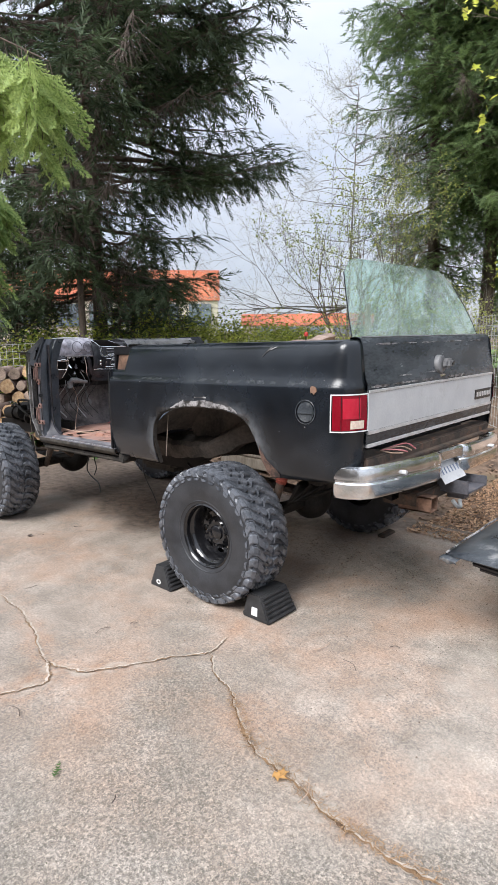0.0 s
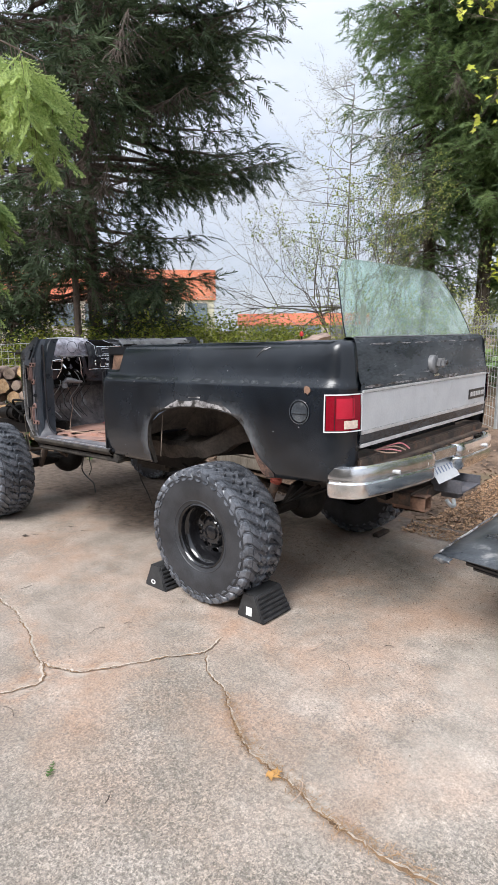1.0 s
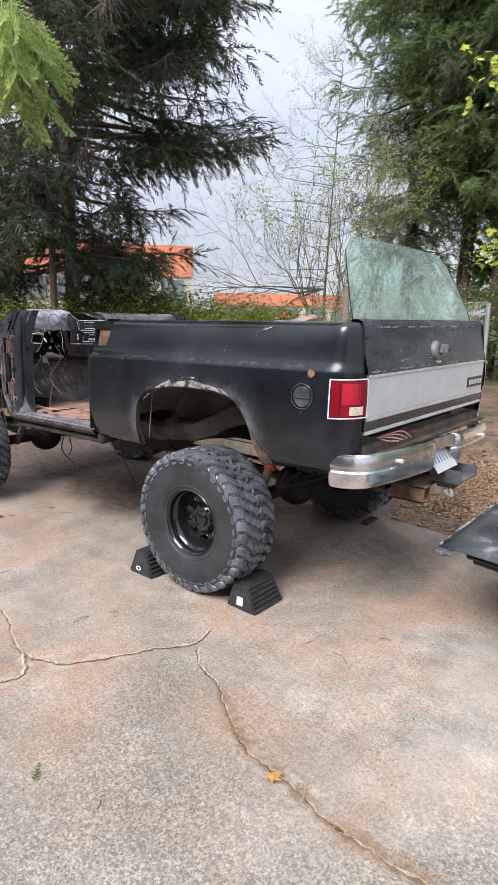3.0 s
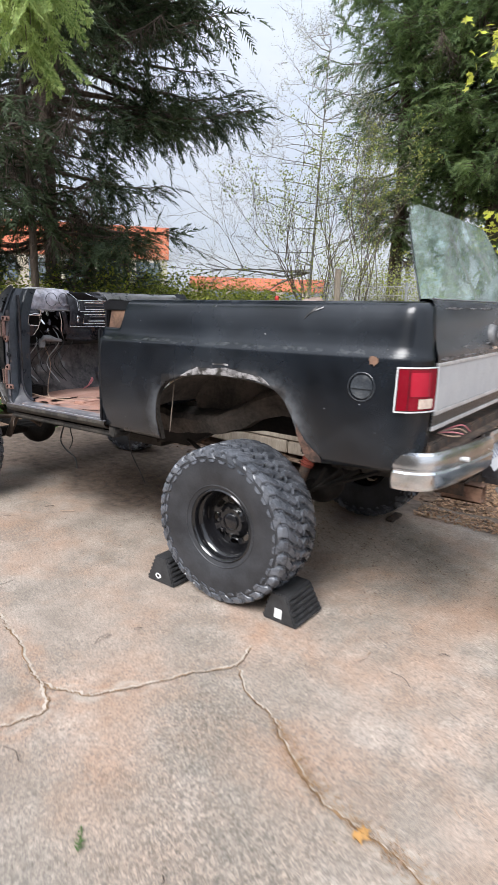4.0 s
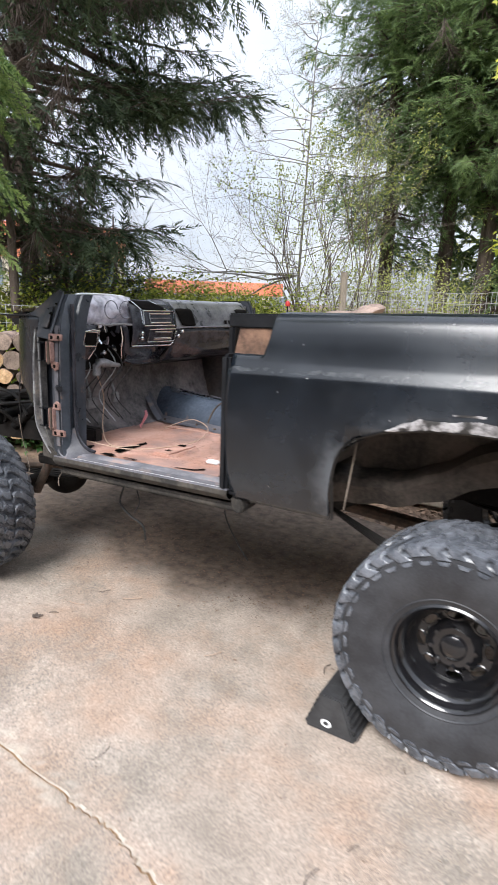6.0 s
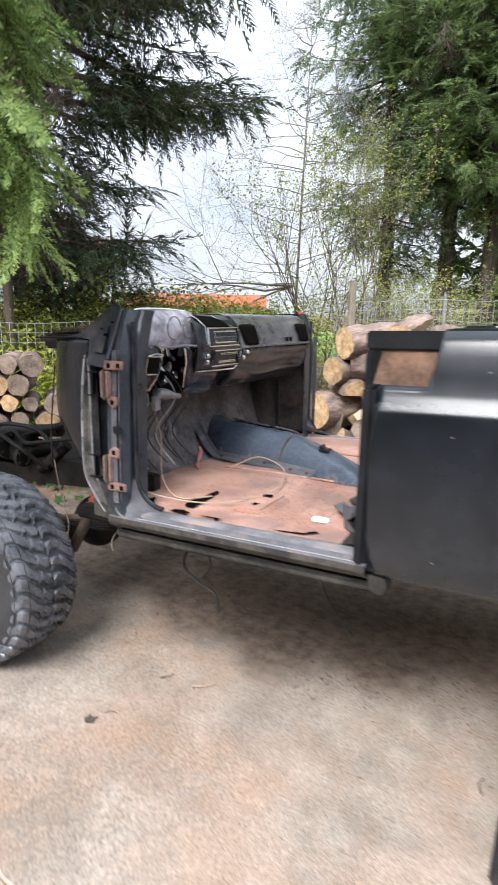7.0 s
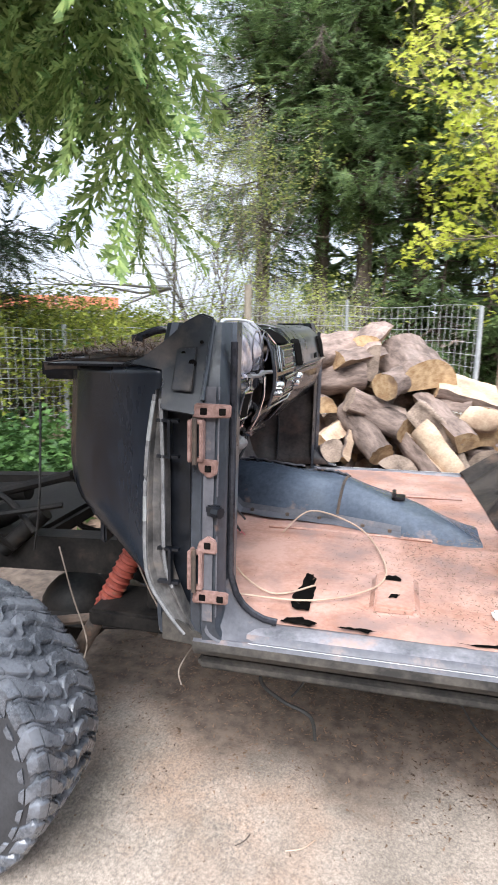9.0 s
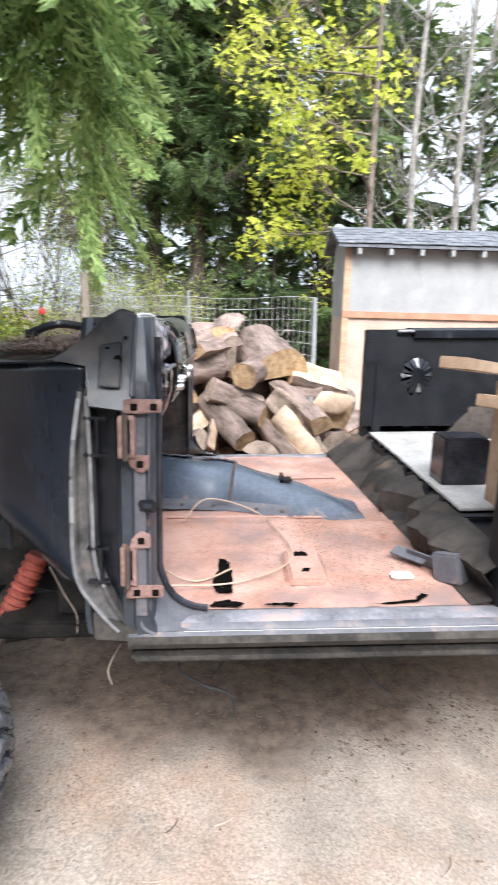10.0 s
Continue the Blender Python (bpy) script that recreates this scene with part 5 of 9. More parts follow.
for sd in (-1, 1):
    bm = bmesh.new()
    box(bm, -2.3, -1.85, min(sd * 0.5, sd * 0.7), max(sd * 0.5, sd * 0.7), 0.71, 0.765, 0.008)
    box(bm, -2.12, -1.88, min(sd * 0.6, sd * 0.66), max(sd * 0.6, sd * 0.66), 0.765, 0.95, 0.008)
    part("body_mount", bm, M["chassis"], suv, "greasy black body mount under the cab front", smooth=True)
bm = bmesh.new()
tube(bm, bend([(-3.1, -0.5, 0.6), (-2.7, -0.62, 0.62), (-2.3, -0.55, 0.66), (-2.15, -0.5, 0.6)], 5), 0.018, 8)
part("steering_link", bm, M["rust_dark"], suv, "rusty steering link", smooth=True)

# cab floor, tunnel and toe board
FLOOR = 0.878
bm = bmesh.new()
rows = []
for x in np.linspace(-2.02, -0.88, 76):
    row = []
    hw = float(np.interp(x, [-2.02, -1.9], [0.7, 0.86]))
    for y in np.linspace(-hw, hw, 112):
        z = FLOOR + 0.004 * math.sin(14 * y) * math.sin(9 * x) + 0.004 * math.sin(7 * x + 2 * y) * math.sin(5 * y + 1)
        # pressed seat mounting and ribs
        e_ = max(abs((x + 1.375) / 0.06), abs((y + 0.605) / 0.105))
        f_ = min(1.0, max(0.0, (1.15 - e_) / 0.2))
        z += 0.017 * f_ * f_ * (3 - 2 * f_) - 0.006 * math.exp(-((x + 1.22) / 0.012) ** 2) * (1 if y < -0.15 else 0) + 0.005 * math.exp(-((y + 0.2) / 0.012) ** 2)
        row.append(Vector((x, y, z)))
    rows.append(row)
toe = []
for x, z, hw in ((-2.08, 0.915, 0.72), (-2.13, 0.985, 0.74), (-2.17, 1.09, 0.76), (-2.19, 1.22, 0.77)):
    toe.append([Vector((x, y, z)) for y in np.linspace(-hw, hw, 112)])
toe_bm = bmesh.new()
sheet(toe_bm, toe[::-1] + [rows[0]])
part("toe_board", toe_bm, M["toe_dirt"], suv, "dark rusty toe board", smooth=True)
sheet(bm, rows)
part("floor_pan", bm, M["rust_floor"], suv, "orange rusted bare cab floor", smooth=True)


def tunnel_point(x, a, lift=0.0):
    """A place on the tunnel: a runs from the near foot (-1) to the far one (1)."""
    near = float(np.interp(x, [-2.26, -2.15, -2.04, -1.85, -1.65, -1.41, -1.22, -1.08], [0.17, 0.10, 0.06, 0.015, -0.005, -0.085, -0.155, -0.16]))
    w = float(np.interp(x, [-2.26, -1.65, -1.22, -1.08], [0.2, 0.19, 0.16, 0.12]))
    h = float(np.interp(x, [-2.26, -2.1, -1.75, -1.6, -1.4, -1.2, -1.08], [0.21, 0.175, 0.158, 0.145, 0.105, 0.05, 0.004]))
    return Vector((x, near + w * (1 + a), FLOOR - 0.004 + h * (1 - abs(a) ** 2.6) + lift))


bm = bmesh.new()
sheet(bm, [[tunnel_point(x, a, 0.004 * math.sin(19 * x + 4 * a) * (1 - a * a)) for a in np.linspace(-1, 1, 21).tolist()] for x in np.linspace(-2.26, -1.08, 36).tolist()])
tun = part("tunnel", bm, M["tunnel_paint"], suv, "blue-black transmission tunnel hump", smooth=True)
# slots and holes rusted through, their inner shade laid on as near-black patches


TEAR = random.Random(12)


def gap(pts, z=FLOOR + 0.006, name="rust_hole"):
    bm_ = bmesh.new()
    torn = []
    for (xa, ya), (xb, yb) in zip(pts, pts[1:] + pts[:1]):
        for k_ in range(4):
            t_ = k_ / 4
            torn.append((xa + (xb - xa) * t_ + TEAR.uniform(-0.005, 0.005), ya + (yb - ya) * t_ + TEAR.uniform(-0.005, 0.005)))
    vs = [bm_.verts.new((x, y, z)) for x, y in torn]
    bm_.faces.new(vs)
    bmesh.ops.solidify(bm_, geom=bm_.faces[:], thickness=0.003)
    part(name, bm_, M["void"], suv, "hole rusted through the floor")


gap([(-1.645, -0.76), (-1.60, -0.77), (-1.592, -0.68), (-1.603, -0.6), (-1.615, -0.53), (-1.64, -0.53), (-1.645, -0.62), (-1.655, -0.7)])
gap([(-1.66, -0.845), (-1.58, -0.85), (-1.565, -0.835), (-1.61, -0.81), (-1.65, -0.815)])
gap([(-1.52, -0.84), (-1.44, -0.85), (-1.4, -0.835), (-1.47, -0.832)])
gap([(-1.24, -0.845), (-1.16, -0.85), (-1.1, -0.845), (-1.05, -0.8), (-1.065, -0.79), (-1.1, -0.825), (-1.18, -0.838)])
gap([(-1.81, -0.80), (-1.76, -0.83), (-1.72, -0.845), (-1.72, -0.83), (-1.77, -0.805), (-1.79, -0.76), (-1.82, -0.72), (-1.83, -0.76)])

# sills
for sd in (-1, 1):
    bm = bmesh.new()
    prof = [(0.85, 0.878), (0.87, 0.884), (0.895, 0.882), (0.915, 0.876), (0.928, 0.868), (0.933, 0.86), (0.938, 0.868), (0.95, 0.871), (0.96, 0.864), (0.964, 0.845), (0.95, 0.825), (0.92, 0.81), (0.87, 0.805)]
    sheet(bm, [[Vector((x, sd * y, z)) for y, z in prof] for x in np.linspace(-1.86, -0.835, 12)])
    for f_ in bm.faces:
        m_ = f_.calc_center_median()
        f_.material_index = 1 if m_.z < 0.858 else 2 if abs(m_.y) < 0.92 else 0
    sill = part("sill", bm, [M["sill_worn"], M["under"], M["sill_pale"]], suv, "worn black door sill", smooth=True)
    sill.modifiers.new("thickness", "SOLIDIFY").thickness = 0.004
    bm = bmesh.new()
    box(bm, -1.72, -0.86, sd * 0.9495, sd * 0.9515, 0.8712, 0.8725, 0.0004)
    part("scuff_strip", bm, M["trim"], sill, "bare bright scuff strip")
    bm = bmesh.new()
    box(bm, -1.86, -0.78, sd * 0.80, sd * 0.925, 0.765, 0.798, 0.01)
    part("rocker", bm, M["under"], suv, "rusty rocker box under the sill")

# hinge pillars, cowl sides, firewall, cowl
for sd in (-1, 1):
    bm = bmesh.new()
    rows = []
    prof = [(-1.795, 0.80), (-1.79, 0.868), (-1.80, 0.875), (-1.80, 0.895), (-1.793, 0.905), (-1.796, 0.925), (-1.806, 0.948), (-1.84, 0.952), (-1.848, 0.942), (-1.872, 0.942), (-1.88, 0.925), (-1.885, 0.898), (-1.95, 0.898), (-1.962, 0.915), (-1.975, 0.91), (-1.98, 0.8)]
    for z, dx, dy in ((0.848, 0.04, 0.0), (0.868, 0.02, 0.003), (0.9, 0.0, 0.0), (1.2, 0.0, -0.004), (1.45, 0.0, -0.012), (1.52, -0.005, -0.03), (1.6, -0.012, -0.06), (1.645, -0.02, -0.09)):
        rows.append([Vector((x + dx * (1 if x > -1.82 else 0.2), sd * (y + dy), z)) for x, y in prof])
    if sd > 0:
        for row in rows:
            for p in row:
                p.x -= 0.032
    sheet(bm, rows)
    pil = part("hinge_pillar", bm, M["jamb_black"], suv, "worn blue-black door hinge pillar", smooth=True)
    bm = bmesh.new()
    box(bm, -1.948, -1.888, min(sd * 0.8985, sd * 0.902), max(sd * 0.8985, sd * 0.902), 0.9, 1.44, 0.001)
    part("recess_panel", bm, M["inner_black"], pil, "dusty brown-black recess between hinges and flange")
    bm = bmesh.new()
    sheet(bm, [[Vector((x, sd * (0.9545 - 0.012 * max(0.0, (z - 1.2) / 0.25)), z)) for x in (-1.838, -1.826, -1.812)] for z in np.linspace(0.92, 1.5, 14).tolist()])
    part("pillar_face", bm, M["sill_worn"], pil, "pillar face rubbed to worn grey paint", smooth=True)
    if sd < 0:
        bm = bmesh.new()
        prism(bm, [(-1.838, 1.43), (-1.838, 1.655), (-1.874, 1.667), (-1.916, 1.644), (-1.95, 1.6), (-2.0, 1.562), (-2.06, 1.548), (-1.945, 1.54), (-1.943, 1.445)], -0.962, -0.951, "y", 0.004)
        for v in bm.verts:
            v.co.y += 0.45 * max(0.0, v.co.z - 1.47)
        stub = part("screen_post_stub", bm, M["post_paint"], suv, "cut-down windscreen post base with dusty blue-black paint", smooth=True)
        bm = bmesh.new()
        prism(bm, [(-1.918, 1.49), (-1.918, 1.585), (-1.868, 1.59), (-1.866, 1.488)], -0.9665, -0.96, "y", 0.004)
        for v in bm.verts:
            v.co.y += 0.45 * max(0.0, v.co.z - 1.47)
        part("pressed_panel", bm, M["post_paint"], stub, "shallow pressed panel", smooth=True)
        bm = bmesh.new()
        tube(bm, [(-1.84, -0.958 + 0.45 * max(0.0, z - 1.47), z) for z in np.linspace(1.47, 1.65, 7).tolist()], 0.005, 6)
        part("fold_edge", bm, M["jamb_black"], stub, "rubbed fold along the post", smooth=True)
        for hx, hz, hr in ((-1.875, 1.552, 0.009), (-1.90, 1.575, 0.005), (-1.86, 1.6, 0.004)):
            bm = bmesh.new()
            hy = -0.966 + 0.45 * (hz - 1.47)
            tube(bm, [(hx, hy - 0.001, hz), (hx, hy + 0.006, hz)], hr, 10)
            part("bolt_hole", bm, M["void"], suv, "dark bolt hole")
        bm = bmesh.new()
        prism(bm, [(-1.945, 0.93), (-1.945, 0.853), (-1.84, 0.845), (-1.79, 0.862), (-1.86, 0.885)], -0.952, -0.94, "y", 0.003)
        part("sill_bracket", bm, M["under"], suv, "dusty bracket at the front end of the sill")
    # round corner between pillar and sill
    bm = bmesh.new()
    rows = []
    for k in range(9):
        a = math.pi / 2 * k / 8
        cx, cz = -1.792 + 0.12 * (1 - math.cos(a)), 1.005 - 0.115 * math.sin(a)
        rows.append([Vector((cx, sd * 0.868, cz)), Vector((cx - 0.016, sd * 0.9, cz - 0.014)), Vector((-1.83 + 0.8 * (cx + 1.792), sd * 0.957, 0.858 + 0.35 * (cz - 0.89)))])
    sheet(bm, rows)
    part("jamb_corner", bm, M["sill_worn"], suv, "worn curved jamb corner", smooth=True)
    bm = bmesh.new()
    sx = 0.032 if sd > 0 else -0.004
    line = [Vector((-1.794 - sx, sd * 0.872, z)) for z in np.linspace(1.6, 1.02, 8)] + [Vector((-1.788 - sx + 0.12 * (1 - math.cos(a)), sd * 0.872, 1.01 - 0.115 * math.sin(a))) for a in np.linspace(0.15, math.pi / 2, 6)]
    tube(bm, line, 0.009, 8)
    part("door_seal", bm, M["plastic_black"], suv, "black rubber door seal", smooth=True)
    # bulging cowl side panel ahead of the pillar
    bm = bmesh.new()
    rows = []
    for z in np.linspace(0.86, 1.542, 34):
        xl = float(np.interp(z, [0.86, 0.918, 0.956, 1.036, 1.125, 1.173, 1.222, 1.3, 1.542], [-1.93, -1.985, -2.025, -2.115, -2.205, -2.243, -2.262, -2.268, -2.25]))
        xr = float(np.interp(z, [0.86, 0.94, 1.03, 1.542], [-1.87, -1.925, -1.955, -1.945]))
        row = []
        for t in np.linspace(0, 1, 12):
            x = xr + (xl - xr) * t
            y = 0.925 - 0.015 * t - 0.095 * t ** 2.3
            row.append(Vector((x, sd * y, z)))
        rows.append(row)
    sheet(bm, rows)
    cs = part("cowl_side", bm, M["cowl_paint"], suv, "bulging black cowl side panel", smooth=True)
    cs.modifiers.new("thickness", "SOLIDIFY").thickness = 0.004
    # pressed flange channel with rubbed rims
    outer_ = bend([(-1.958, 0, 1.49), (-1.98, 0, 1.35), (-1.988, 0, 1.21), (-1.985, 0, 1.03), (-1.935, 0, 0.935), (-1.88, 0, 0.87)], 8)
    inner_ = bend([(-1.945, 0, 1.48), (-1.941, 0, 1.34), (-1.94, 0, 1.2), (-1.936, 0, 1.06), (-1.902, 0, 0.965), (-1.86, 0, 0.885)], 8)
    bm = bmesh.new()
    rows = []
    for i_, (p, q) in enumerate(zip(outer_, inner_)):
        bump_ = 0.006 * max(0.0, math.sin(0.9 * i_)) ** 4
        rows.append([Vector((p.x + (q.x - p.x) * u_, sd * (y_ + (bump_ if 0.2 < u_ < 0.8 else 0)), p.z + (q.z - p.z) * u_)) for u_, y_ in ((-0.12, 0.92), (0.0, 0.95), (0.16, 0.948), (0.3, 0.934), (0.5, 0.932), (0.7, 0.934), (0.86, 0.948), (1.0, 0.95), (1.12, 0.915))])
    sheet(bm, rows)
    fl = part("fender_flange", bm, M["flange_dust"], suv, "pressed flange channel with worn paint", smooth=True)
    for line_, i0, i1, r_, mt_ in ((inner_, 1, 30, 0.005, "rim_worn"), (outer_, 1, 40, 0.005, "rim_worn"), (outer_, 2, 8, 0.0055, "galv"), (outer_, 15, 19, 0.0055, "galv")):
        bm = bmesh.new()
        tube(bm, [Vector((p.x, sd * 0.9505, p.z)) for p in line_[i0:i1]], r_, 6)
        part("flange_edge", bm, M[mt_], fl, "rim rubbed to bare metal")
    if sd < 0:
        for zt, flip in ((1.445, 1), (0.985, -1)):
            bm = bmesh.new()
            zc = zt - 0.07 if flip > 0 else zt + 0.07
            za = zc - flip * 0.065
            prism(bm, [(-1.862, zt - 0.017), (-1.772, zt - 0.014), (-1.770, zt + 0.016), (-1.858, zt + 0.018)], -0.962, -0.95, "y", 0.003)
            prism(bm, [(-1.852, za + flip * 0.022), (-1.80, za + flip * 0.02), (-1.802, za - flip * 0.012), (-1.822, za - flip * 0.024), (-1.846, za - flip * 0.006)], -0.962, -0.95, "y", 0.003)
            box(bm, -1.872, -1.862, -0.97, -0.93, zc - 0.05, zc + 0.05, 0.002)
            box(bm, -1.843, -1.834, -0.972, -0.948, zc - 0.048, zc + 0.048, 0.002)
            box(bm, -1.87, -1.835, -0.966, -0.95, zc + 0.04, zc + 0.05, 0.002)
            box(bm, -1.87, -1.835, -0.966, -0.95, zc - 0.05, zc - 0.04, 0.002)
            hinge = part("hinge", bm, M["rust_hinge"], suv, "red rusted door hinge half", smooth=False)
            bm = bmesh.new()
            tube(bm, [(-1.855, -0.968, zc - 0.055), (-1.855, -0.968, zc + 0.055)], 0.006, 8)
            part("hinge_pin", bm, M["rust_dark"], hinge)
            for x, z in ((-1.835, zt), (-1.79, zt), (-1.823, zc - flip * 0.065)):
                bm = bmesh.new()
                box(bm, x - 0.008, x + 0.008, -0.9645, -0.955, z - 0.008, z + 0.008, 0.001)
                part("hinge_bolt", bm, M["void"], hinge, "square bolt hole")
            bm = bmesh.new()
            box(bm, -1.955, -1.9, -0.955, -0.94, zc + 0.04, zc + 0.047)
            box(bm, -1.955, -1.9, -0.955, -0.94, zc - 0.047, zc - 0.04)
            box(bm, -1.925, -1.918, -0.96, -0.94, zc - 0.047, zc + 0.047)
            part("hinge_strap", bm, M["inner_black"], suv, "dark wire strap beside the hinge")
        for z0, z1 in ((0.93, 1.14), (1.17, 1.19), (1.24, 1.45), (1.47, 1.5)):
            bm = bmesh.new()
            tube(bm, [(-1.8045, -0.9475 + 0.006 * max(0.0, (z - 1.2) / 0.25), z) for z in np.linspace(z0, z1, 5).tolist()], 0.0024, 6)
            part("worn_edge", bm, M["sill_worn"], suv, "paint worn to bare metal on the pillar edge")
        bm = bmesh.new()
        tube(bm, [(-1.81, -0.955, 1.205), (-1.79, -0.965, 1.205)], 0.014, 8)
        box(bm, -1.83, -1.79, -0.958, -0.945, 1.19, 1.22, 0.004)
        part("door_switch", bm, M["inner_black"], suv, "door lamp switch in the pillar")
bm = bmesh.new()
box(bm, -2.24, -2.22, -0.72, 0.72, 1.0, 1.5, 0.006)
box(bm, -2.21, -2.19, -0.79, 0.79, 1.18, 1.52, 0.004)
part("firewall", bm, M["inner_black"], suv, "black firewall")
bm = bmesh.new()
rows = []
for x in np.linspace(-2.33, -1.86, 14):
    rows.append([Vector((x, y, 1.555 + 0.03 * math.sin((x + 2.42) * 5.6) - 0.03 * (y / 0.8) ** 2 + 0.004 * math.sin(23 * x + 9 * y))) for y in np.linspace(-0.83, 0.83, 26)])
sheet(bm, rows)
ob = part("cowl", bm, M["rust_dark"], suv, "cowl top strewn with needles and dirt", smooth=True)
ob.modifiers.new("thickness", "SOLIDIFY").thickness = 0.02
bm = bmesh.new()
box(bm, -2.37, -2.31, -0.74, 0.74, 1.525, 1.56, 0.008)
box(bm, -2.39, -2.25, -0.76, -0.66, 1.49, 1.55, 0.012)
box(bm, -2.265, -1.945, -0.915, -0.80, 1.54, 1.546, 0.002)
part("cowl_lip", bm, M["inner_black"], suv, "black front lip of the cowl", smooth=True)
bm = bmesh.new()
tube(bm, [(-2.2, -0.52, 1.57), (-2.2, -0.52, 1.61)], 0.02, 10)
tube(bm, bend([(-2.2, -0.52, 1.6), (-2.12, -0.5, 1.625), (-2.0, -0.44, 1.6)], 4), 0.012, 8)
part("wiper_post", bm, M["plastic_black"], suv, "black wiper spindle", smooth=True)

# dashboard
DASH = [(-2.12, 1.60), (-1.98, 1.634), (-1.9, 1.64), (-1.86, 1.632), (-1.825, 1.61), (-1.802, 1.575), (-1.794, 1.53), (-1.79, 1.49), (-1.782, 1.475)]
UNDER = [(-1.786, 1.47), (-1.792, 1.44), (-1.802, 1.40), (-1.822, 1.35), (-1.865, 1.295), (-1.93, 1.268), (-2.05, 1.262)]


def dash_x(z):
    """Where the face of the dash stands at a height."""
    prof_ = DASH[3:] + UNDER[:5]
    return float(np.interp(z, [q[1] for q in prof_][::-1], [q[0] for q in prof_][::-1]))


bm = bmesh.new()
sheet(bm, [[Vector((x - 0.012 * max(0.0, (y - 0.7) / 0.075) ** 2, y, z - 0.004 * math.sin(3 * y))) for x, z in DASH] for y in np.linspace(-0.12, 0.775, 20).tolist()])
dash = part("dashboard", bm, M["dash_pad"], suv, "dashboard with vents and open sockets, sky sheen put into its grey top colour", smooth=True)
dash.modifiers.new("thickness", "SOLIDIFY").thickness = 0.004
bm = bmesh.new()
sheet(bm, [[Vector((x + 0.006 * math.sin(9 * y) * math.sin(30 * z), y, z)) for x, z in UNDER] for y in np.linspace(-0.12, 0.76, 20).tolist()])
low_ = part("lower_dash", bm, M["plastic_black"], dash, "glossy black lower dash panel", smooth=True)
low_.modifiers.new("thickness", "SOLIDIFY").thickness = 0.003


def dash_patch(name, corners, off, mat, label, parent=None, round_=0.0):
    """A four-cornered patch that follows the face of the dash: corners (y, z) from top left, clockwise."""
    (ya, za), (yb, zb), (yc, zc), (yd, zd) = corners
    bm_ = bmesh.new()
    rows_ = []
    for u in np.linspace(0, 1, 9).tolist():
        col = []
        for w in np.linspace(0, 1, 8).tolist():
            y = (ya + (yb - ya) * u) * (1 - w) + (yd + (yc - yd) * u) * w
            z = (za + (zb - za) * u) * (1 - w) + (zd + (zc - zd) * u) * w - round_ * (2 * u - 1) ** 4 * (1 - 2 * w)
            col.append(Vector((dash_x(z) + off, y, z)))
        rows_.append(col)
    sheet(bm_, rows_)
    ob_ = part(name, bm_, mat, parent or dash, label, smooth=True)
    ob_.modifiers.new("thickness", "SOLIDIFY").thickness = 0.003
    return ob_


def dash_line(name, pts, r, mat, label, parent=None, off=0.006):
    bm_ = bmesh.new()
    tube(bm_, [Vector((dash_x(z) + off, y, z)) for y, z in pts], r, 6)
    return part(name, bm_, mat, parent or dash, label, smooth=True)


for ya, yb in ((-0.085, 0.105), (0.56, 0.742)):
    dash_patch("dash_opening", ((ya, 1.587), (yb - 0.03, 1.585), (yb, 1.483), (ya + 0.055, 1.486)), 0.006, M["void"], "dark open socket in the dash", round_=0.006)
# lighter strip laid along the lip as its highlight
dash_line("dash_edge", [(y, 1.477 + 0.002 * math.sin(9 * y)) for y in np.linspace(-0.1, 0.76, 12).tolist()], 0.004, M["smoke_lens"], "shiny strip drawn as the highlight along the dash lip")
for y in (0.42, 0.47):
    dash_patch("switch_slot", ((y, 1.515), (y + 0.028, 1.515), (y + 0.03, 1.492), (y + 0.002, 1.492)), 0.007, M["void"], "small dark switch slot")
# glossy bezel with an open gauge hole, the vents and the radio
bezel = dash_patch("dash_bezel", ((-0.47, 1.63), (-0.1, 1.628), (-0.085, 1.372), (-0.46, 1.38)), 0.008, M["plastic_black"], "glossy black bezel", round_=0.006)
dash_patch("dash_opening", ((-0.452, 1.628), (-0.26, 1.625), (-0.165, 1.575), (-0.375, 1.578)), 0.014, M["void"], "dark open gauge hole", bezel, 0.008)
dash_line("bezel_edge", [(-0.455, 1.64), (-0.42, 1.61), (-0.39, 1.58), (-0.385, 1.5)], 0.003, M["chrome"], "bright thin rim", bezel, 0.014)
dash_line("bezel_edge", [(-0.27, 1.628), (-0.17, 1.578), (-0.1, 1.56)], 0.0028, M["chrome"], "bright thin rim", bezel, 0.014)
dash_line("bezel_edge", [(-0.455, 1.385), (-0.3, 1.381), (-0.13, 1.378), (-0.105, 1.392), (-0.095, 1.46)], 0.0035, M["chrome"], "bright lower rim", bezel, 0.012)
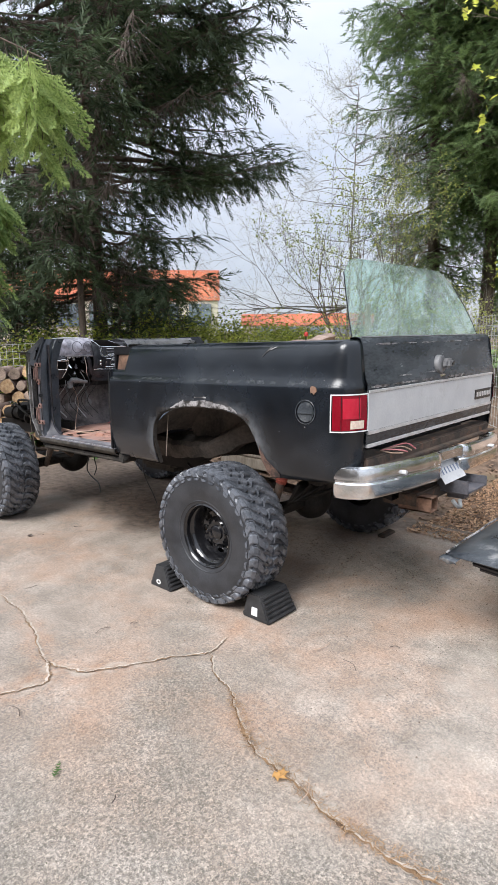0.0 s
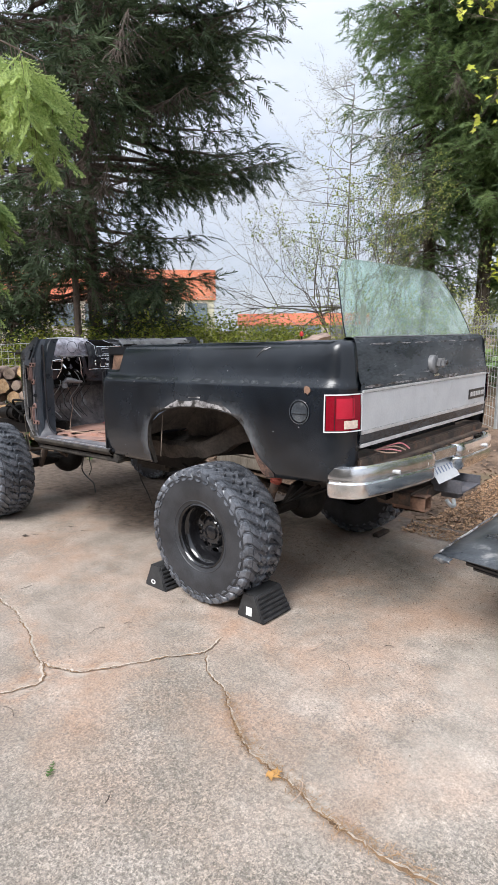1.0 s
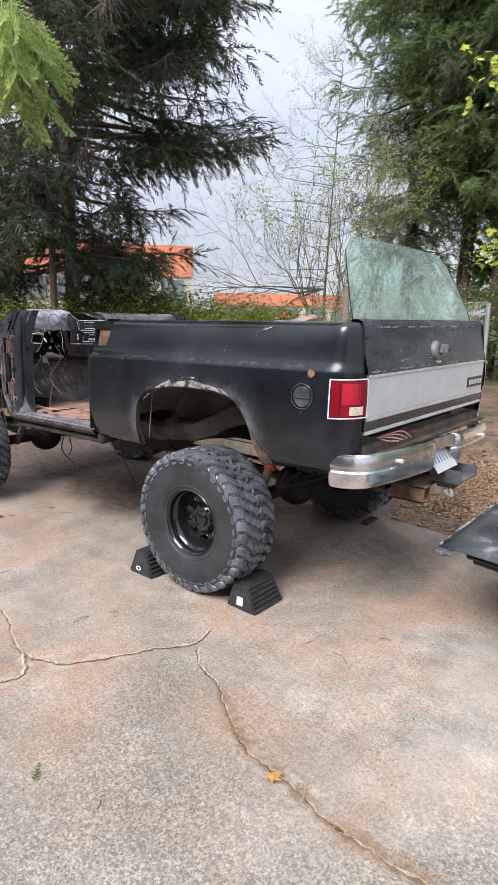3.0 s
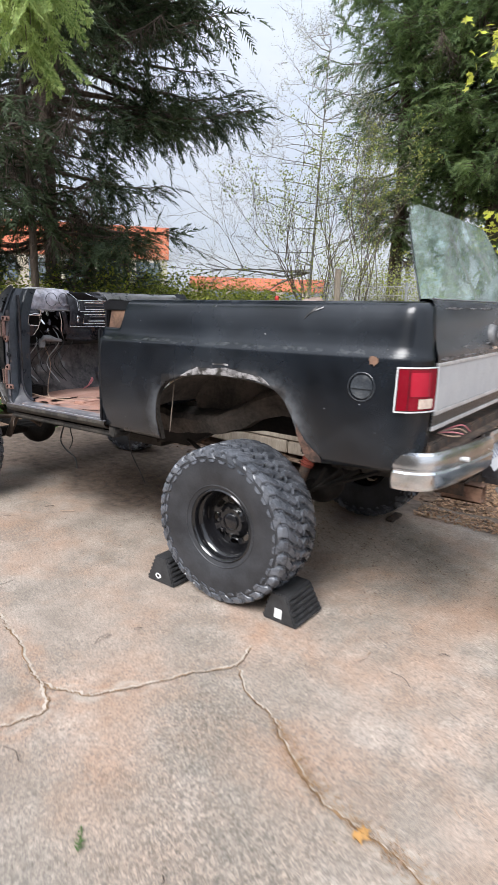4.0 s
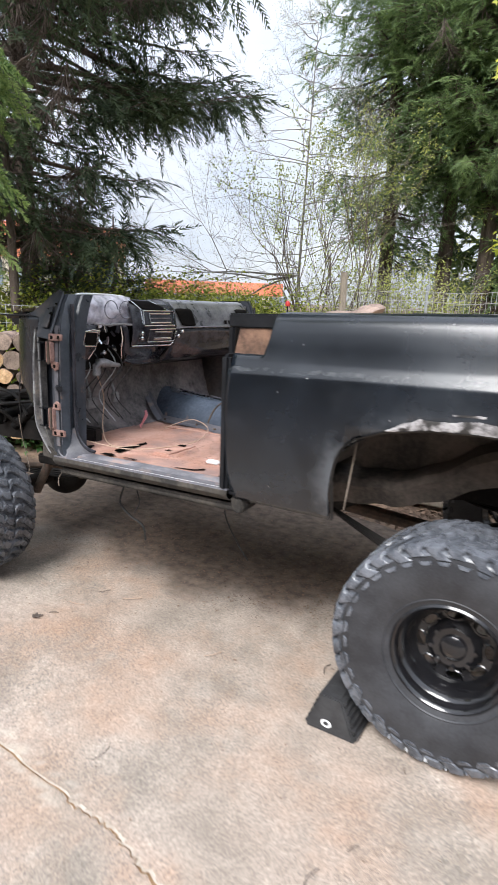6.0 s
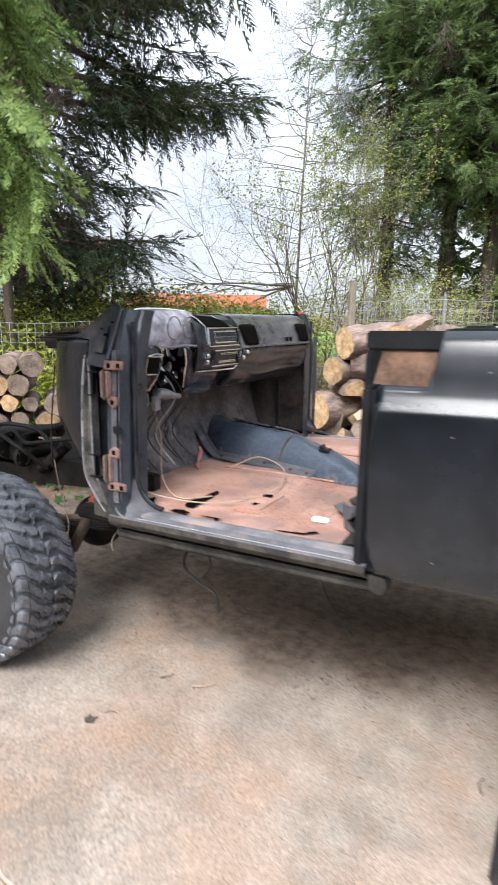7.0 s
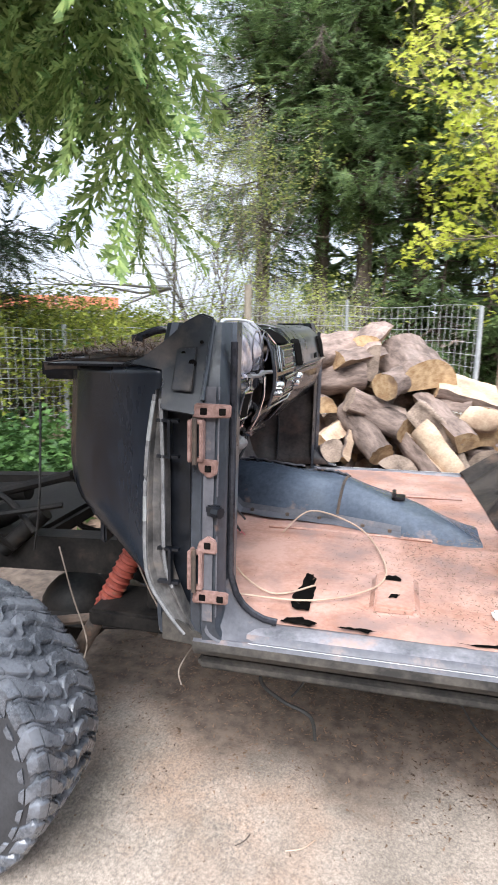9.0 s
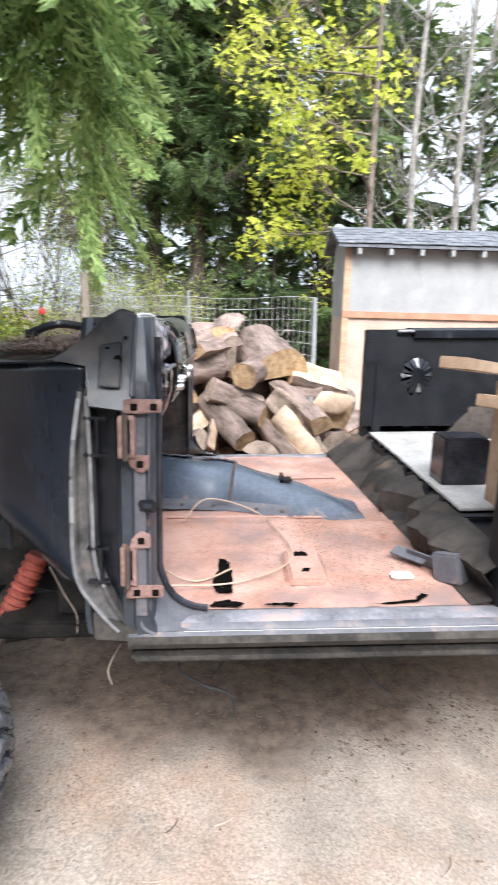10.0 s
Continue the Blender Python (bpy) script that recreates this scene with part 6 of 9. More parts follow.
for nm, y0, y1, z0, z1, n_ in (("dash_vent", -0.378, -0.118, 1.492, 1.572, 3), ("dash_radio", -0.344, -0.112, 1.402, 1.472, 2)):
    vent = dash_patch(nm, ((y0, z1), (y1, z1), (y1, z0), (y0, z0)), 0.014, M["plastic_black"], "glossy black air vent" if n_ == 3 else "glossy black radio face", bezel)
    dash_line("vent_frame", [(y0, z0), (y1, z0), (y1, z1), (y0, z1), (y0, z0)], 0.0028, M["chrome"], "thin bright frame", vent, 0.018)
    dash_line("vent_frame", [(y0 + 0.05, z0 + 0.014), (y1 - 0.03, z0 + 0.014), (y1 - 0.03, z1 - 0.014), (y0 + 0.05, z1 - 0.014), (y0 + 0.05, z0 + 0.014)], 0.0018, M["chrome"], "thin bright frame", vent, 0.019)
    for k in range(n_):
        z = z0 + (z1 - z0) * (k + 0.7) / (n_ + 0.4)
        dash_line("vent_slat", [(y0 + 0.055, z), (y1 - 0.035, z)], 0.0026, M["smoke_lens"] if k % 2 else M["chrome"], "thin shiny slat", vent, 0.018)
for y, z in ((-0.405, 1.452), (-0.055, 1.455), (-0.40, 1.425), (-0.085, 1.43)):
    bm = bmesh.new()
    tube(bm, [(dash_x(z) + 0.01, y, z), (dash_x(z) + 0.03, y, z), (dash_x(z) + 0.034, y, z)], [0.012, 0.011, 0.006], 10)
    part("radio_knob", bm, M["chrome"], bezel, "small bright knob", smooth=True)
# instrument panel of clear crinkled plastic
bm = bmesh.new()
rows = []
for y in np.linspace(-0.82, -0.40, 34).tolist():
    v = (y + 0.61) / 0.21
    row = []
    for t in np.linspace(0, 1, 18).tolist():
        z = 1.505 + 0.142 * t - 0.006 * v ** 4
        bulge = 0.03 * (1 - abs(v) ** 3) * math.sin(math.pi * min(1.0, 0.1 + 0.9 * t)) + 0.004 * math.sin(27 * y + 3 * t) * math.sin(9 * t + 1) + 0.0025 * math.sin(61 * y + 11 * t)
        row.append(Vector((-1.832 - 0.05 * max(0.0, t - 0.75) + bulge, y + 0.03 * (0.5 - t) * max(0.0, v) ** 2, z)))
    rows.append(row)
sheet(bm, rows)
cl = part("instrument_panel", bm, M["grey_plastic"], suv, "clear grey crinkled instrument panel", smooth=True)
bm = bmesh.new()
box(bm, -1.845, -1.818, -0.79, -0.715, 1.55, 1.625, 0.012)
part("gauge_window", bm, M["smoke_lens"], cl, "dark gauge window", smooth=True)
for y_, r_ in ((-0.60, 0.046), (-0.495, 0.044)):
    bm = bmesh.new()
    ring_ = [(-1.802, y_ + r_ * math.cos(a), 1.575 + r_ * math.sin(a)) for a in np.linspace(0, 2 * math.pi, 25).tolist()]
    tube(bm, ring_, 0.0025, 5)
    part("gauge_ring", bm, M["smoke_lens"], cl, "round gauge rim behind clear plastic", smooth=True)
bm = bmesh.new()
tube(bm, bend([(-1.82, -0.79, 1.5), (-1.818, -0.815, 1.53), (-1.822, -0.815, 1.615), (-1.85, -0.78, 1.648), (-1.85, -0.6, 1.652), (-1.85, -0.46, 1.645)], 5), 0.0045, 6)
part("panel_edge", bm, M["white_label"], cl, "pale edge of the instrument panel", smooth=True)
CLIP = random.Random(6)
for k in range(13):
    y = -0.80 + 0.033 * k
    h = CLIP.uniform(0.012, 0.045)
    bm = bmesh.new()
    mtx = Matrix.Translation((-1.815 + CLIP.uniform(-0.02, 0.01), y, 1.507 - h * 0.6)) @ Matrix.Rotation(CLIP.uniform(-0.5, 0.5), 4, "X")
    box(bm, -0.006, 0.008, -CLIP.uniform(0.006, 0.018), 0.01, -h * 0.6, h * 0.5, 0.003, mtx)
    part("light_clip", bm, (M["chrome"], M["smoke_lens"], M["chrome"], M["plastic_black"], M["grey_plastic"])[k % 5], cl, "small metal or plastic clip")
# black shells to both sides of the torn wiring hole
for side_, cols in ((0, ((-0.825, 1.31), (-0.79, 1.30), (-0.745, 1.30), (-0.72, 1.33), (-0.70, 1.38))), (1, ((-0.53, 1.36), (-0.49, 1.315), (-0.44, 1.29), (-0.36, 1.275), (-0.26, 1.27), (-0.12, 1.268)))):
    bm = bmesh.new()
    rows = []
    for k, (y, zb) in enumerate(cols):
        top = 1.5 if side_ == 0 or k < 2 else 1.385
        col = []
        for w in np.linspace(0, 1, 8).tolist():
            z = top + (zb - top) * w
            col.append(Vector((dash_x(z) - 0.014 + 0.012 * math.sin(3 * k + 4 * w) * w, y + (0.05 * w if side_ == 1 and k < 2 else 0.0), z)))
        rows.append(col)
    sheet(bm, rows)
    shell = part("column_shroud", bm, M["plastic_black"], dash, "cracked glossy black shell under the panel", smooth=True)
    shell.modifiers.new("thickness", "SOLIDIFY").thickness = 0.003
# dark sheet put in as the shade inside the wiring hole
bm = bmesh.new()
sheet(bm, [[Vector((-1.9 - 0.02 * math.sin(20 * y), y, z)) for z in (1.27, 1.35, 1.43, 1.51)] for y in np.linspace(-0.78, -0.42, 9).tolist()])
part("wiring_recess", bm, M["void"], dash, "near-black sheet standing in for the shade behind the torn dash")
for pts in ([(-0.705, 1.5), (-0.70, 1.44), (-0.715, 1.38), (-0.735, 1.33)], [(-0.545, 1.49), (-0.53, 1.43), (-0.52, 1.37), (-0.485, 1.32)], [(-0.79, 1.47), (-0.75, 1.478), (-0.7, 1.47)]):
    dash_line("torn_edge", pts, 0.0035, M["chrome"], "bright broken plastic edge", dash, 0.002)
dash_line("switch_frame", [(-0.80, 1.40), (-0.715, 1.395), (-0.715, 1.465), (-0.80, 1.47), (-0.80, 1.40)], 0.0035, M["chrome"], "bright frame of an empty switch hole", dash, 0.004)
dash_patch("switch_slot", ((-0.795, 1.465), (-0.72, 1.46), (-0.72, 1.40), (-0.795, 1.405)), 0.001, M["void"], "empty dark switch hole")
dash_line("clip_strip", [(-0.73, 1.508), (-0.64, 1.5), (-0.55, 1.503), (-0.46, 1.498)], 0.006, M["rim_worn"], "bent metal strip under the gauges", dash, 0.004)
# made-up glossy bits scattered in the torn dash to give it glints
GLINT = random.Random(15)
for k in range(16):
    y = GLINT.uniform(-0.74, -0.48)
    z = GLINT.uniform(1.34, 1.5)
    s_ = GLINT.uniform(0.008, 0.022)
    bm = bmesh.new()
    mtx = Matrix.Translation((-1.82 - GLINT.uniform(0.0, 0.06), y, z)) @ Matrix.Rotation(GLINT.uniform(-1.5, 1.5), 4, "X") @ Matrix.Rotation(GLINT.uniform(-0.5, 0.5), 4, "Z")
    box(bm, -0.005, 0.005, -s_, s_, -0.006, 0.006, 0.003, mtx)
    box(bm, 0.003, 0.009, -s_ * 0.5, s_ * 0.3, -0.011, 0.004, 0.002, mtx)
    part("dash_bracket", bm, (M["plastic_black"], M["smoke_lens"], M["plastic_black"], M["chrome"])[k % 4], dash, "small glossy bit added to the stripped dash for a glint")
# black side wall of the footwell, flared into the floor
bm = bmesh.new()
rows = []
for z in np.linspace(0.9, 1.52, 16).tolist():
    flare = 0.10 * max(0.0, 1 - (z - 0.9) / 0.12) ** 2
    rows.append([Vector((x + flare * u, y + 0.01 * math.sin(11 * z + 5 * u), z)) for x, y, u in ((-2.19, 0.74, 0.2), (-2.08, 0.80, 0.4), (-1.98, 0.83, 0.6), (-1.9, 0.845, 0.8), (-1.83, 0.862, 1.0))])
sheet(bm, rows)
kick = part("kick_panel", bm, M["footwell"], suv, "black side wall of the footwell", smooth=True)
kick.modifiers.new("thickness", "SOLIDIFY").thickness = 0.004
# end of the steering column with its bright cast bracket
bm = bmesh.new()
tube(bm, [(-2.15, -0.6, 1.26), (-1.93, -0.6, 1.29), (-1.86, -0.6, 1.30)], [0.03, 0.03, 0.026], 12)
tube(bm, [(-1.86, -0.665, 1.275), (-1.85, -0.64, 1.305), (-1.85, -0.6, 1.30), (-1.85, -0.54, 1.288), (-1.86, -0.49, 1.28)], [0.01, 0.02, 0.024, 0.013, 0.012], 9)
box(bm, -1.87, -1.85, -0.68, -0.63, 1.235, 1.30, 0.006, Matrix.Identity(4))
part("steering_column", bm, M["rim_worn"], suv, "bare steering column with a cast bracket", smooth=True)
for y, w, z in ((-0.6, 0.045, 1.075), (-0.42, 0.028, 1.09), (-0.70, 0.04, 1.06)):
    bm = bmesh.new()
    tube(bm, bend([(-2.08, y + 0.02, 1.31), (-2.0, y, 1.2), (-1.96, y, z + 0.02)], 4), 0.009, 7)
    box(bm, -1.975, -1.945, y - w, y + w, z - 0.028, z + 0.028, 0.008, Matrix.Identity(4))
    part("pedal", bm, M["rim_worn"], suv, "worn grey foot pedal", smooth=True)
bm = bmesh.new()
for y in (-0.66, -0.47):
    prism(bm, [(-2.1, 1.24), (-1.94, 1.25), (-1.92, 1.31), (-1.98, 1.34), (-2.1, 1.36)], y - 0.004, y + 0.004, "y", 0.002)
box(bm, -2.02, -1.93, -0.66, -0.47, 1.27, 1.278, 0.002)
part("pedal_bracket", bm, M["rim_worn"], suv, "pressed steel pedal bracket", smooth=True)


def cable(pts, r, mat, label, name="cable", parent=None):
    bm_ = bmesh.new()
    tube(bm_, bend(pts, 7), r, 6)
    return part(name, bm_, mat, parent or suv, label, smooth=True)


cable([(-1.95, -0.6, 1.3), (-1.92, -0.55, 1.12), (-1.86, -0.62, 0.95), (-1.72, -0.7, FLOOR + 0.012), (-1.6, -0.62, FLOOR + 0.012)], 0.003, M["cable_tan"], "tan loose cable")
cable([(-1.85, -0.78, FLOOR + 0.04), (-1.6, -0.72, FLOOR + 0.012), (-1.42, -0.6, FLOOR + 0.024), (-1.42, -0.35, FLOOR + 0.012), (-1.52, -0.12, FLOOR + 0.03), (-1.7, -0.04, FLOOR + 0.05), (-1.78, -0.2, FLOOR + 0.012)], 0.003, M["cable_tan"], "long tan cable looped over the floor")
for k in range(4):
    cable([(-2.03, -0.07 - 0.004 * k, 0.955), (-2.005, -0.09 - 0.006 * k, 0.93 + 0.004 * k), (-1.99, -0.14 - 0.012 * (k % 2), FLOOR + 0.022), (-1.97 + 0.02 * k, -0.2 - 0.02 * k, FLOOR + 0.012)], 0.0034, M["cable_pink"], "faded red cable bundle")
for k in range(8):
    y = -0.76 + 0.05 * k + 0.02 * math.sin(5 * k)
    cable([(-1.95, y, 1.42), (-1.90 + 0.02 * (k % 3), y + 0.05, 1.28), (-1.93, y - 0.03, 1.12), (-1.88, y + 0.04, 0.97 + 0.02 * (k % 2))], 0.0035, (M["cable_black"], M["galv"], M["cable_black"], M["cable_black"], M["galv"], M["cable_black"], M["cable_black"])[k % 7], "hanging loose wire")
# slot torn in the tunnel, raised seat plate, seams and crumbs on the floor
for xa, xb, wid in ((-2.03, -1.77, 0.09), (-1.73, -1.58, 0.05)):
    bm = bmesh.new()
    rows = []
    for t in np.linspace(0, 1, 14).tolist():
        x = xa + (xb - xa) * t
        w = wid * math.sin(math.pi * min(1.0, 0.06 + 0.94 * t)) ** 0.6 * (0.8 + 0.3 * math.sin(23 * t))
        rows.append([tunnel_point(x, 0.12 + k * w / 0.19, 0.0075) for k in (0.0, 0.5, 1.0, 1.5)])
    sheet(bm, rows)
    part("tunnel_slot", bm, M["void"], tun, "long torn slot in the tunnel")
    bm = bmesh.new()
    tube(bm, [row[0] + Vector((0, -0.004, 0.003 + 0.003 * math.sin(2.2 * k))) for k, row in enumerate(rows)], 0.005, 5)
    part("torn_edge", bm, M["sill_worn"], tun, "bent bright edge of the torn slot", smooth=True)
bm = bmesh.new()
tube(bm, [tunnel_point(-1.585 + 0.02 * a, a, 0.003) for a in np.linspace(-1, 0.9, 15).tolist()], 0.006, 6)
part("tunnel_seam", bm, M["rust_dark"], tun, "welded seam across the tunnel", smooth=True)
gap([(-1.39, -0.672), (-1.365, -0.67), (-1.362, -0.65), (-1.388, -0.648)], FLOOR + 0.024)
gap([(-1.405, -0.555), (-1.36, -0.56), (-1.355, -0.53), (-1.38, -0.52), (-1.405, -0.53)], FLOOR + 0.024)
for x0, y0, x1, y1 in ((-1.85, -0.12, -1.25, -0.14), (-1.7, 0.4, -1.1, 0.42)):
    bm = bmesh.new()
    tube(bm, [(x0, y0, FLOOR + 0.003), ((x0 + x1) / 2, (y0 + y1) / 2, FLOOR + 0.005), (x1, y1, FLOOR + 0.003)], 0.006, 5)
    part("floor_seam", bm, M["rust_floor"], suv, "pressed rib in the floor", smooth=True)

bm = bmesh.new()
box(bm, -1.435, -1.318, -0.722, -0.49, FLOOR - 0.004, FLOOR + 0.021, 0.007)
for v in bm.verts:
    if v.co.z > FLOOR + 0.01:
        v.co.x += 0.1 * (-1.376 - v.co.x)
part("seat_mount", bm, M["rust_floor"], suv, "raised rusty seat mounting plate", smooth=True)
# flange, bolts and bracket along the tunnel
bm = bmesh.new()
rows = []
for x in np.linspace(-2.2, -1.36, 30).tolist():
    p = tunnel_point(x, -1)
    wav = 0.005 * math.sin(31 * x) + 0.003 * math.sin(77 * x)
    up = max(0.0, (-2.0 - x) * 0.9)
    rows.append([Vector((x, p.y - 0.05 + wav, FLOOR + 0.008 + up)), Vector((x, p.y - 0.03 + wav, FLOOR + 0.014 + up)), Vector((x, p.y - 0.008, FLOOR + 0.016 + up)), Vector((x, p.y + 0.008, FLOOR + 0.034 + up))])
sheet(bm, rows)
part("tunnel_flange", bm, M["sill_worn"], suv, "pale worn flange along the tunnel", smooth=True)
for x in (-1.95, -1.8, -1.67, -1.5, -1.4):
    p = tunnel_point(x, -1)
    bm = bmesh.new()
    tube(bm, [(x, p.y - 0.022, FLOOR + 0.01), (x, p.y - 0.022, FLOOR + 0.024)], 0.008, 6)
    part("bolt", bm, M["rust_dark"], suv, "small rusty bolt")
bm = bmesh.new()
box(bm, -1.40, -1.385, 0.03, 0.08, FLOOR + 0.03, FLOOR + 0.125, 0.002)
box(bm, -1.40, -1.35, 0.03, 0.08, FLOOR + 0.095, FLOOR + 0.107, 0.002)
part("tunnel_bracket", bm, M["inner_black"], suv, "small black bracket on the tunnel")

# step up to the bed, bed floor and what lies on it
bm = bmesh.new()
rows = []
for y in np.linspace(-0.86, 0.86, 110):
    rib = 0.055 * math.sin(15 * y + 1.6 * math.sin(6 * y)) ** 3 + 0.016 * math.sin(33 * y + 1) + 0.006 * math.sin(71 * y)
    skew = 0.03 * y
    rows.append([Vector((x + (rib if 0 < i < 4 else 0) - 0.02 + (skew if i > 1 else 0.015 - 0.062 * y), y, z)) for i, (x, z) in enumerate(((-1.0, FLOOR + 0.003), (-0.955, FLOOR + 0.02), (-0.92, FLOOR + 0.09), (-0.865, FLOOR + 0.128), (-0.82, FLOOR + 0.14)))])
sheet(bm, rows)
part("bed_step", bm, M["step_dirt"], suv, "dark dirty ribbed step between cab and bed", smooth=True)
bm = bmesh.new()
box(bm, -0.87, 1.0, -0.56, 0.56, 0.985, 1.004)
box(bm, -0.87, -0.46, -0.8, -0.56, 0.985, 1.004)
box(bm, -0.87, -0.46, 0.56, 0.8, 0.985, 1.004)
bedfloor = part("bed_floor", bm, M["inner_black"], suv, "ribbed dark bed floor")
for y in np.linspace(-0.55, 0.5, 13):
    bm = bmesh.new()
    box(bm, -0.87, 1.0, y, y + 0.045, 1.0, 1.02, 0.005)
    part("rib", bm, M["inner_black"], bedfloor)
# right inner side panel with a torn hole
bm = bmesh.new()
cx, cz, N = -0.62, 1.335, 36
rgp = random.Random(3)
hole = [(cx + 0.085 * (0.75 + 0.4 * rgp.random()) * math.cos(a), cz + 0.1 * (0.75 + 0.4 * rgp.random()) * math.sin(a)) for a in (2 * math.pi * k / N for k in range(N))]


def rim_point(a):
    dx, dz = math.cos(a), math.sin(a)
    t = min(((-0.90 if dx < 0 else 0.95) - cx) / dx if abs(dx) > 1e-6 else 9, ((1.06 if dz < 0 else 1.53) - cz) / dz if abs(dz) > 1e-6 else 9)
    return cx + t * dx, cz + t * dz


angs = sorted([2 * math.pi * k / N for k in range(N)])
inner = [bm.verts.new((x, 0.80, z)) for x, z in hole]
outer = [bm.verts.new((rim_point(a)[0], 0.80, rim_point(a)[1])) for a in angs]
for qx, qz in ((-0.90, 1.06), (-0.90, 1.53), (0.95, 1.06), (0.95, 1.53)):
    min(outer, key=lambda v: (v.co.x - qx) ** 2 + (v.co.z - qz) ** 2).co = (qx, 0.80, qz)
for k in range(N):
    bm.faces.new((inner[k], inner[(k + 1) % N], outer[(k + 1) % N], outer[k]))
panel = part("inner_side_panel", bm, M["panel_black"], suv, "black inner side panel with a torn round hole")
panel.modifiers.new("thickness", "SOLIDIFY").thickness = 0.01
for k in range(16):
    a = 2 * math.pi * k / 16 + 0.2 * rgp.random()
    bm = bmesh.new()
    p0 = Vector((cx + 0.085 * math.cos(a), 0.795, cz + 0.095 * math.sin(a)))
    p1 = Vector((cx + 0.03 * math.cos(a), 0.775 - 0.03 * rgp.random(), cz + 0.035 * math.sin(a)))
    side = Vector((-math.sin(a), 0, math.cos(a))) * 0.014
    bm.faces.new([bm.verts.new(p) for p in (p0 + side, p0 - side, p1)])
    part("torn_shard", bm, M["primer"] if k % 4 == 0 else M["plastic_black"], panel, "bent torn shard")
bm = bmesh.new()
tube(bm, [(-0.74, 0.79, 1.562), (0.9, 0.79, 1.562)], 0.012, 8)
part("top_bar", bm, M["plastic_black"], suv, "black bar on the far rail", smooth=True)

bm = bmesh.new()
box(bm, -0.862, 0.3, -0.5, 0.77, 1.0225, 1.034, 0.003)
for v in bm.verts:
    v.co.z += SLOPE * v.co.x
single("white_board", bm, M["white_board"], "dusty white board lying on the bed floor", "board")
bm = bmesh.new()
box(bm, -0.83, -0.66, -0.24, -0.1, 1.0, 1.19, 0.008)
single("black_box", bm, M["plastic_black"], "small glossy black box on the bed floor", "box", smooth=True)
for a, b, r in (((-0.90, -0.42, 1.475), (-0.60, -0.1, 1.43), 0.022), ((-0.80, -0.48, 1.36), (-0.55, -0.35, 1.33), 0.02)):
    bm = bmesh.new()
    d = (Vector(b) - Vector(a))
    mtx = Matrix.Translation(a) @ d.to_track_quat("X", "Z").to_matrix().to_4x4()
    box(bm, 0, d.length, -0.045, 0.045, -0.02, 0.02, 0.003, mtx)
    single("lumber_piece", bm, M["lumber"], "short sawn board propped in the bed", "lumber", "lumber in the bed")
bm = bmesh.new()
box(bm, -0.74, -0.68, -0.5, -0.4, 1.0, 1.42, 0.004)
single("lumber_piece", bm, M["lumber"], "short upright sawn stud standing in the bed", "lumber", "lumber in the bed")
bm = bmesh.new()
mtx = Matrix.Translation((-0.94, -0.69, FLOOR + 0.018)) @ Matrix.Rotation(radians(38), 4, "Z") @ Matrix.Rotation(radians(-14), 4, "X")
vs = box(bm, -0.05, 0.05, -0.045, 0.045, -0.045, 0.045, 0.0, mtx)
for v in vs[4:6]:
    v.co += Vector((0.02, 0.0, 0.012))
bmesh.ops.bevel(bm, geom=bm.edges[:], offset=0.006, segments=2, affect="EDGES")
mtx = Matrix.Translation((-1.04, -0.58, FLOOR + 0.005)) @ Matrix.Rotation(radians(-50), 4, "Z") @ Matrix.Rotation(radians(20), 4, "X")
box(bm, -0.06, 0.06, -0.022, 0.022, -0.003, 0.003, 0.001, mtx)
box(bm, -0.01, 0.1, 0.0, 0.006, -0.03, 0.02, 0.001, mtx)
single("seat_bracket", bm, M["sill_worn"], "bent grey steel bracket on the floor", "bracket")
bm = bmesh.new()
box(bm, -1.125, -1.06, -0.7, -0.665, FLOOR - 0.028, FLOOR - 0.01, 0.006)
single("seat_belt_buckle", bm, M["white_label"], "white seat belt buckle lying on the floor", "buckle")


# ---------------------------------------------------------------- wheels
def revolve(bm, prof, n, axis_y=True, mat=0, close=False):
    """Profile of (radius, y) turned round the y axis."""
    rings = []
    for k in range(n):
        a = 2 * math.pi * k / n
        rings.append([bm.verts.new((r * math.cos(a), y, r * math.sin(a))) for r, y in prof])
    for k in range(n):
        a, b = rings[k], rings[(k + 1) % n]
        for i in range(len(prof) - 1 + int(close)):
            j = (i + 1) % len(prof)
            bm.faces.new((a[i], b[i], b[j], a[j])).material_index = mat


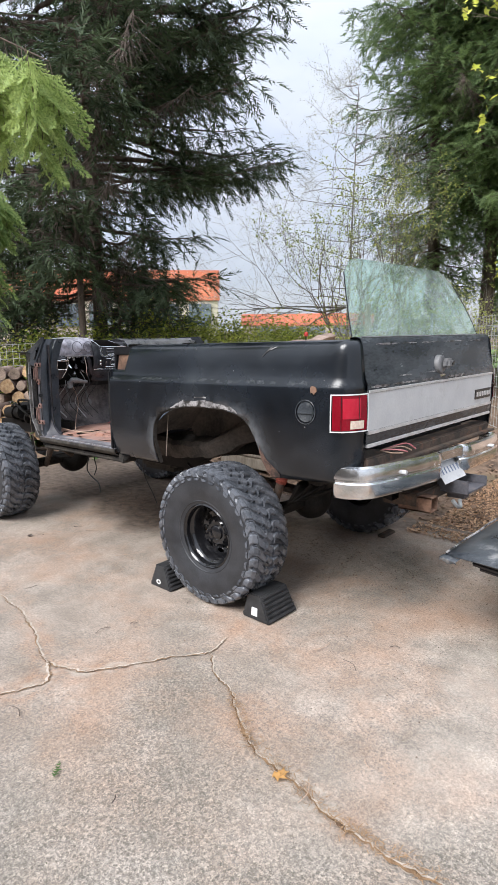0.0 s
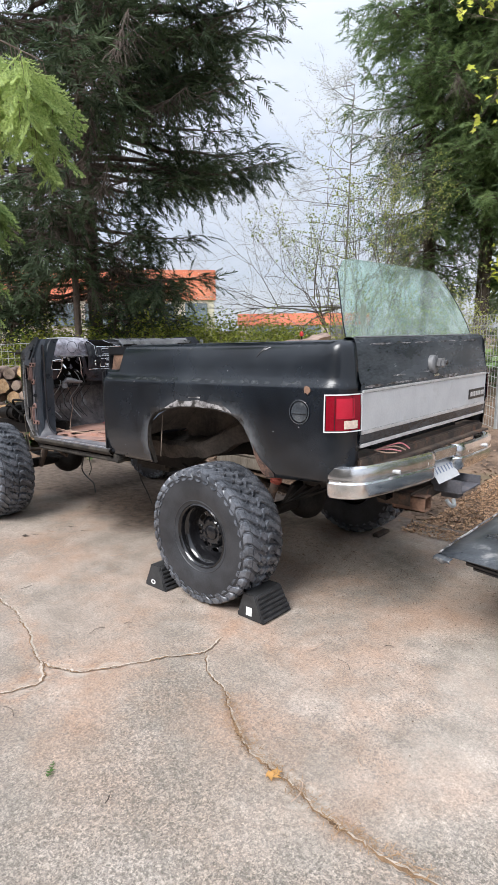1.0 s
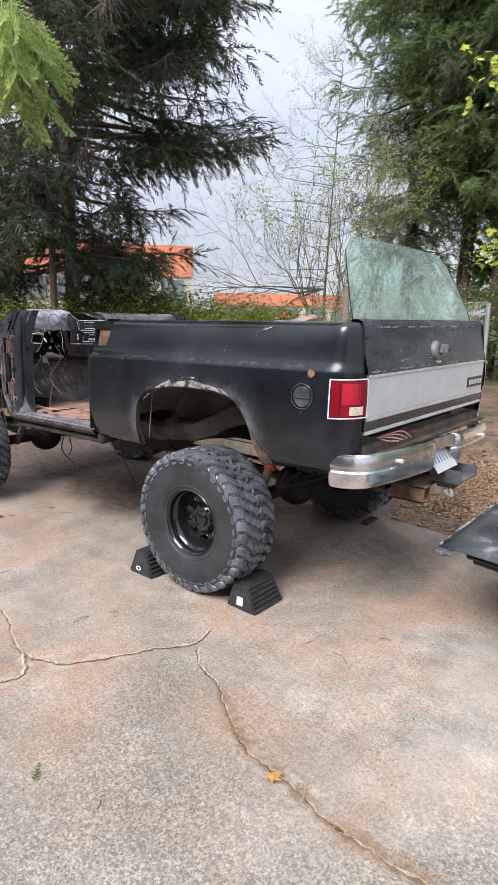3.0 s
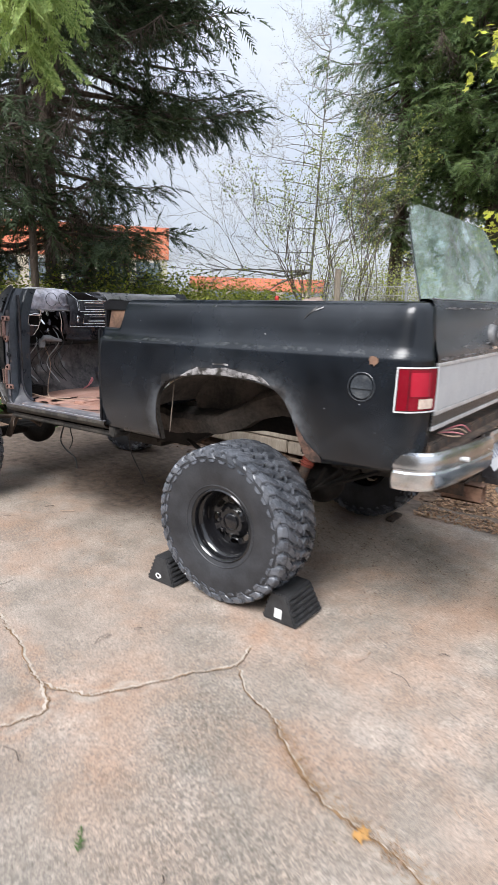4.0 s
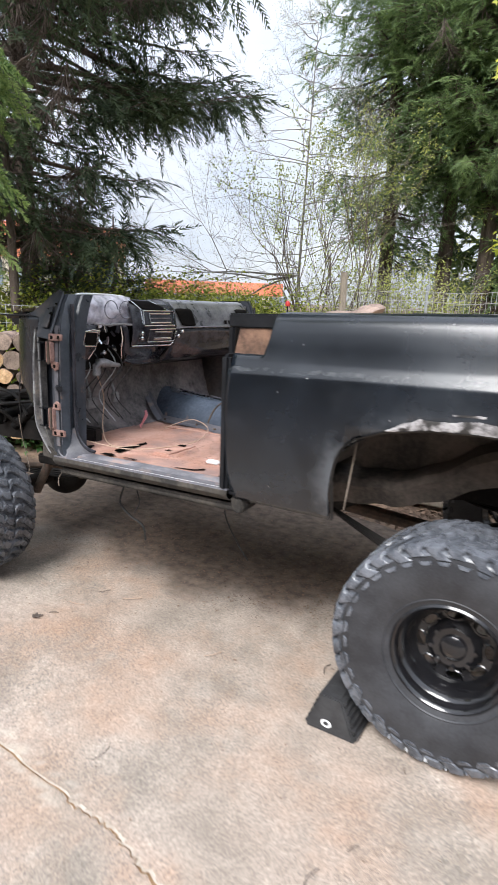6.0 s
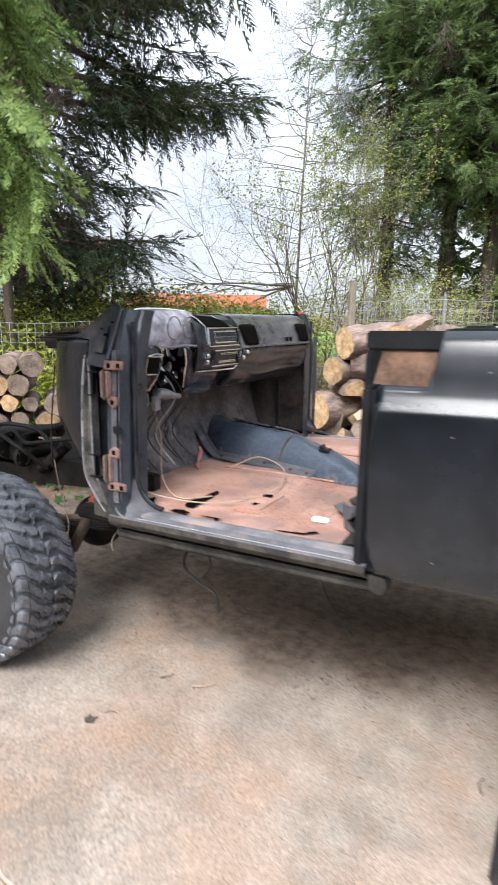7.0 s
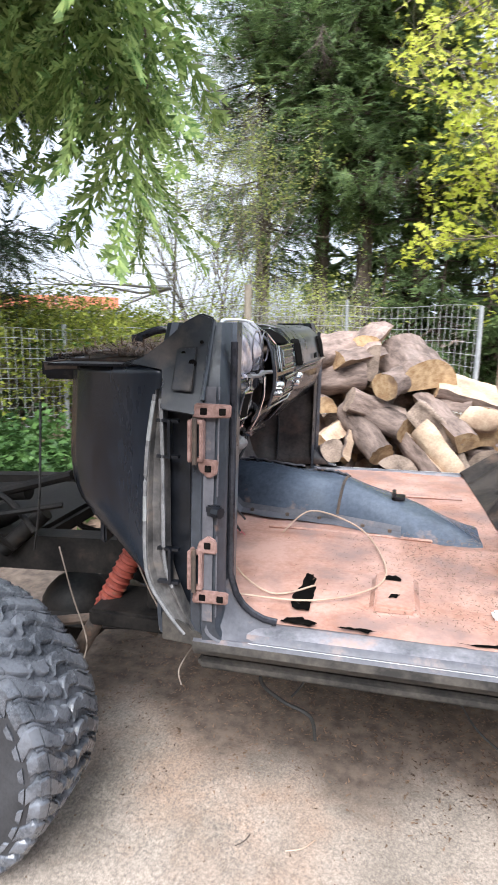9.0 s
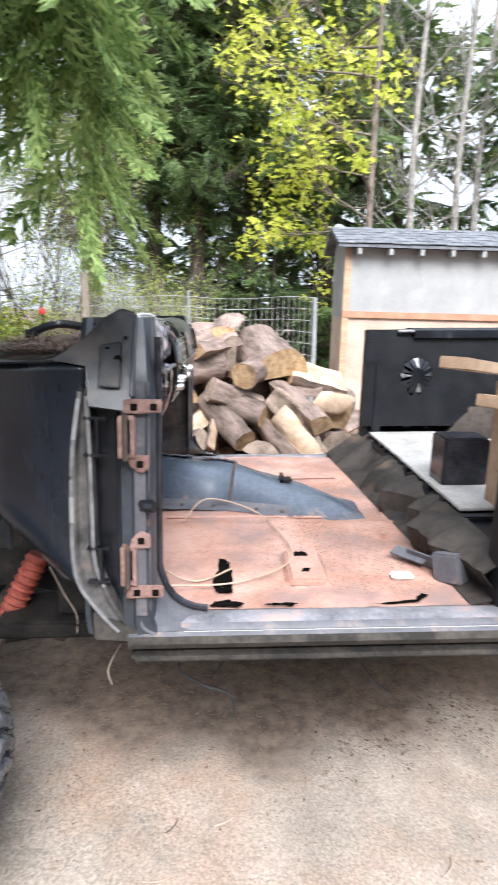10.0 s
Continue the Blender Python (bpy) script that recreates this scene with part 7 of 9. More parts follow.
def tyre_mesh():
    """Mud-terrain tyre: carcass, two rows of centre blocks and shoulder lugs that run down the side walls. Outside faces -y."""
    bm = bmesh.new()
    prof = [(0.192, -0.115), (0.205, -0.135), (0.22, -0.142), (0.26, -0.158), (0.31, -0.166), (0.36, -0.166), (0.398, -0.158), (0.410, -0.14), (0.416, -0.09), (0.418, 0.0), (0.416, 0.09), (0.410, 0.14), (0.398, 0.158), (0.36, 0.166), (0.31, 0.166), (0.26, 0.158), (0.205, 0.135), (0.192, 0.115)]
    revolve(bm, prof, 64, close=True)
    revolve(bm, [(0.226, -0.145), (0.23, -0.15), (0.234, -0.148)], 64)

    body = bm_mesh("tyre", bm, M["rubber_side"], smooth=True, sharp=28)
    bm = bmesh.new()

    def surf(u, a, h):
        """u: way across the tread (-1 to 1, beyond on to the wall), a: angle, h: height over the carcass."""
        y = max(-1.0, min(1.0, u)) * 0.142
        r = 0.4255 - 0.006 * u * u + h
        if abs(u) > 1:
            t = abs(u) - 1
            y = math.copysign(0.1455 + 0.029 * min(t, 1.0) ** 0.6 + h * 0.6, u)
            r = 0.4195 - 0.075 * t + h * max(0.0, 0.7 - t)
        return (r * math.cos(a), y, r * math.sin(a))

    def block(us, skew0, skew1, a0, a1, h, taper=0.12):
        lo, hi = [], []
        am = (a0 + a1) / 2
        for u, sk in ((us[0], skew0), (us[1], skew1)):
            lo.append((surf(u, a0 + sk, -0.012), surf(u, a1 + sk, -0.012)))
            hi.append((surf(us[0] + (u - us[0]) * (1 - taper) + taper * 0.5 * (us[1] - us[0]), am + (a0 - am) * (1 - taper) + sk, h), surf(us[0] + (u - us[0]) * (1 - taper) + taper * 0.5 * (us[1] - us[0]), am + (a1 - am) * (1 - taper) + sk, h)))
        q = [bm.verts.new(p) for p in (*lo[0], *lo[1], *hi[0], *hi[1])]
        for f in ((4, 5, 7, 6), (0, 1, 5, 4), (1, 3, 7, 5), (3, 2, 6, 7), (2, 0, 4, 6)):
            bm.faces.new([q[i] for i in f])

    def lug(us, path, w0, w1, h):
        """A bent bar of rubber across the tread: stations us, path gives its middle angle, widths in angle."""
        n = len(us)
        rows = []
        for i, u in enumerate(us):
            m_ = path(u)
            wob = 0.007 * math.sin(9.0 * u)
            w = (w0 + (w1 - w0) * i / (n - 1)) / 2
            hh = h * (1.0 if abs(u) < 1.05 else max(0.25, 1.0 - 1.6 * (abs(u) - 1.05)))
            ch = 0.012
            rows.append([surf(u, m_ - w - 0.008 + wob, -0.012), surf(u, m_ - w + wob, hh * 0.7), surf(u, m_ - w + ch + wob, hh), surf(u, m_, hh * 0.95), surf(u, m_ + w - ch - wob, hh), surf(u, m_ + w - wob, hh * 0.7), surf(u, m_ + w + 0.008 - wob, -0.012)])
        vs_ = sheet(bm, rows)
        bm.faces.new(vs_[0])
        bm.faces.new(vs_[-1][::-1])

    revolve(bm, [(0.394, -0.1605), (0.402, -0.157), (0.414, -0.1405), (0.4195, -0.09), (0.4215, 0.0), (0.4195, 0.09), (0.414, 0.1405), (0.402, 0.157)], 72)
    N_ = 36
    st = 2 * math.pi / N_
    for k in range(N_):
        a = st * k
        for sd in (-1, 1):
            o = a + (0 if sd < 0 else st / 2)
            big = k % 2
            ends = 1.5 if big else 1.36
            bow = 0.085 * sd
            lug([sd * u for u in (0.5, 0.58, 0.66, 0.74, 0.82, 0.9)], lambda u: o + st * 0.4 + bow * math.sin(4.2 * abs(u)), st * 0.62, st * 0.72, 0.016)
            lug([sd * u for u in (0.93, 1.0, 1.06, 1.14, ends)], lambda u: o + st * 0.4 + bow * math.sin(4.2 * abs(u)), st * 0.74, st * 0.7, 0.016)
            lug([sd * u for u in (0.04, 0.12, 0.2, 0.28, 0.36)], lambda u: o + st * (0.62 + 0.9 * abs(u)) + 0.035 * math.sin(9 * abs(u)) * sd, st * 0.5, st * 0.56, 0.016)
            lug([sd * u for u in (0.34, 0.4, 0.46, 0.52)], lambda u: o + st * (1.02 - 0.5 * abs(u)), st * 0.34, st * 0.36, 0.015)
            lug([sd * u for u in (0.72, 0.8, 0.88, 0.96, 1.02)], lambda u: o + st * 0.9 + bow * math.sin(4.2 * abs(u)), st * 0.1, st * 0.12, 0.011)
            lug([sd * u for u in (1.56, 1.64, 1.74)], lambda u: o + st * (0.4 if big else 0.36), st * 0.62, st * 0.4, 0.008)
    return body, bm_mesh("tread", bm, M["rubber"], smooth=True, sharp=40)


def rim_mesh():
    bm = bmesh.new()
    prof = [(0.206, -0.128), (0.209, -0.136), (0.2, -0.142), (0.192, -0.136), (0.186, -0.125), (0.184, -0.10), (0.17, -0.088), (0.162, -0.06), (0.157, -0.02), (0.155, 0.03), (0.168, 0.1), (0.2, 0.125)]
    revolve(bm, prof, 48)
    n = 48
    yv = -0.012
    ring_in = [(0.045, yv - 0.028), (0.075, yv - 0.03), (0.095, yv - 0.012)]
    revolve(bm, ring_in, n)
    # disc with eight windows
    for k in range(n):
        a0, a1 = 2 * math.pi * k / n, 2 * math.pi * (k + 1) / n
        window = (k % 6) in (1, 2, 3, 4)
        for i, (r0, y0, r1, y1) in enumerate(((0.095, yv - 0.012, 0.104, yv + 0.0), (0.104, yv, 0.138, yv - 0.012), (0.138, yv - 0.012, 0.158, yv - 0.006))):
            if i == 1 and window:
                continue
            vs = [bm.verts.new((r * math.cos(a), y, r * math.sin(a))) for r, y, a in ((r0, y0, a0), (r0, y0, a1), (r1, y1, a1), (r1, y1, a0))]
            bm.faces.new(vs)
    for k in range(8):
        a = 2 * math.pi * (6 * k + 3) / n
        pts = []
        for j in range(13):
            b = 2 * math.pi * j / 12
            rr_, tt_ = 0.121 + 0.019 * math.sin(b), 0.032 * math.cos(b)
            pts.append((rr_ * math.cos(a) - tt_ * math.sin(a), yv - 0.006, rr_ * math.sin(a) + tt_ * math.cos(a)))
        tube(bm, pts, 0.0045, 5, caps=False)
    return bm_mesh("rim", bm, M["wheel_black"], smooth=True)


(TYRE, TREAD), RIM = tyre_mesh(), rim_mesh()


def hub_mesh(front):
    bm = bmesh.new()
    if front:
        tube(bm, [(0, 0.06, 0), (0, -0.075, 0), (0, -0.08, 0)], [0.05, 0.05, 0.042], 18)
        tube(bm, [(0, -0.08, 0), (0, -0.105, 0), (0, -0.11, 0)], [0.032, 0.032, 0.025], 16)
    else:
        tube(bm, [(0, 0.06, 0), (0, -0.05, 0), (0, -0.062, 0)], [0.05, 0.048, 0.03], 18)
    return bm_mesh("hub", bm, M["hub_metal"] if front else M["wheel_black"], smooth=True)


def stud_mesh():
    bm = bmesh.new()
    tube(bm, [(0.078, 0.0, 0), (0.078, -0.055, 0)], 0.0095, 6)
    return bm_mesh("wheel_nut", bm, M["wheel_black"], smooth=True)


HUB_F, HUB_R, NUT = hub_mesh(True), hub_mesh(False), stud_mesh()
for x, y, side, front, spin, steer in ((0.095, -0.853, -1, False, 0.3, 0), (0.095, 0.853, 1, False, 1.1, 0), (-2.634, -0.947, -1, True, 0.7, 1), (-2.634, 0.947, 1, True, 0.2, 1)):
    w = new("wheel")
    w.empty_display_size = 0.1
    attach(w, suv)
    w.matrix_basis = pose(x, y, 0.42 if front else 0.428, 0, 0, (0 if side < 0 else 180) + steer) @ Matrix.Rotation(spin, 4, "Y") @ Matrix.Scale(0.966, 4)
    tagged(w, "mud-terrain tyre on a black steel wheel")
    for nm, me, lb in (("tyre", TYRE, "worn mud-terrain tyre"), ("tread", TREAD, "chunky rubber tread blocks"), ("rim", RIM, "black steel rim with eight openings"), ("hub", HUB_F if front else HUB_R, "wheel hub with studs")):
        o = new(nm, me)
        o.parent = w
        tagged(o, lb, kind="stuff" if nm == "tread" else "")
    for k in range(8):
        o = new("wheel_nut", NUT)
        o.parent = w
        o.matrix_basis = Matrix.Rotation(math.tau * (k + 0.5) / 8, 4, "Y")


# ---------------------------------------------------------------- wheel chocks
def chock(place, x0, x1, tx0, tx1, y0, y1, flip):
    th = thing("wheel_chock", place, "black ribbed rubber wheel chock against the tyre", "wheel chock", "wheel chocks")
    bm = bmesh.new()
    vs = [bm.verts.new(p) for p in ((x0, y0, 0.0), (x1, y0, 0.0), (x1, y1, 0.0), (x0, y1, 0.0), (tx0, y0 + 0.012, 0.15), (tx1, y0 + 0.012, 0.15), (tx1, y1 - 0.012, 0.15), (tx0, y1 - 0.012, 0.15))]
    for f in ((0, 1, 2, 3), (4, 5, 6, 7), (0, 1, 5, 4), (1, 2, 6, 5), (2, 3, 7, 6), (3, 0, 4, 7)):
        bm.faces.new([vs[i] for i in f])
    bmesh.ops.bevel(bm, geom=bm.edges[:], offset=0.006, segments=2, affect="EDGES")
    part("body", bm, M["chock"], th, smooth=True, sheared=False)
    for side_x0, side_x1 in ((x1, tx1), (x0, tx0)):
        for k in range(6):
            t = 0.1 + 0.16 * k
            bm = bmesh.new()
            xa = side_x0 + (side_x1 - side_x0) * t
            s = 1 if side_x0 == x1 else -1
            tube(bm, [(xa + s * 0.002, y0 + 0.012 + 0.012 * t, 0.15 * t), (xa + s * 0.002, y1 - 0.012 - 0.012 * t, 0.15 * t)], 0.009, 6)
            part("rib", bm, M["chock"], th, smooth=True, sheared=False)
    return th


rear = chock((0.47, -0.82, 0.003), 0.372, 0.575, 0.41, 0.50, -0.965, -0.70, 1)
bm = bmesh.new()
mm_ = Matrix.Translation((0.465, -0.9615, 0.05)) @ Matrix.Rotation(radians(-4.5), 4, "X")
box(bm, -0.022, 0.022, -0.003, 0.0, -0.025, 0.025, 0.001, mm_)
part("label", bm, M["white_label"], rear, "blank white label", sheared=False)
fr = chock((-0.28, -0.9, 0.003), -0.385, -0.18, -0.33, -0.25, -1.045, -0.80, -1)
bm = bmesh.new()
rows = []
for k in range(17):
    a = 2 * math.pi * k / 16
    rows.append([Vector((-0.30 + r * math.cos(a), -1.046 + 0.08 * (0.04 + r * math.sin(a) * 0.7), 0.04 + r * 0.7 * math.sin(a))) for r in (0.012, 0.022)])
sheet(bm, rows)
part("eyelet", bm, M["white_label"], fr, "white oval eyelet", sheared=False)

# ---------------------------------------------------------------- loose hood beside the vehicle
hood = thing("hood_panel", (1.9, -0.1, 0.0), "scraped grey-black hood panel lying on a low stand", "car part")
bm = bmesh.new()
rows = []
for u in np.linspace(0, 1, 14):
    for_y = []
    for v in np.linspace(0, 1, 16):
        x = 1.39 + 1.3 * u + 0.02 * v
        y = -0.53 - 0.28 * u + v * (1.3 + 0.28 * u)
        z = 0.53 + 0.06 * math.sin(math.pi * min(1, v)) ** 0.7 * min(1, 4 * u) + 0.03 * u - 0.02 * (1 - u) ** 6
        for_y.append(Vector((x, y, z)))
    rows.append(for_y)
sheet(bm, rows)
hp = part("skin", bm, M["hood_paint"], hood, "scraped outer skin", smooth=True, sheared=False)
hp.modifiers.new("thickness", "SOLIDIFY").thickness = 0.004
bm = bmesh.new()
for k, (dz, r_) in enumerate(((0.0, 0.02), (-0.032, 0.017), (-0.06, 0.014))):
    tube(bm, [(1.49 + 0.03 * k, -0.475 + 0.018 * k, 0.507 + dz), (2.1, -0.61 + 0.02 * k, 0.522 + dz), (2.69, -0.755 + 0.02 * k, 0.535 + dz)], r_, 7)
tube(bm, [(1.46, -0.44, 0.487), (1.46, 0.7, 0.497)], 0.018, 6)
part("inner_frame", bm, M["inner_black"], hood, "thick ribbed black edge of the inner frame", smooth=True, sheared=False)
bm = bmesh.new()
tube(bm, [(1.392, y, 0.516 + 0.003 * math.sin(17 * y)) for y in np.linspace(-0.5, 0.72, 14).tolist()], 0.006, 6)
part("worn_rim", bm, M["primer"], hood, "rim scraped to pale metal", smooth=True, sheared=False)
bm = bmesh.new()
sheet(bm, [[Vector((1.39 + 0.09 * u, -0.53 - 0.02 * u, 0.512)), Vector((1.375 + 0.09 * u, -0.55 - 0.02 * u, 0.502 - 0.006 * u)), Vector((1.372 + 0.1 * u, -0.553 - 0.018 * u, 0.482 + 0.008 * math.sin(9 * u)))] for u in np.linspace(0, 1, 7).tolist()])
tip = part("bent_lip", bm, M["hood_paint"], hood, "bent lip at the corner", smooth=True, sheared=False)
tip.modifiers.new("thickness", "SOLIDIFY").thickness = 0.003
for x, y in ((2.35, -0.55), (2.35, 0.5), (2.65, -0.55), (2.65, 0.5)):
    bm = bmesh.new()
    box(bm, x - 0.04, x + 0.04, y - 0.04, y + 0.04, 0.0, 0.54, 0.004)
    part("stand_leg", bm, M["lumber"], hood, "wooden stand leg", sheared=False)


# ---------------------------------------------------------------- plants
def frames_from(d, up):
    """Rotation matrices (n,3,3) whose first axis is d and whose third leans to up."""
    d = d / np.linalg.norm(d, axis=1, keepdims=True)
    s = np.cross(up, d)
    s /= np.maximum(np.linalg.norm(s, axis=1, keepdims=True), 1e-6)
    t = np.cross(d, s)
    return np.stack([d, s, t], -1)


def scatter(tv, tf, rot, loc, size):
    """Copies of a small mesh: rotations (n,3,3), places (n,3), sizes (n,)."""
    v = np.einsum("nij,kj->nki", rot, tv) * size[:, None, None] + loc[:, None, :]
    f = tf[None] + (np.arange(len(loc)) * len(tv))[:, None, None]
    return v.reshape(-1, 3), f.reshape(-1, tf.shape[1])


def frond(n=9, leaf=0.3, width=0.07, droop=0.25, seed=0):
    """A flat spray of narrow leaflets along x, 1 long, in triangles."""
    r = np.random.default_rng(seed)
    v, f = [], []
    for i in range(n):
        t = (i + 0.6) / n
        for s in (-1, 1):
            base = np.array([t + 0.02 * r.normal(), 0, -droop * t * t])
            ln = leaf * (1.2 - 0.8 * t) * (0.75 + 0.5 * r.random())
            a = radians(52 - 22 * t + 15 * r.normal())
            d = np.array([math.cos(a), s * math.sin(a), -0.3 * r.random() + 0.1 * r.normal()])
            side = np.array([-d[1], d[0], 0.6 * r.normal()])
            side /= np.linalg.norm(side)
            k = len(v)
            v += [base + side * width * 0.5, base + d * ln, base - side * width * 0.5]
            f += [(k, k + 1, k + 2)]
    k = len(v)
    v += [np.array([0, -0.01, 0]), np.array([0, 0.01, 0]), np.array([1.0, 0, -droop])]
    f += [(k, k + 1, k + 2)]
    return np.array(v), np.array(f)


def leaf_shape(fold=0.12):
    v = np.array([(0, 0, 0), (0.45, 0.32, fold), (1, 0, -0.08), (0.45, -0.32, fold)])
    return v, np.array([(0, 1, 2), (0, 2, 3)])


def lobed_leaf():
    v = [(0, 0, 0)]
    for a, r in ((-120, 0.45), (-95, 0.28), (-65, 0.75), (-35, 0.4), (0, 0.95), (35, 0.4), (65, 0.75), (95, 0.28), (120, 0.45)):
        v.append((0.3 + r * math.cos(radians(a)), r * math.sin(radians(a)) * 0.9, 0.1 * abs(math.sin(radians(a))) - 0.12 * r))
    return np.array(v), np.array([(0, i, i + 1) for i in range(1, len(v) - 1)])


def limbs_mesh(segments, sides=4):
    """Tapered bars: rows of (p0, p1, r0, r1)."""
    p0 = np.array([s[0] for s in segments], float)
    p1 = np.array([s[1] for s in segments], float)
    r0 = np.array([s[2] for s in segments])
    r1 = np.array([s[3] for s in segments])
    d = p1 - p0
    up = np.where(np.abs(d[:, 2:3]) > 0.9 * np.linalg.norm(d, axis=1, keepdims=True), np.array([[1.0, 0, 0]]), np.array([[0, 0, 1.0]]))
    m = frames_from(d, up)
    vs = []
    for k in range(sides):
        a = 2 * math.pi * k / sides
        o = math.cos(a) * m[:, :, 1] + math.sin(a) * m[:, :, 2]
        vs.append(np.stack([p0 + o * r0[:, None], p1 + o * r1[:, None]], 1))
    v = np.stack(vs, 2)                       # n, 2, sides, 3
    n = len(p0)
    ids = np.arange(n * 2 * sides).reshape(n, 2, sides)
    f = np.stack([ids[:, 0], np.roll(ids[:, 0], -1, 1), np.roll(ids[:, 1], -1, 1), ids[:, 1]], -1).reshape(-1, 4)
    return v.reshape(-1, 3), f


def plant(name, place, label, category, limbs, bark, leaves, leaf_mat, group="", crown="crown", extra=()):
    """A tree or bush: an Empty with its wood and its crown as parts."""
    th = thing(name, place, label, category, group)
    if limbs:
        v, f = limbs_mesh(limbs, 5)
        attach(mesh_object("trunk", v, f, bark, smooth=True), th)
    if leaves is not None:
        v, f = leaves
        attach(mesh_object(crown, v, f, leaf_mat), th)
    for nm, (v, f), mt in extra:
        tagged(attach(mesh_object(nm, v, f, mt), th), "dead hanging twigs", kind="stuff")
    return th


def curve_points(p, d, length, sag, lift, n, r):
    """A branch: starts along d, sags, its tip lifts again."""
    out = [np.array(p, float)]
    d = np.array(d, float)
    for i in range(n):
        t = (i + 1) / n
        dd = d + np.array([0, 0, -sag * math.sin(math.pi * min(1, 0.15 + t)) + lift * t * t]) + 0.10 * r.normal(size=3)
        dd /= np.linalg.norm(dd)
        out.append(out[-1] + dd * length / n)
    return out


def conifer(name, x, y, height, trunk_r, reach, first, count, label, mat, seed, z0=0.0, size=0.42, per=26, sag=0.35, lift=0.25, spray=None, dead=0, shape=None, steep=0.05, hang=0.35, top=None, bare=0.13, gaps=-2.0):
    r = np.random.default_rng(seed)
    limbs = []
    steps = 10
    tp = [np.array([x + 0.03 * height * 0.2 * math.sin(i), y + 0.02 * math.cos(1.7 * i), z0 + height * i / steps]) for i in range(steps + 1)]
    for i in range(steps):
        limbs.append((tp[i], tp[i + 1], trunk_r * (1 - i / steps) + 0.012, trunk_r * (1 - (i + 1) / steps) + 0.01))
    loc, dirs, ups, sizes = [], [], [], []
    dead_limbs = []
    for b in range(count):
        u = (b + r.random()) / count
        z = first + ((top or height) - first) * u
        a = r.random() * 2 * math.pi
        ln = reach * (shape(u) if shape else (1 - u) ** 0.75) * (0.65 + 0.5 * r.random())
        if ln < 0.25:
            continue
        p = np.array([np.interp(z, [q[2] - z0 for q in tp], [q[0] for q in tp]), np.interp(z, [q[2] - z0 for q in tp], [q[1] for q in tp]), z0 + z])
        pts = curve_points(p, (math.cos(a), math.sin(a), steep + 0.25 * u), ln, sag, lift, 7, r)
        br = 0.012 + 0.012 * ln
        is_dead = r.random() < dead * (1 - 0.6 * u)
        phase = 6.28 * r.random()
        for i in range(7):
            (dead_limbs if is_dead else limbs).append((pts[i], pts[i + 1], br * (1 - i / 7.5), br * (1 - (i + 1) / 7.5)))
        m = int(per * ln)
        if is_dead:
            for _ in range(int(m * 1.3)):
                t = 1 + 6 * r.random() ** 0.8
                i = min(int(t), 6)
                q = pts[i] + (pts[i + 1] - pts[i]) * (t - i)
                dd = np.array([r.normal() * 0.5, r.normal() * 0.5, -0.9]) * (0.25 + 0.35 * r.random())
                mid = q + dd * 0.5 + r.normal(size=3) * 0.03
                dead_limbs.append((q, mid, 0.006, 0.004))
                dead_limbs.append((mid, q + dd, 0.004, 0.002))
            continue
        # flat fans of twigs to both sides, each with its own row of sprays
        for j in range(max(6, int(m * 0.44))):
            t = 0.9 + 6.0 * (j + r.random()) / max(6, int(m * 0.44))
            i = min(int(t), 6)
            q = pts[i] + (pts[i + 1] - pts[i]) * (t - i)
            if t < 7 * bare or (t < 5.6 and math.sin(2.1 * t + phase) < gaps):
                # shaded inner wood carries only dead hanging twigs
                if dead > 0 and t > 1.3 and r.random() < 0.7:
                    dd = np.array([r.normal() * 0.35, r.normal() * 0.35, -0.9]) * (0.2 + 0.3 * r.random())
                    dead_limbs.append((q, q + dd, 0.005, 0.002))
                continue
            ax = pts[i + 1] - pts[i]
            ax = ax / np.linalg.norm(ax)
            sd = np.cross(ax, [0, 0, 1.0])
            sd /= max(np.linalg.norm(sd), 1e-6)
            s = 1 if j % 2 else -1
            tl = (0.16 + 0.3 * ln * (1.12 - t / 7) ** 0.8) * (0.5 + 0.7 * r.random())
            td = ax * (0.5 + 0.5 * r.random()) + s * sd * (0.6 + 0.5 * r.random()) + np.array([0, 0, -hang * (0.3 + 0.9 * r.random())])
            td /= np.linalg.norm(td)
            limbs.append((q, q + td * tl, 0.006, 0.002))
            for k in range(max(2, int(tl / (0.24 * size)))):
                w = (k + r.random()) / max(2, int(tl / (0.24 * size)))
                loc.append(q + td * tl * w + np.array([0, 0, -0.12 * tl * w * w]) + 0.03 * r.normal(size=3))
                dirs.append(td + 0.55 * r.normal(size=3) + np.array([0, 0, -0.3 * hang]))
                ups.append(np.array([0.4 * r.normal(), 0.4 * r.normal(), 1.0]))
                sizes.append(size * (0.5 + 0.6 * r.random()))
    tv, tf = spray if spray is not None else frond(9, 0.32, 0.06, 0.25, seed)
    v, f = scatter(tv, tf, frames_from(np.array(dirs), np.array(ups)), np.array(loc), np.array(sizes))
    extra = []
    if dead_limbs:
        dv, df = limbs_mesh(dead_limbs, 3)
        extra.append(("dead_wood", (dv, df), M["dead_twig"]))
    return plant(name, (x, y, z0), label, "tree", limbs, M["bark"], (v, f), mat, "conifers", extra=extra)


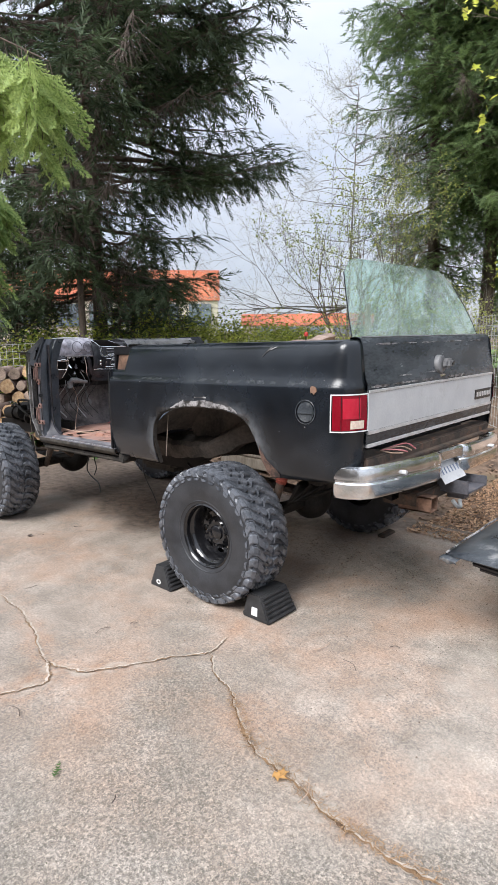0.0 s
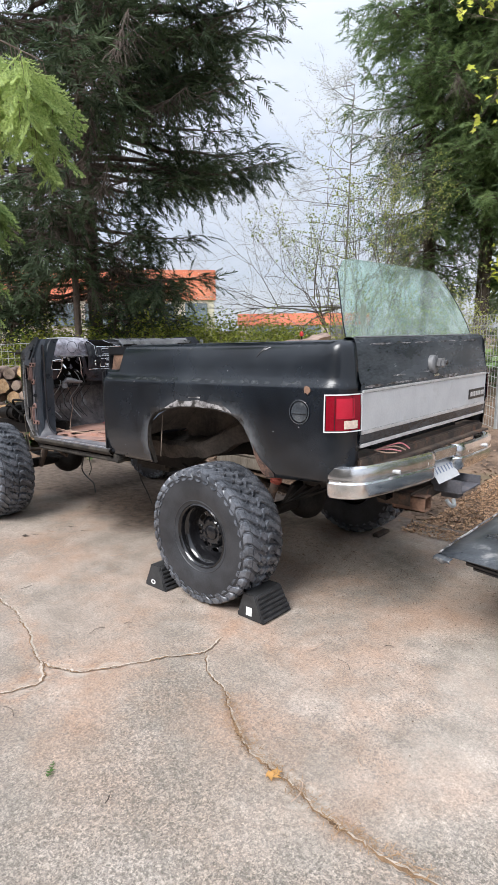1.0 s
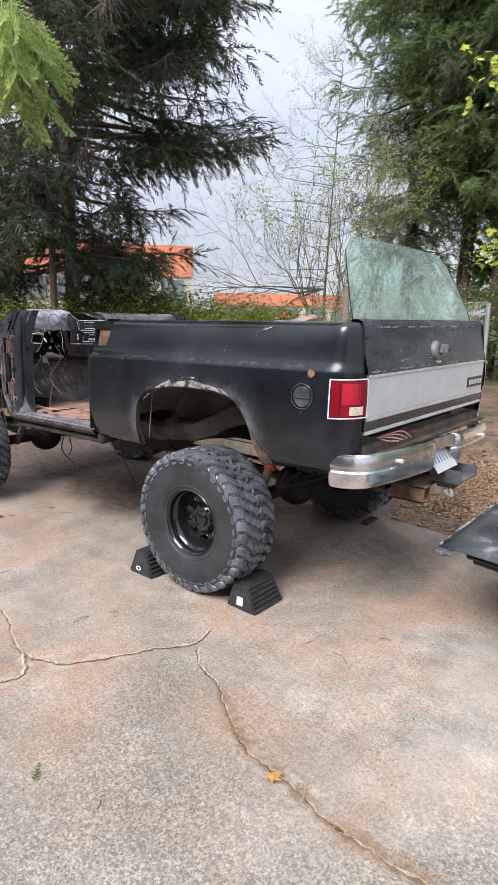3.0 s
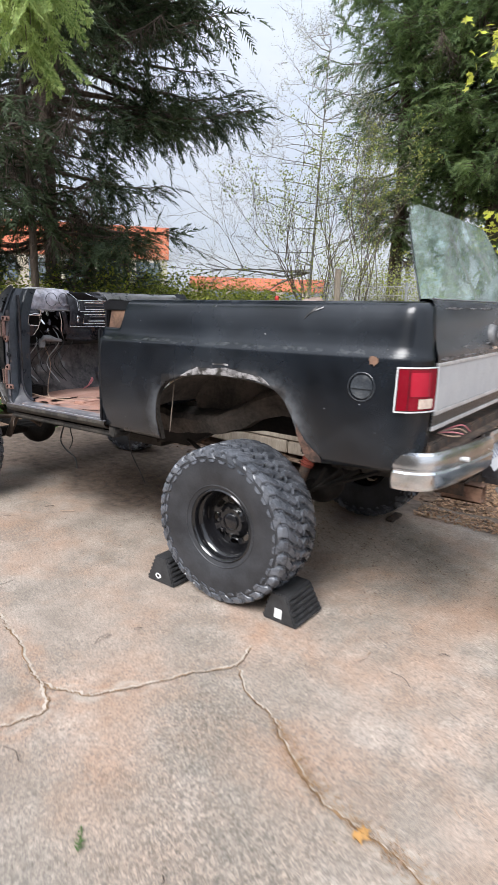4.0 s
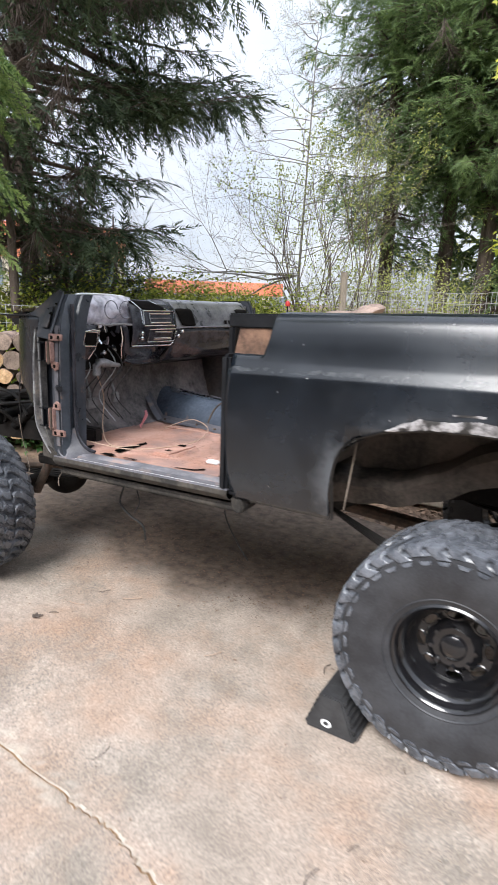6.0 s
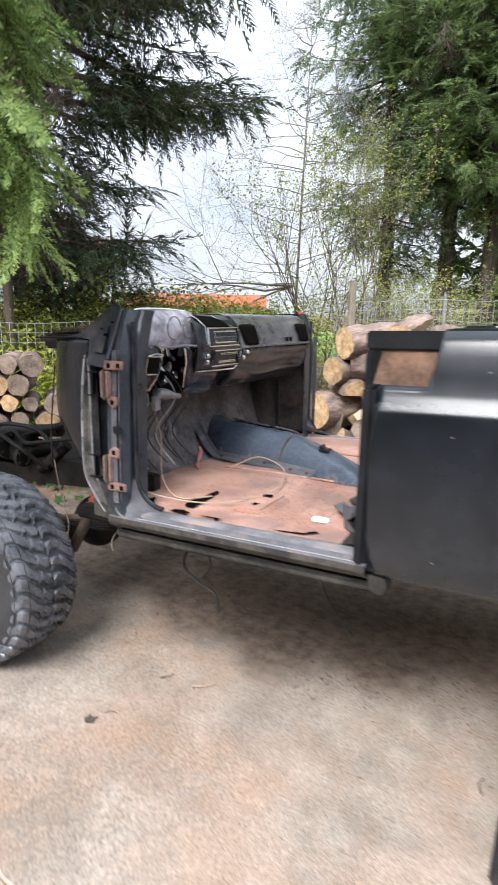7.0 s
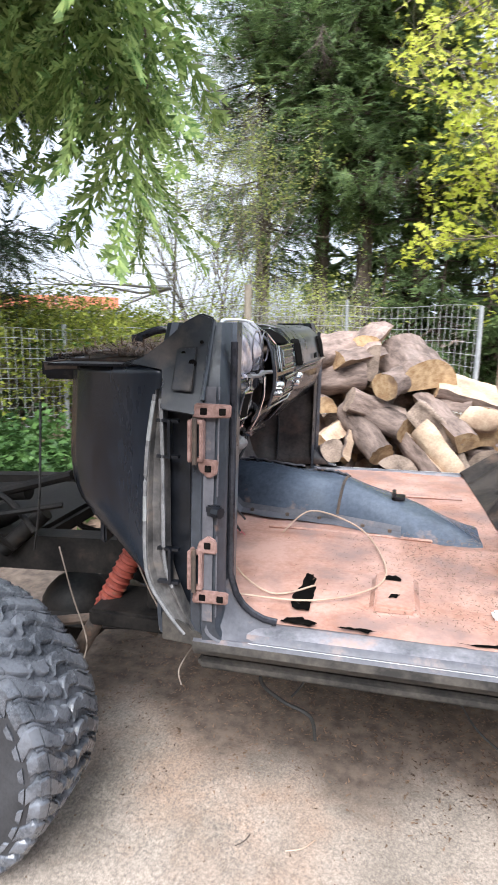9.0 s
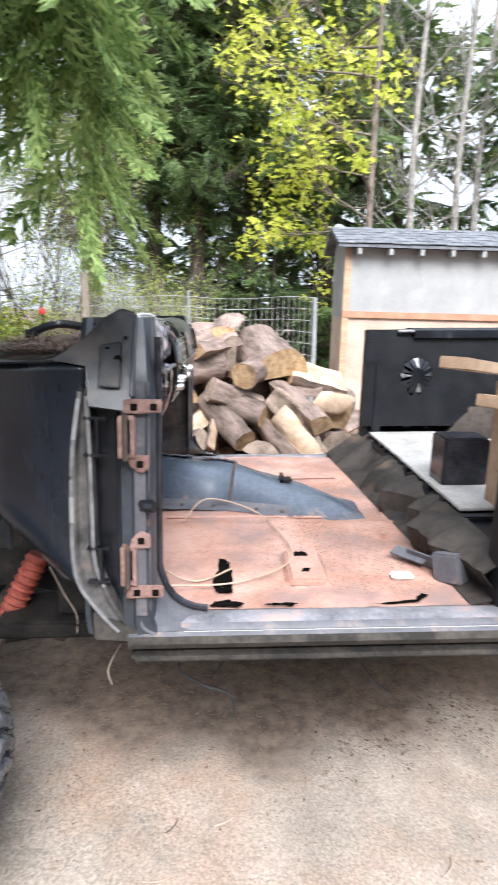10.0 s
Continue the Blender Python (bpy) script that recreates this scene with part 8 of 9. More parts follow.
def grow(p, d, length, r0, depth, rnd, out, tips, kids=3, spread=0.7, up=0.15, shrink=0.68):
    """Bare branches, forked again and again."""
    n = 4
    d = np.array(d, float)
    q = np.array(p, float)
    for i in range(n):
        d = d + 0.16 * rnd.normal(size=3) + np.array([0, 0, up * 0.3])
        d /= np.linalg.norm(d)
        nx = q + d * length / n
        out.append((q, nx, r0 * (1 - 0.18 * i), r0 * (1 - 0.18 * (i + 1))))
        q = nx
        if depth > 0 and i >= 1:
            for _ in range(kids - 1 if i < n - 1 else kids):
                if rnd.random() < 0.75:
                    dd = d + spread * rnd.normal(size=3)
                    dd[2] += up
                    dd /= np.linalg.norm(dd)
                    grow(q, dd, length * shrink * (0.7 + 0.5 * rnd.random()), max(r0 * 0.42, 0.003), depth - 1, rnd, out, tips, kids, spread, up, shrink)
    tips.append((q, d))


def leaves_at(tips, rnd, count, size, spread, shape, droop=0.3):
    pts = np.array([t[0] for t in tips])
    pick = rnd.integers(0, len(pts), count)
    loc = pts[pick] + rnd.normal(size=(count, 3)) * spread
    d = rnd.normal(size=(count, 3))
    d[:, 2] = d[:, 2] * 0.4 - droop
    up = rnd.normal(size=(count, 3)) * 0.6 + np.array([0, 0, 1.0])
    return scatter(shape[0], shape[1], frames_from(d, up), loc, size * (0.6 + 0.7 * rnd.random(count)))


# big dark conifer, with dead lower branches
conifer("conifer", -7.7, 3.6, 17.0, 0.15, 4.6, 2.3, 190, "large dark conifer with drooping dead lower branches", M["needle_dark"], 21, size=0.56, per=27, dead=0.36, shape=lambda u: float(np.interp(2.3 + 9.2 * u, [2.3, 3.1, 3.9, 4.5, 5.1, 5.7, 6.2, 7.0, 8.6, 11.5], [0.5, 0.5, 0.58, 0.66, 0.9, 0.68, 0.7, 0.95, 0.98, 0.9])), sag=0.2, lift=0.16, hang=0.42, top=11.5, bare=0.27, gaps=-0.35)
conifer("conifer", -6.9, 2.72, 9.0, 0.07, 2.0, 2.9, 24, "slender dark conifer behind the wire fence", M["needle_dark"], 22, size=0.45, per=22, dead=0.75, shape=lambda u: 0.8, bare=0.4, gaps=-0.2)
conifer("conifer", -11.5, 1.6, 14.0, 0.2, 3.6, 2.6, 60, "large dark conifer with drooping dead lower branches", M["needle_dark"], 23, size=0.55, per=15, dead=0.4, shape=lambda u: (1 - u) ** 0.45, top=10, bare=0.35, gaps=-0.3)
# tall conifers on the other side
for k, (x, y, h, rc, sd, f0) in enumerate(((-5.0, 12.7, 21, 2.15, 34, 2.8), (-3.6, 13.1, 21, 3.0, 31, 4.2), (-2.5, 12.5, 20, 2.6, 32, 4.6), (-1.2, 12.9, 19, 2.8, 33, 4.0))):
    conifer("conifer", x, y, h, 0.21, rc, f0, 150, "tall green conifer with sweeping branches", M["needle_right"], sd, size=0.52, per=24, dead=0.14, shape=lambda u: float(np.interp(u, [0, 0.12, 0.4, 1], [0.7, 0.85, 1.0, 0.85])), top=16, sag=0.36, lift=0.22, hang=0.42, bare=0.15, gaps=-0.75)
for k, (x, y, h, rc) in enumerate(((-8.4, 5.4, 4.0, 1.6), (-9.6, 2.9, 4.4, 1.8), (-10.0, 6.5, 3.6, 1.8), (-6.9, 4.75, 2.9, 1.15), (-8.5, 2.3, 3.5, 1.5), (-7.2, 3.75, 2.8, 1.2), (-8.0, 4.7, 3.0, 1.3))):
    conifer("young_conifer", x, y, h, 0.07, rc, 0.4, 40, "young dark conifer under the large one", M["needle_dark"], 25 + k, size=0.4, per=15, shape=lambda u: (1 - u) ** 0.5)
for k, (x, y, h) in enumerate(((-0.6, 11.8, 4.2), (0.5, 12.4, 5.0), (1.5, 11.9, 4.0), (-1.9, 12.2, 3.4))):
    conifer("young_conifer", x, y, h, 0.06, 1.5, 0.3, 40, "young green conifer under the tall ones", M["needle_right"], 225 + k, size=0.4, per=14, shape=lambda u: (1 - u) ** 0.5)
# cedar whose hanging fronds come near


def cedar_spray(seed):
    """A flat fern-like spray: side shoots, each with small scale leaves."""
    r = np.random.default_rng(seed)
    v, f = [], []

    def blade(p, d, ln, w):
        s = np.cross(d, [0.2 * r.normal(), 0.2 * r.normal(), 1.0])
        s /= np.linalg.norm(s)
        k = len(v)
        v.extend([p + s * w / 2, p + d * ln, p - s * w / 2])
        f.append((k, k + 1, k + 2))
    for i in range(11):
        t = (i + 0.5) / 11
        base = np.array([t, 0, -0.45 * t * t])
        for s in (-1, 1):
            a = radians(46 - 14 * t + 10 * r.normal())
            d = np.array([math.cos(a), s * math.sin(a), -0.35 - 0.25 * r.random()])
            d /= np.linalg.norm(d)
            ln = 0.34 * (1.1 - 0.75 * t) * (0.8 + 0.4 * r.random())
            blade(base, d, ln, 0.03)
            for j in range(6):
                q = base + d * ln * (0.14 + 0.15 * j)
                b = radians((38 if j % 2 else -38) + 8 * r.normal())
                dd = np.array([d[0] * math.cos(b) - d[1] * math.sin(b), d[0] * math.sin(b) + d[1] * math.cos(b), d[2] - 0.1 * r.random()])
                blade(q, dd / np.linalg.norm(dd), 0.095 * (1.1 - 0.11 * j), 0.036)
    blade(np.zeros(3), np.array([0.91, 0, -0.41]), 1.1, 0.02)
    return np.array(v), np.array(f)


CEDAR = cedar_spray(5)


def cedar(x, y, height, ends, label):
    """Boughs that sweep out from the trunk, with strands of flat sprays hanging down from their outer half.
    ends: tip of each bough and how far its strands hang."""
    r = np.random.default_rng(43)
    limbs = []
    for i in range(10):
        limbs.append((np.array([x, y, height * i / 10]), np.array([x, y, height * (i + 1) / 10]), 0.2 * (1 - i / 10) + 0.015, 0.2 * (1 - (i + 1) / 10) + 0.012))
    loc, dirs, ups, sizes = [], [], [], []

    def spray_at(q, d, up, size):
        loc.append(q)
        dirs.append(d)
        ups.append(up)
        sizes.append(size)

    near = 0
    for ex, ey, ez, hang, count in ends:
        tip = np.array([ex, ey, ez])
        base = np.array([x, y, min(ez + 0.9, height - 0.5)])
        mid = (base + tip) / 2 + np.array([0, 0, 0.45])
        pts = [(1 - t) ** 2 * base + 2 * t * (1 - t) * mid + t * t * tip for t in np.linspace(0, 1, 13)]
        for i in range(12):
            limbs.append((pts[i], pts[i + 1], 0.03 - 0.0022 * i, 0.0278 - 0.0022 * i))
        along = pts[-1] - pts[-3]
        side = np.cross(along, [0, 0, 1.0])
        side /= np.linalg.norm(side)
        for _ in range(int(count * 0.85)):
            t = 7.0 + 5.0 * r.random() ** 0.6
            i = min(int(t), 11)
            q = pts[i] + (pts[i + 1] - pts[i]) * (t - i) + side * 0.08 * r.normal()
            ln = hang * (0.45 + 0.75 * r.random())
            lean = along / np.linalg.norm(along) * (0.05 + 0.12 * r.random()) + side * 0.13 * r.normal()
            n = max(3, int(ln / 0.075))
            prev = q
            for k in range(n):
                u = (k + 1) / n
                p = q + lean * ln * 0.6 * math.sin(1.5 * u) + np.array([0, 0, -ln * u ** 1.25])
                limbs.append((prev, p, 0.0028, 0.002))
                step = p - prev
                for s in (-1, 1):
                    face = np.array([r.normal(), r.normal(), 0.5 * r.normal()])
                    d = step / np.linalg.norm(step) + s * 0.8 * np.cross(step / np.linalg.norm(step), face / np.linalg.norm(face)) + np.array([0, 0, -0.25])
                    spray_at(p, d, face, (0.2 + 0.1 * r.random()) * (1.1 - 0.35 * u))
                prev = p
            spray_at(prev, np.array([0.3 * r.normal(), 0.3 * r.normal(), -1.0]), r.normal(size=3), 0.15)
        # boughs past this line take the sunlit leaf colour
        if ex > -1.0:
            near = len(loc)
    rot, loc, sizes = frames_from(np.array(dirs), np.array(ups)), np.array(loc), np.array(sizes)
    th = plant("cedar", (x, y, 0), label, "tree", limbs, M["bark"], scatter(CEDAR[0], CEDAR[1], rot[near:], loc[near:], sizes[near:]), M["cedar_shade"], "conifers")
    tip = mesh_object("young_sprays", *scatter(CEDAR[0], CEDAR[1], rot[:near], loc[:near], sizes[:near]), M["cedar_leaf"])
    tagged(attach(tip, th), "bright yellow-green sprays with sunlight put into their colour", kind="stuff")
    return th


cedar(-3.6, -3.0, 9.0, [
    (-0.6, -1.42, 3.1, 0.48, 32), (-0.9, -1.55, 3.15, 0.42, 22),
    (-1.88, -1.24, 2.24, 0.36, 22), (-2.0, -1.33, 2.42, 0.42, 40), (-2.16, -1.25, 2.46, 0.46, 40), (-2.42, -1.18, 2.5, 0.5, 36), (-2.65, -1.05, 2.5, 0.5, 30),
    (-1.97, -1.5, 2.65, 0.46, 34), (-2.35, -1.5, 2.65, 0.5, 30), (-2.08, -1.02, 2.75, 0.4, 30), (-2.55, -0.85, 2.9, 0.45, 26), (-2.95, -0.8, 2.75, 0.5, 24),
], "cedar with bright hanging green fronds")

# bare tree with pale buds
rnd = np.random.default_rng(51)
lim, tips = [], []
bx, by = -6.75, 11.2
for i in range(8):
    lim.append((np.array([bx + 0.03 * i, by, i * 1.0]), np.array([bx + 0.03 * (i + 1), by, i + 1.0]), 0.05 - 0.0055 * i, 0.0445 - 0.0055 * i))
    if i >= 1:
        for k in range(8):
            a = rnd.random() * 6.28
            grow(np.array([bx + 0.03 * i, by, i + rnd.random()]), (math.cos(a), math.sin(a), 0.15), (2.5 - 0.24 * i) * (0.7 + 0.5 * rnd.random()), 0.014, 3, rnd, lim, tips, 2, 0.55, 0.06, 0.62)
for a0, ln in ((195, 3.0), (225, 2.4), (160, 2.4)):
    grow(np.array([bx, by, 2.3]), (math.cos(radians(a0)), math.sin(radians(a0)), 0.0), ln, 0.035, 3, rnd, lim, tips, 3, 0.5, 0.03)
plant("bare_tree", (bx, by, 0), "bare spring tree with thin twigs and pale buds", "tree", lim, M["pale_twig"], leaves_at(tips, rnd, 15000, 0.033, 0.08, leaf_shape()), M["pale_leaf"])

# brown brush with new leaves by the fence
for k, (x, y, n, h) in enumerate(((-5.25, 8.9, 8, 2.4), (-4.5, 9.7, 7, 2.8))):
    rnd = np.random.default_rng(61 + k)
    lim, tips = [], []
    for _ in range(n):
        a = rnd.random() * 6.28
        grow((x + 0.3 * rnd.normal(), y + 0.3 * rnd.normal(), 0.1), (0.25 * math.cos(a), 0.25 * math.sin(a), 1.0), h, 0.03, 3, rnd, lim, tips, 2, 0.42, 0.35, 0.62)
    plant("brush", (x, y, 0.1), "tall tangled brush with bare stems and new leaves", "bush", lim, M["twig"], leaves_at(tips, rnd, 3400, 0.05, 0.08, leaf_shape()), M["olive_leaf"], "brush")

# maple with young leaves
rnd = np.random.default_rng(71)
lim, tips = [], []
mx_, my_ = 0.95, 9.2
for i in range(9):
    lim.append((np.array([mx_, my_, i * 1.0]), np.array([mx_, my_, i + 1.0]), 0.1 - 0.009 * i, 0.091 - 0.009 * i))
for k in range(26):
    z = 2.9 + 6.0 * k / 25
    a = radians(95 + 170 * rnd.random())
    grow(np.array([mx_, my_, z]), (math.cos(a), math.sin(a), 0.25), 1.1 + 2.0 * k / 25 + 0.4 * rnd.random(), 0.026, 2, rnd, lim, tips, 3, 0.4, 0.05, 0.6)
crown_edge = -1.95
tips = [q for q in tips if np.ravel(q[0] if isinstance(q, tuple) else q)[0] > crown_edge]
lim = [q for q in lim if q[1][0] > crown_edge - 0.1]
plant("maple", (mx_, my_, 0), "slender maple with bright yellow-green young leaves", "tree", lim, M["twig"], leaves_at(tips, rnd, 4600, 0.11, 0.09, lobed_leaf()), M["maple_leaf"])
# pale bare trunks behind the shed
for k, (x, y) in enumerate(((3.6, 12.0), (4.3, 12.6), (2.4, 11.5))):
    rnd = np.random.default_rng(81 + k)
    lim, tips = [], []
    for i in range(11):
        lim.append((np.array([x + 0.05 * math.sin(i), y, i * 1.1]), np.array([x + 0.05 * math.sin(i + 1), y, (i + 1) * 1.1]), 0.11 - 0.008 * i, 0.102 - 0.008 * i))
        if i > 2:
            for _ in range(3):
                a = rnd.random() * 6.28
                grow(np.array([x, y, i * 1.1]), (math.cos(a), math.sin(a), 0.7), 1.9, 0.022, 2, rnd, lim, tips, 3, 0.5, 0.2)
    plant("alder", (x, y, 0), "pale bare alder with fine twigs", "tree", lim, M["pale_twig"], leaves_at(tips, rnd, 700, 0.06, 0.1, leaf_shape()), M["olive_leaf"], "alders")

# hedge behind the left fence
for k, (x, y, _, h) in enumerate(((-7.6, 1.9, 0.9, 1.5), (-6.8, 3.2, 0.9, 1.6), (-6.3, 4.4, 0.9, 1.6), (-5.8, 5.1, 0.8, 1.6), (-8.3, 0.6, 0.9, 1.4), (-6.2, 2.2, 0.9, 0.9), (-5.7, 6.1, 0.9, 1.5), (-6.4, 7.2, 0.9, 1.5), (-5.1, 7.0, 0.8, 1.35), (-7.3, 8.3, 0.9, 1.6))):
    rnd = np.random.default_rng(91 + k)
    lim, tips = [], []
    for _ in range(10):
        a = rnd.random() * 6.28
        grow((x + 0.3 * rnd.normal(), y + 0.3 * rnd.normal(), 0.1), (0.5 * math.cos(a), 0.5 * math.sin(a), 1.0), h * 0.55, 0.016, 2, rnd, lim, tips, 3, 0.6, 0.15)
    plant("hedge_bush", (x, y, 0.1), "green hedge bush with yellow-green new leaves", "bush", lim, M["twig"], leaves_at(tips, rnd, 6000, 0.062, 0.15, leaf_shape()), M["shrub_leaf"], "hedge")

# low brush along the fence
for k, (x, y) in enumerate(((-4.7, 9.4), (-3.9, 10.0), (-3.0, 10.2))):
    rnd = np.random.default_rng(191 + k)
    lim, tips = [], []
    for _ in range(12):
        a = rnd.random() * 6.28
        grow((x + 0.35 * rnd.normal(), y + 0.35 * rnd.normal(), 0.1), (0.5 * math.cos(a), 0.5 * math.sin(a), 1.0), 1.3, 0.014, 2, rnd, lim, tips, 3, 0.6, 0.15)
    plant("low_bush", (x, y, 0.1), "low tangled bush with pale olive leaves", "bush", lim, M["pale_twig"], leaves_at(tips, rnd, 2200, 0.06, 0.1, leaf_shape()), M["olive_leaf"], "low bushes")

# woods far behind
FAR = frond(6, 0.45, 0.16, 0.3, 9)
for k, (x, y, h) in enumerate(((-15.5, -1.5, 13), (3, 15, 17), (6.5, 13, 16), (-1.5, 16, 18), (9.5, 9, 15), (0.8, 13.5, 16))):
    conifer("conifer", x, y, h, 0.2, 3.2, 0.8, 60, "dark conifer in the woods behind", M["needle_right"] if x > -5 else M["needle_dark"], 120 + k, size=0.95, per=11, spray=FAR, shape=lambda u: (1 - u) ** 0.6)

# ivy and litter
def carpet(name, count, area, size, shape, mat, label, seed, rise=0.05, jitter=0.06):
    r = np.random.default_rng(seed)
    pts = []
    while len(pts) < count:
        x, y = area(r)
        if name != "ivy" or (x < -3.3 and y > -0.6):
            pts.append((x, y))
    pts = np.array(pts)
    z = ground_height(pts[:, 0], pts[:, 1])
    z = np.where((pts[:, 1] < 1.25) & (pts[:, 0] > -7), np.maximum(z, 0.004), z) + rise * r.random(len(pts)) + 0.004
    d = r.normal(size=(len(pts), 3))
    d[:, 2] *= jitter
    up = r.normal(size=(len(pts), 3)) * (0.12 + jitter) + np.array([0, 0, 1.0])
    v, f = scatter(shape[0], shape[1], frames_from(d, up), np.concatenate([pts, z[:, None]], 1), size * (0.5 + r.random(len(pts))))
    return tagged(mesh_object(name, v, f, mat), label, name.replace("_", " "), kind="stuff")


carpet("ivy", 4200, lambda r: (-4.9 + 0.5 * r.normal(), 1.9 + 0.55 * r.normal()), 0.062, lobed_leaf(), M["ivy_leaf"], "green ivy over the ground by the log stack", 201, rise=0.42, jitter=0.5)
carpet("ivy", 2600, lambda r: (-5.1 + 0.5 * r.normal(), 2.7 + 0.6 * r.normal()), 0.062, lobed_leaf(), M["ivy_leaf"], "green ivy over the ground before the wire fence", 206, rise=0.4, jitter=0.5)
carpet("leaf_litter", 9000, lambda r: (-1 + 4.5 * r.normal(), 1.2 + abs(1.6 * r.normal())), 0.045, leaf_shape(), M["litter"], "brown leaf litter and bark chips on the ground", 202, rise=0.02, jitter=0.2)
carpet("wood_chips", 24000, lambda r: (0.4 + 1.6 * r.random(), 1.0 + 2.4 * r.random()), 0.021, leaf_shape(0.02), M["chips"], "tan wood chips on the ground", 203, rise=0.015, jitter=0.2)

# ---------------------------------------------------------------- firewood
def log_mesh(r, length, kind, seed):
    """kind 0: round; 1: half or quarter split; along x, lowest line at z = 0."""
    rg_ = random.Random(seed)
    bm_ = bmesh.new()
    n = 24
    if kind == 0:
        outline = [(r * (1 + 0.06 * math.sin(3 * a + seed) + 0.03 * rg_.random()) * math.cos(a), r * (1 + 0.06 * math.sin(2 * a + seed)) * math.sin(a), 0) for a in (2 * math.pi * k / n for k in range(n))]
        flags = [0] * n
    else:
        span = math.pi * (1.0 if kind == 1 else 0.6)
        m_ = 11
        outline = [(r * 1.2 * math.cos(a), r * 1.2 * math.sin(a), 0) for a in (-span / 2 + span * k / (m_ - 1) for k in range(m_))]
        flags = [0] * (m_ - 1) + [1]
        if kind == 2:
            outline.append((0.0, 0.0, 1))
            flags = [0] * (m_ - 1) + [1, 1]
    rings = []
    segs = 8
    for i in range(segs):
        x = length * (i / (segs - 1) - 0.5)
        k_ = 1 + 0.05 * math.sin(2 * i + seed)
        rings.append([bm_.verts.new((x + 0.012 * rg_.random() * (i in (0, segs - 1)), u * k_ + 0.011 * rg_.random(), v * k_ + 0.011 * rg_.random())) for u, v, _ in outline])
    nn = len(outline)
    for a, b in zip(rings, rings[1:]):
        for k in range(nn):
            bm_.faces.new((a[k], b[k], b[(k + 1) % nn], a[(k + 1) % nn])).material_index = 0 if flags[k] == 0 else 2
    bm_.faces.new(rings[0]).material_index = 1
    bm_.faces.new(rings[-1][::-1]).material_index = 1
    return bm_


def log(x, y, z, r, length, kind, yaw, tilt, spin, seed, group, old=False):
    bm_ = log_mesh(r, length, kind, seed)
    mats = [M["log_bark"], M["log_old"] if old else M["log_end"], M["log_split"]]
    me = bm_mesh("log", bm_, mats, smooth=True, sharp=40)
    ob = new("log", me)
    ob.matrix_world = pose(x, y, z, 0, tilt, yaw) @ Matrix.Rotation(radians(spin), 4, "X")
    what = ("round cut log with rough bark", "split half log with pale inner wood", "split wedge of firewood")[kind]
    return tagged(ob, f"{what} on the firewood pile", "log", group)


def log_between(a, b, r, kind, spin, seed, old=False):
    """A log from one end to the other."""
    d = Vector(b) - Vector(a)
    m_ = (Vector(a) + Vector(b)) / 2
    return log(m_.x, m_.y, m_.z, r, d.length, kind, math.degrees(math.atan2(d.y, d.x)), -math.degrees(math.asin(d.z / d.length)), spin, seed, "firewood pile", old)


rl = random.Random(17)
upper = [
    ((-1.66, 2.4, 1.33), (-1.58, 2.8, 1.43), 0.16, 2, 70), ((-1.55, 2.35, 1.3), (-1.68, 2.75, 1.4), 0.13, 1, 0), ((-1.2, 2.3, 1.13), (-1.4, 2.8, 1.3), 0.19, 1, 80),
    ((-1.5, 2.12, 1.15), (-1.27, 2.5, 1.24), 0.1, 0, 0), ((-1.12, 2.4, 1.22), (-0.68, 2.45, 1.1), 0.15, 1, -70), ((-2.06, 2.3, 1.19), (-1.69, 2.42, 1.22), 0.155, 0, 0),
    ((-2.07, 2.15, 1.36), (-1.75, 2.6, 1.4), 0.135, 0, 0), ((-2.16, 2.15, 1.12), (-2.0, 2.6, 1.1), 0.115, 0, 0), ((-1.88, 2.2, 1.25), (-1.6, 2.5, 1.3), 0.12, 1, 60),
]
lower = [
    ((-1.76, 2.2, 1.04), (-1.39, 2.35, 0.89), 0.095, 0, 0), ((-1.32, 2.12, 0.85), (-1.68, 2.35, 0.95), 0.1, 0, 0), ((-1.48, 2.02, 0.67), (-1.78, 2.38, 0.94), 0.095, 0, 0),
    ((-0.97, 1.98, 0.73), (-1.26, 2.38, 0.95), 0.15, 2, 110), ((-1.0, 1.93, 0.57), (-1.3, 2.28, 0.83), 0.12, 1, -60), ((-1.27, 2.35, 0.96), (-0.88, 2.35, 0.99), 0.08, 1, 90),
    ((-0.8, 2.15, 0.9), (-0.68, 2.6, 0.9), 0.14, 0, 0), ((-1.95, 2.12, 0.78), (-1.76, 2.38, 0.92), 0.1, 2, -80), ((-1.84, 2.08, 0.66), (-1.91, 2.5, 0.63), 0.09, 0, 0),
    ((-1.71, 2.03, 0.6), (-1.68, 2.18, 0.78), 0.06, 2, 0), ((-2.28, 2.1, 0.77), (-2.1, 2.5, 0.78), 0.16, 0, 0), ((-1.95, 2.2, 0.92), (-2.2, 2.5, 0.95), 0.11, 1, 90),
]
for i, (a, b, r, kd, sp) in enumerate(upper + lower):
    log_between(a, b, r, kd, sp, 300 + i, i % 4 == 1)
for i in range(44):
    lay = i // 15
    x = -2.35 + 2.0 * rl.random()
    y = 2.3 + 0.9 * rl.random()
    log(x, y, 0.14 + 0.24 * lay, 0.11 + 0.05 * rl.random(), 0.38 + 0.15 * rl.random(), rl.choice((0, 0, 1, 2)), 360 * rl.random(), 16 * rl.random() - 8, 360 * rl.random(), 400 + i, "firewood pile", rl.random() < 0.3)
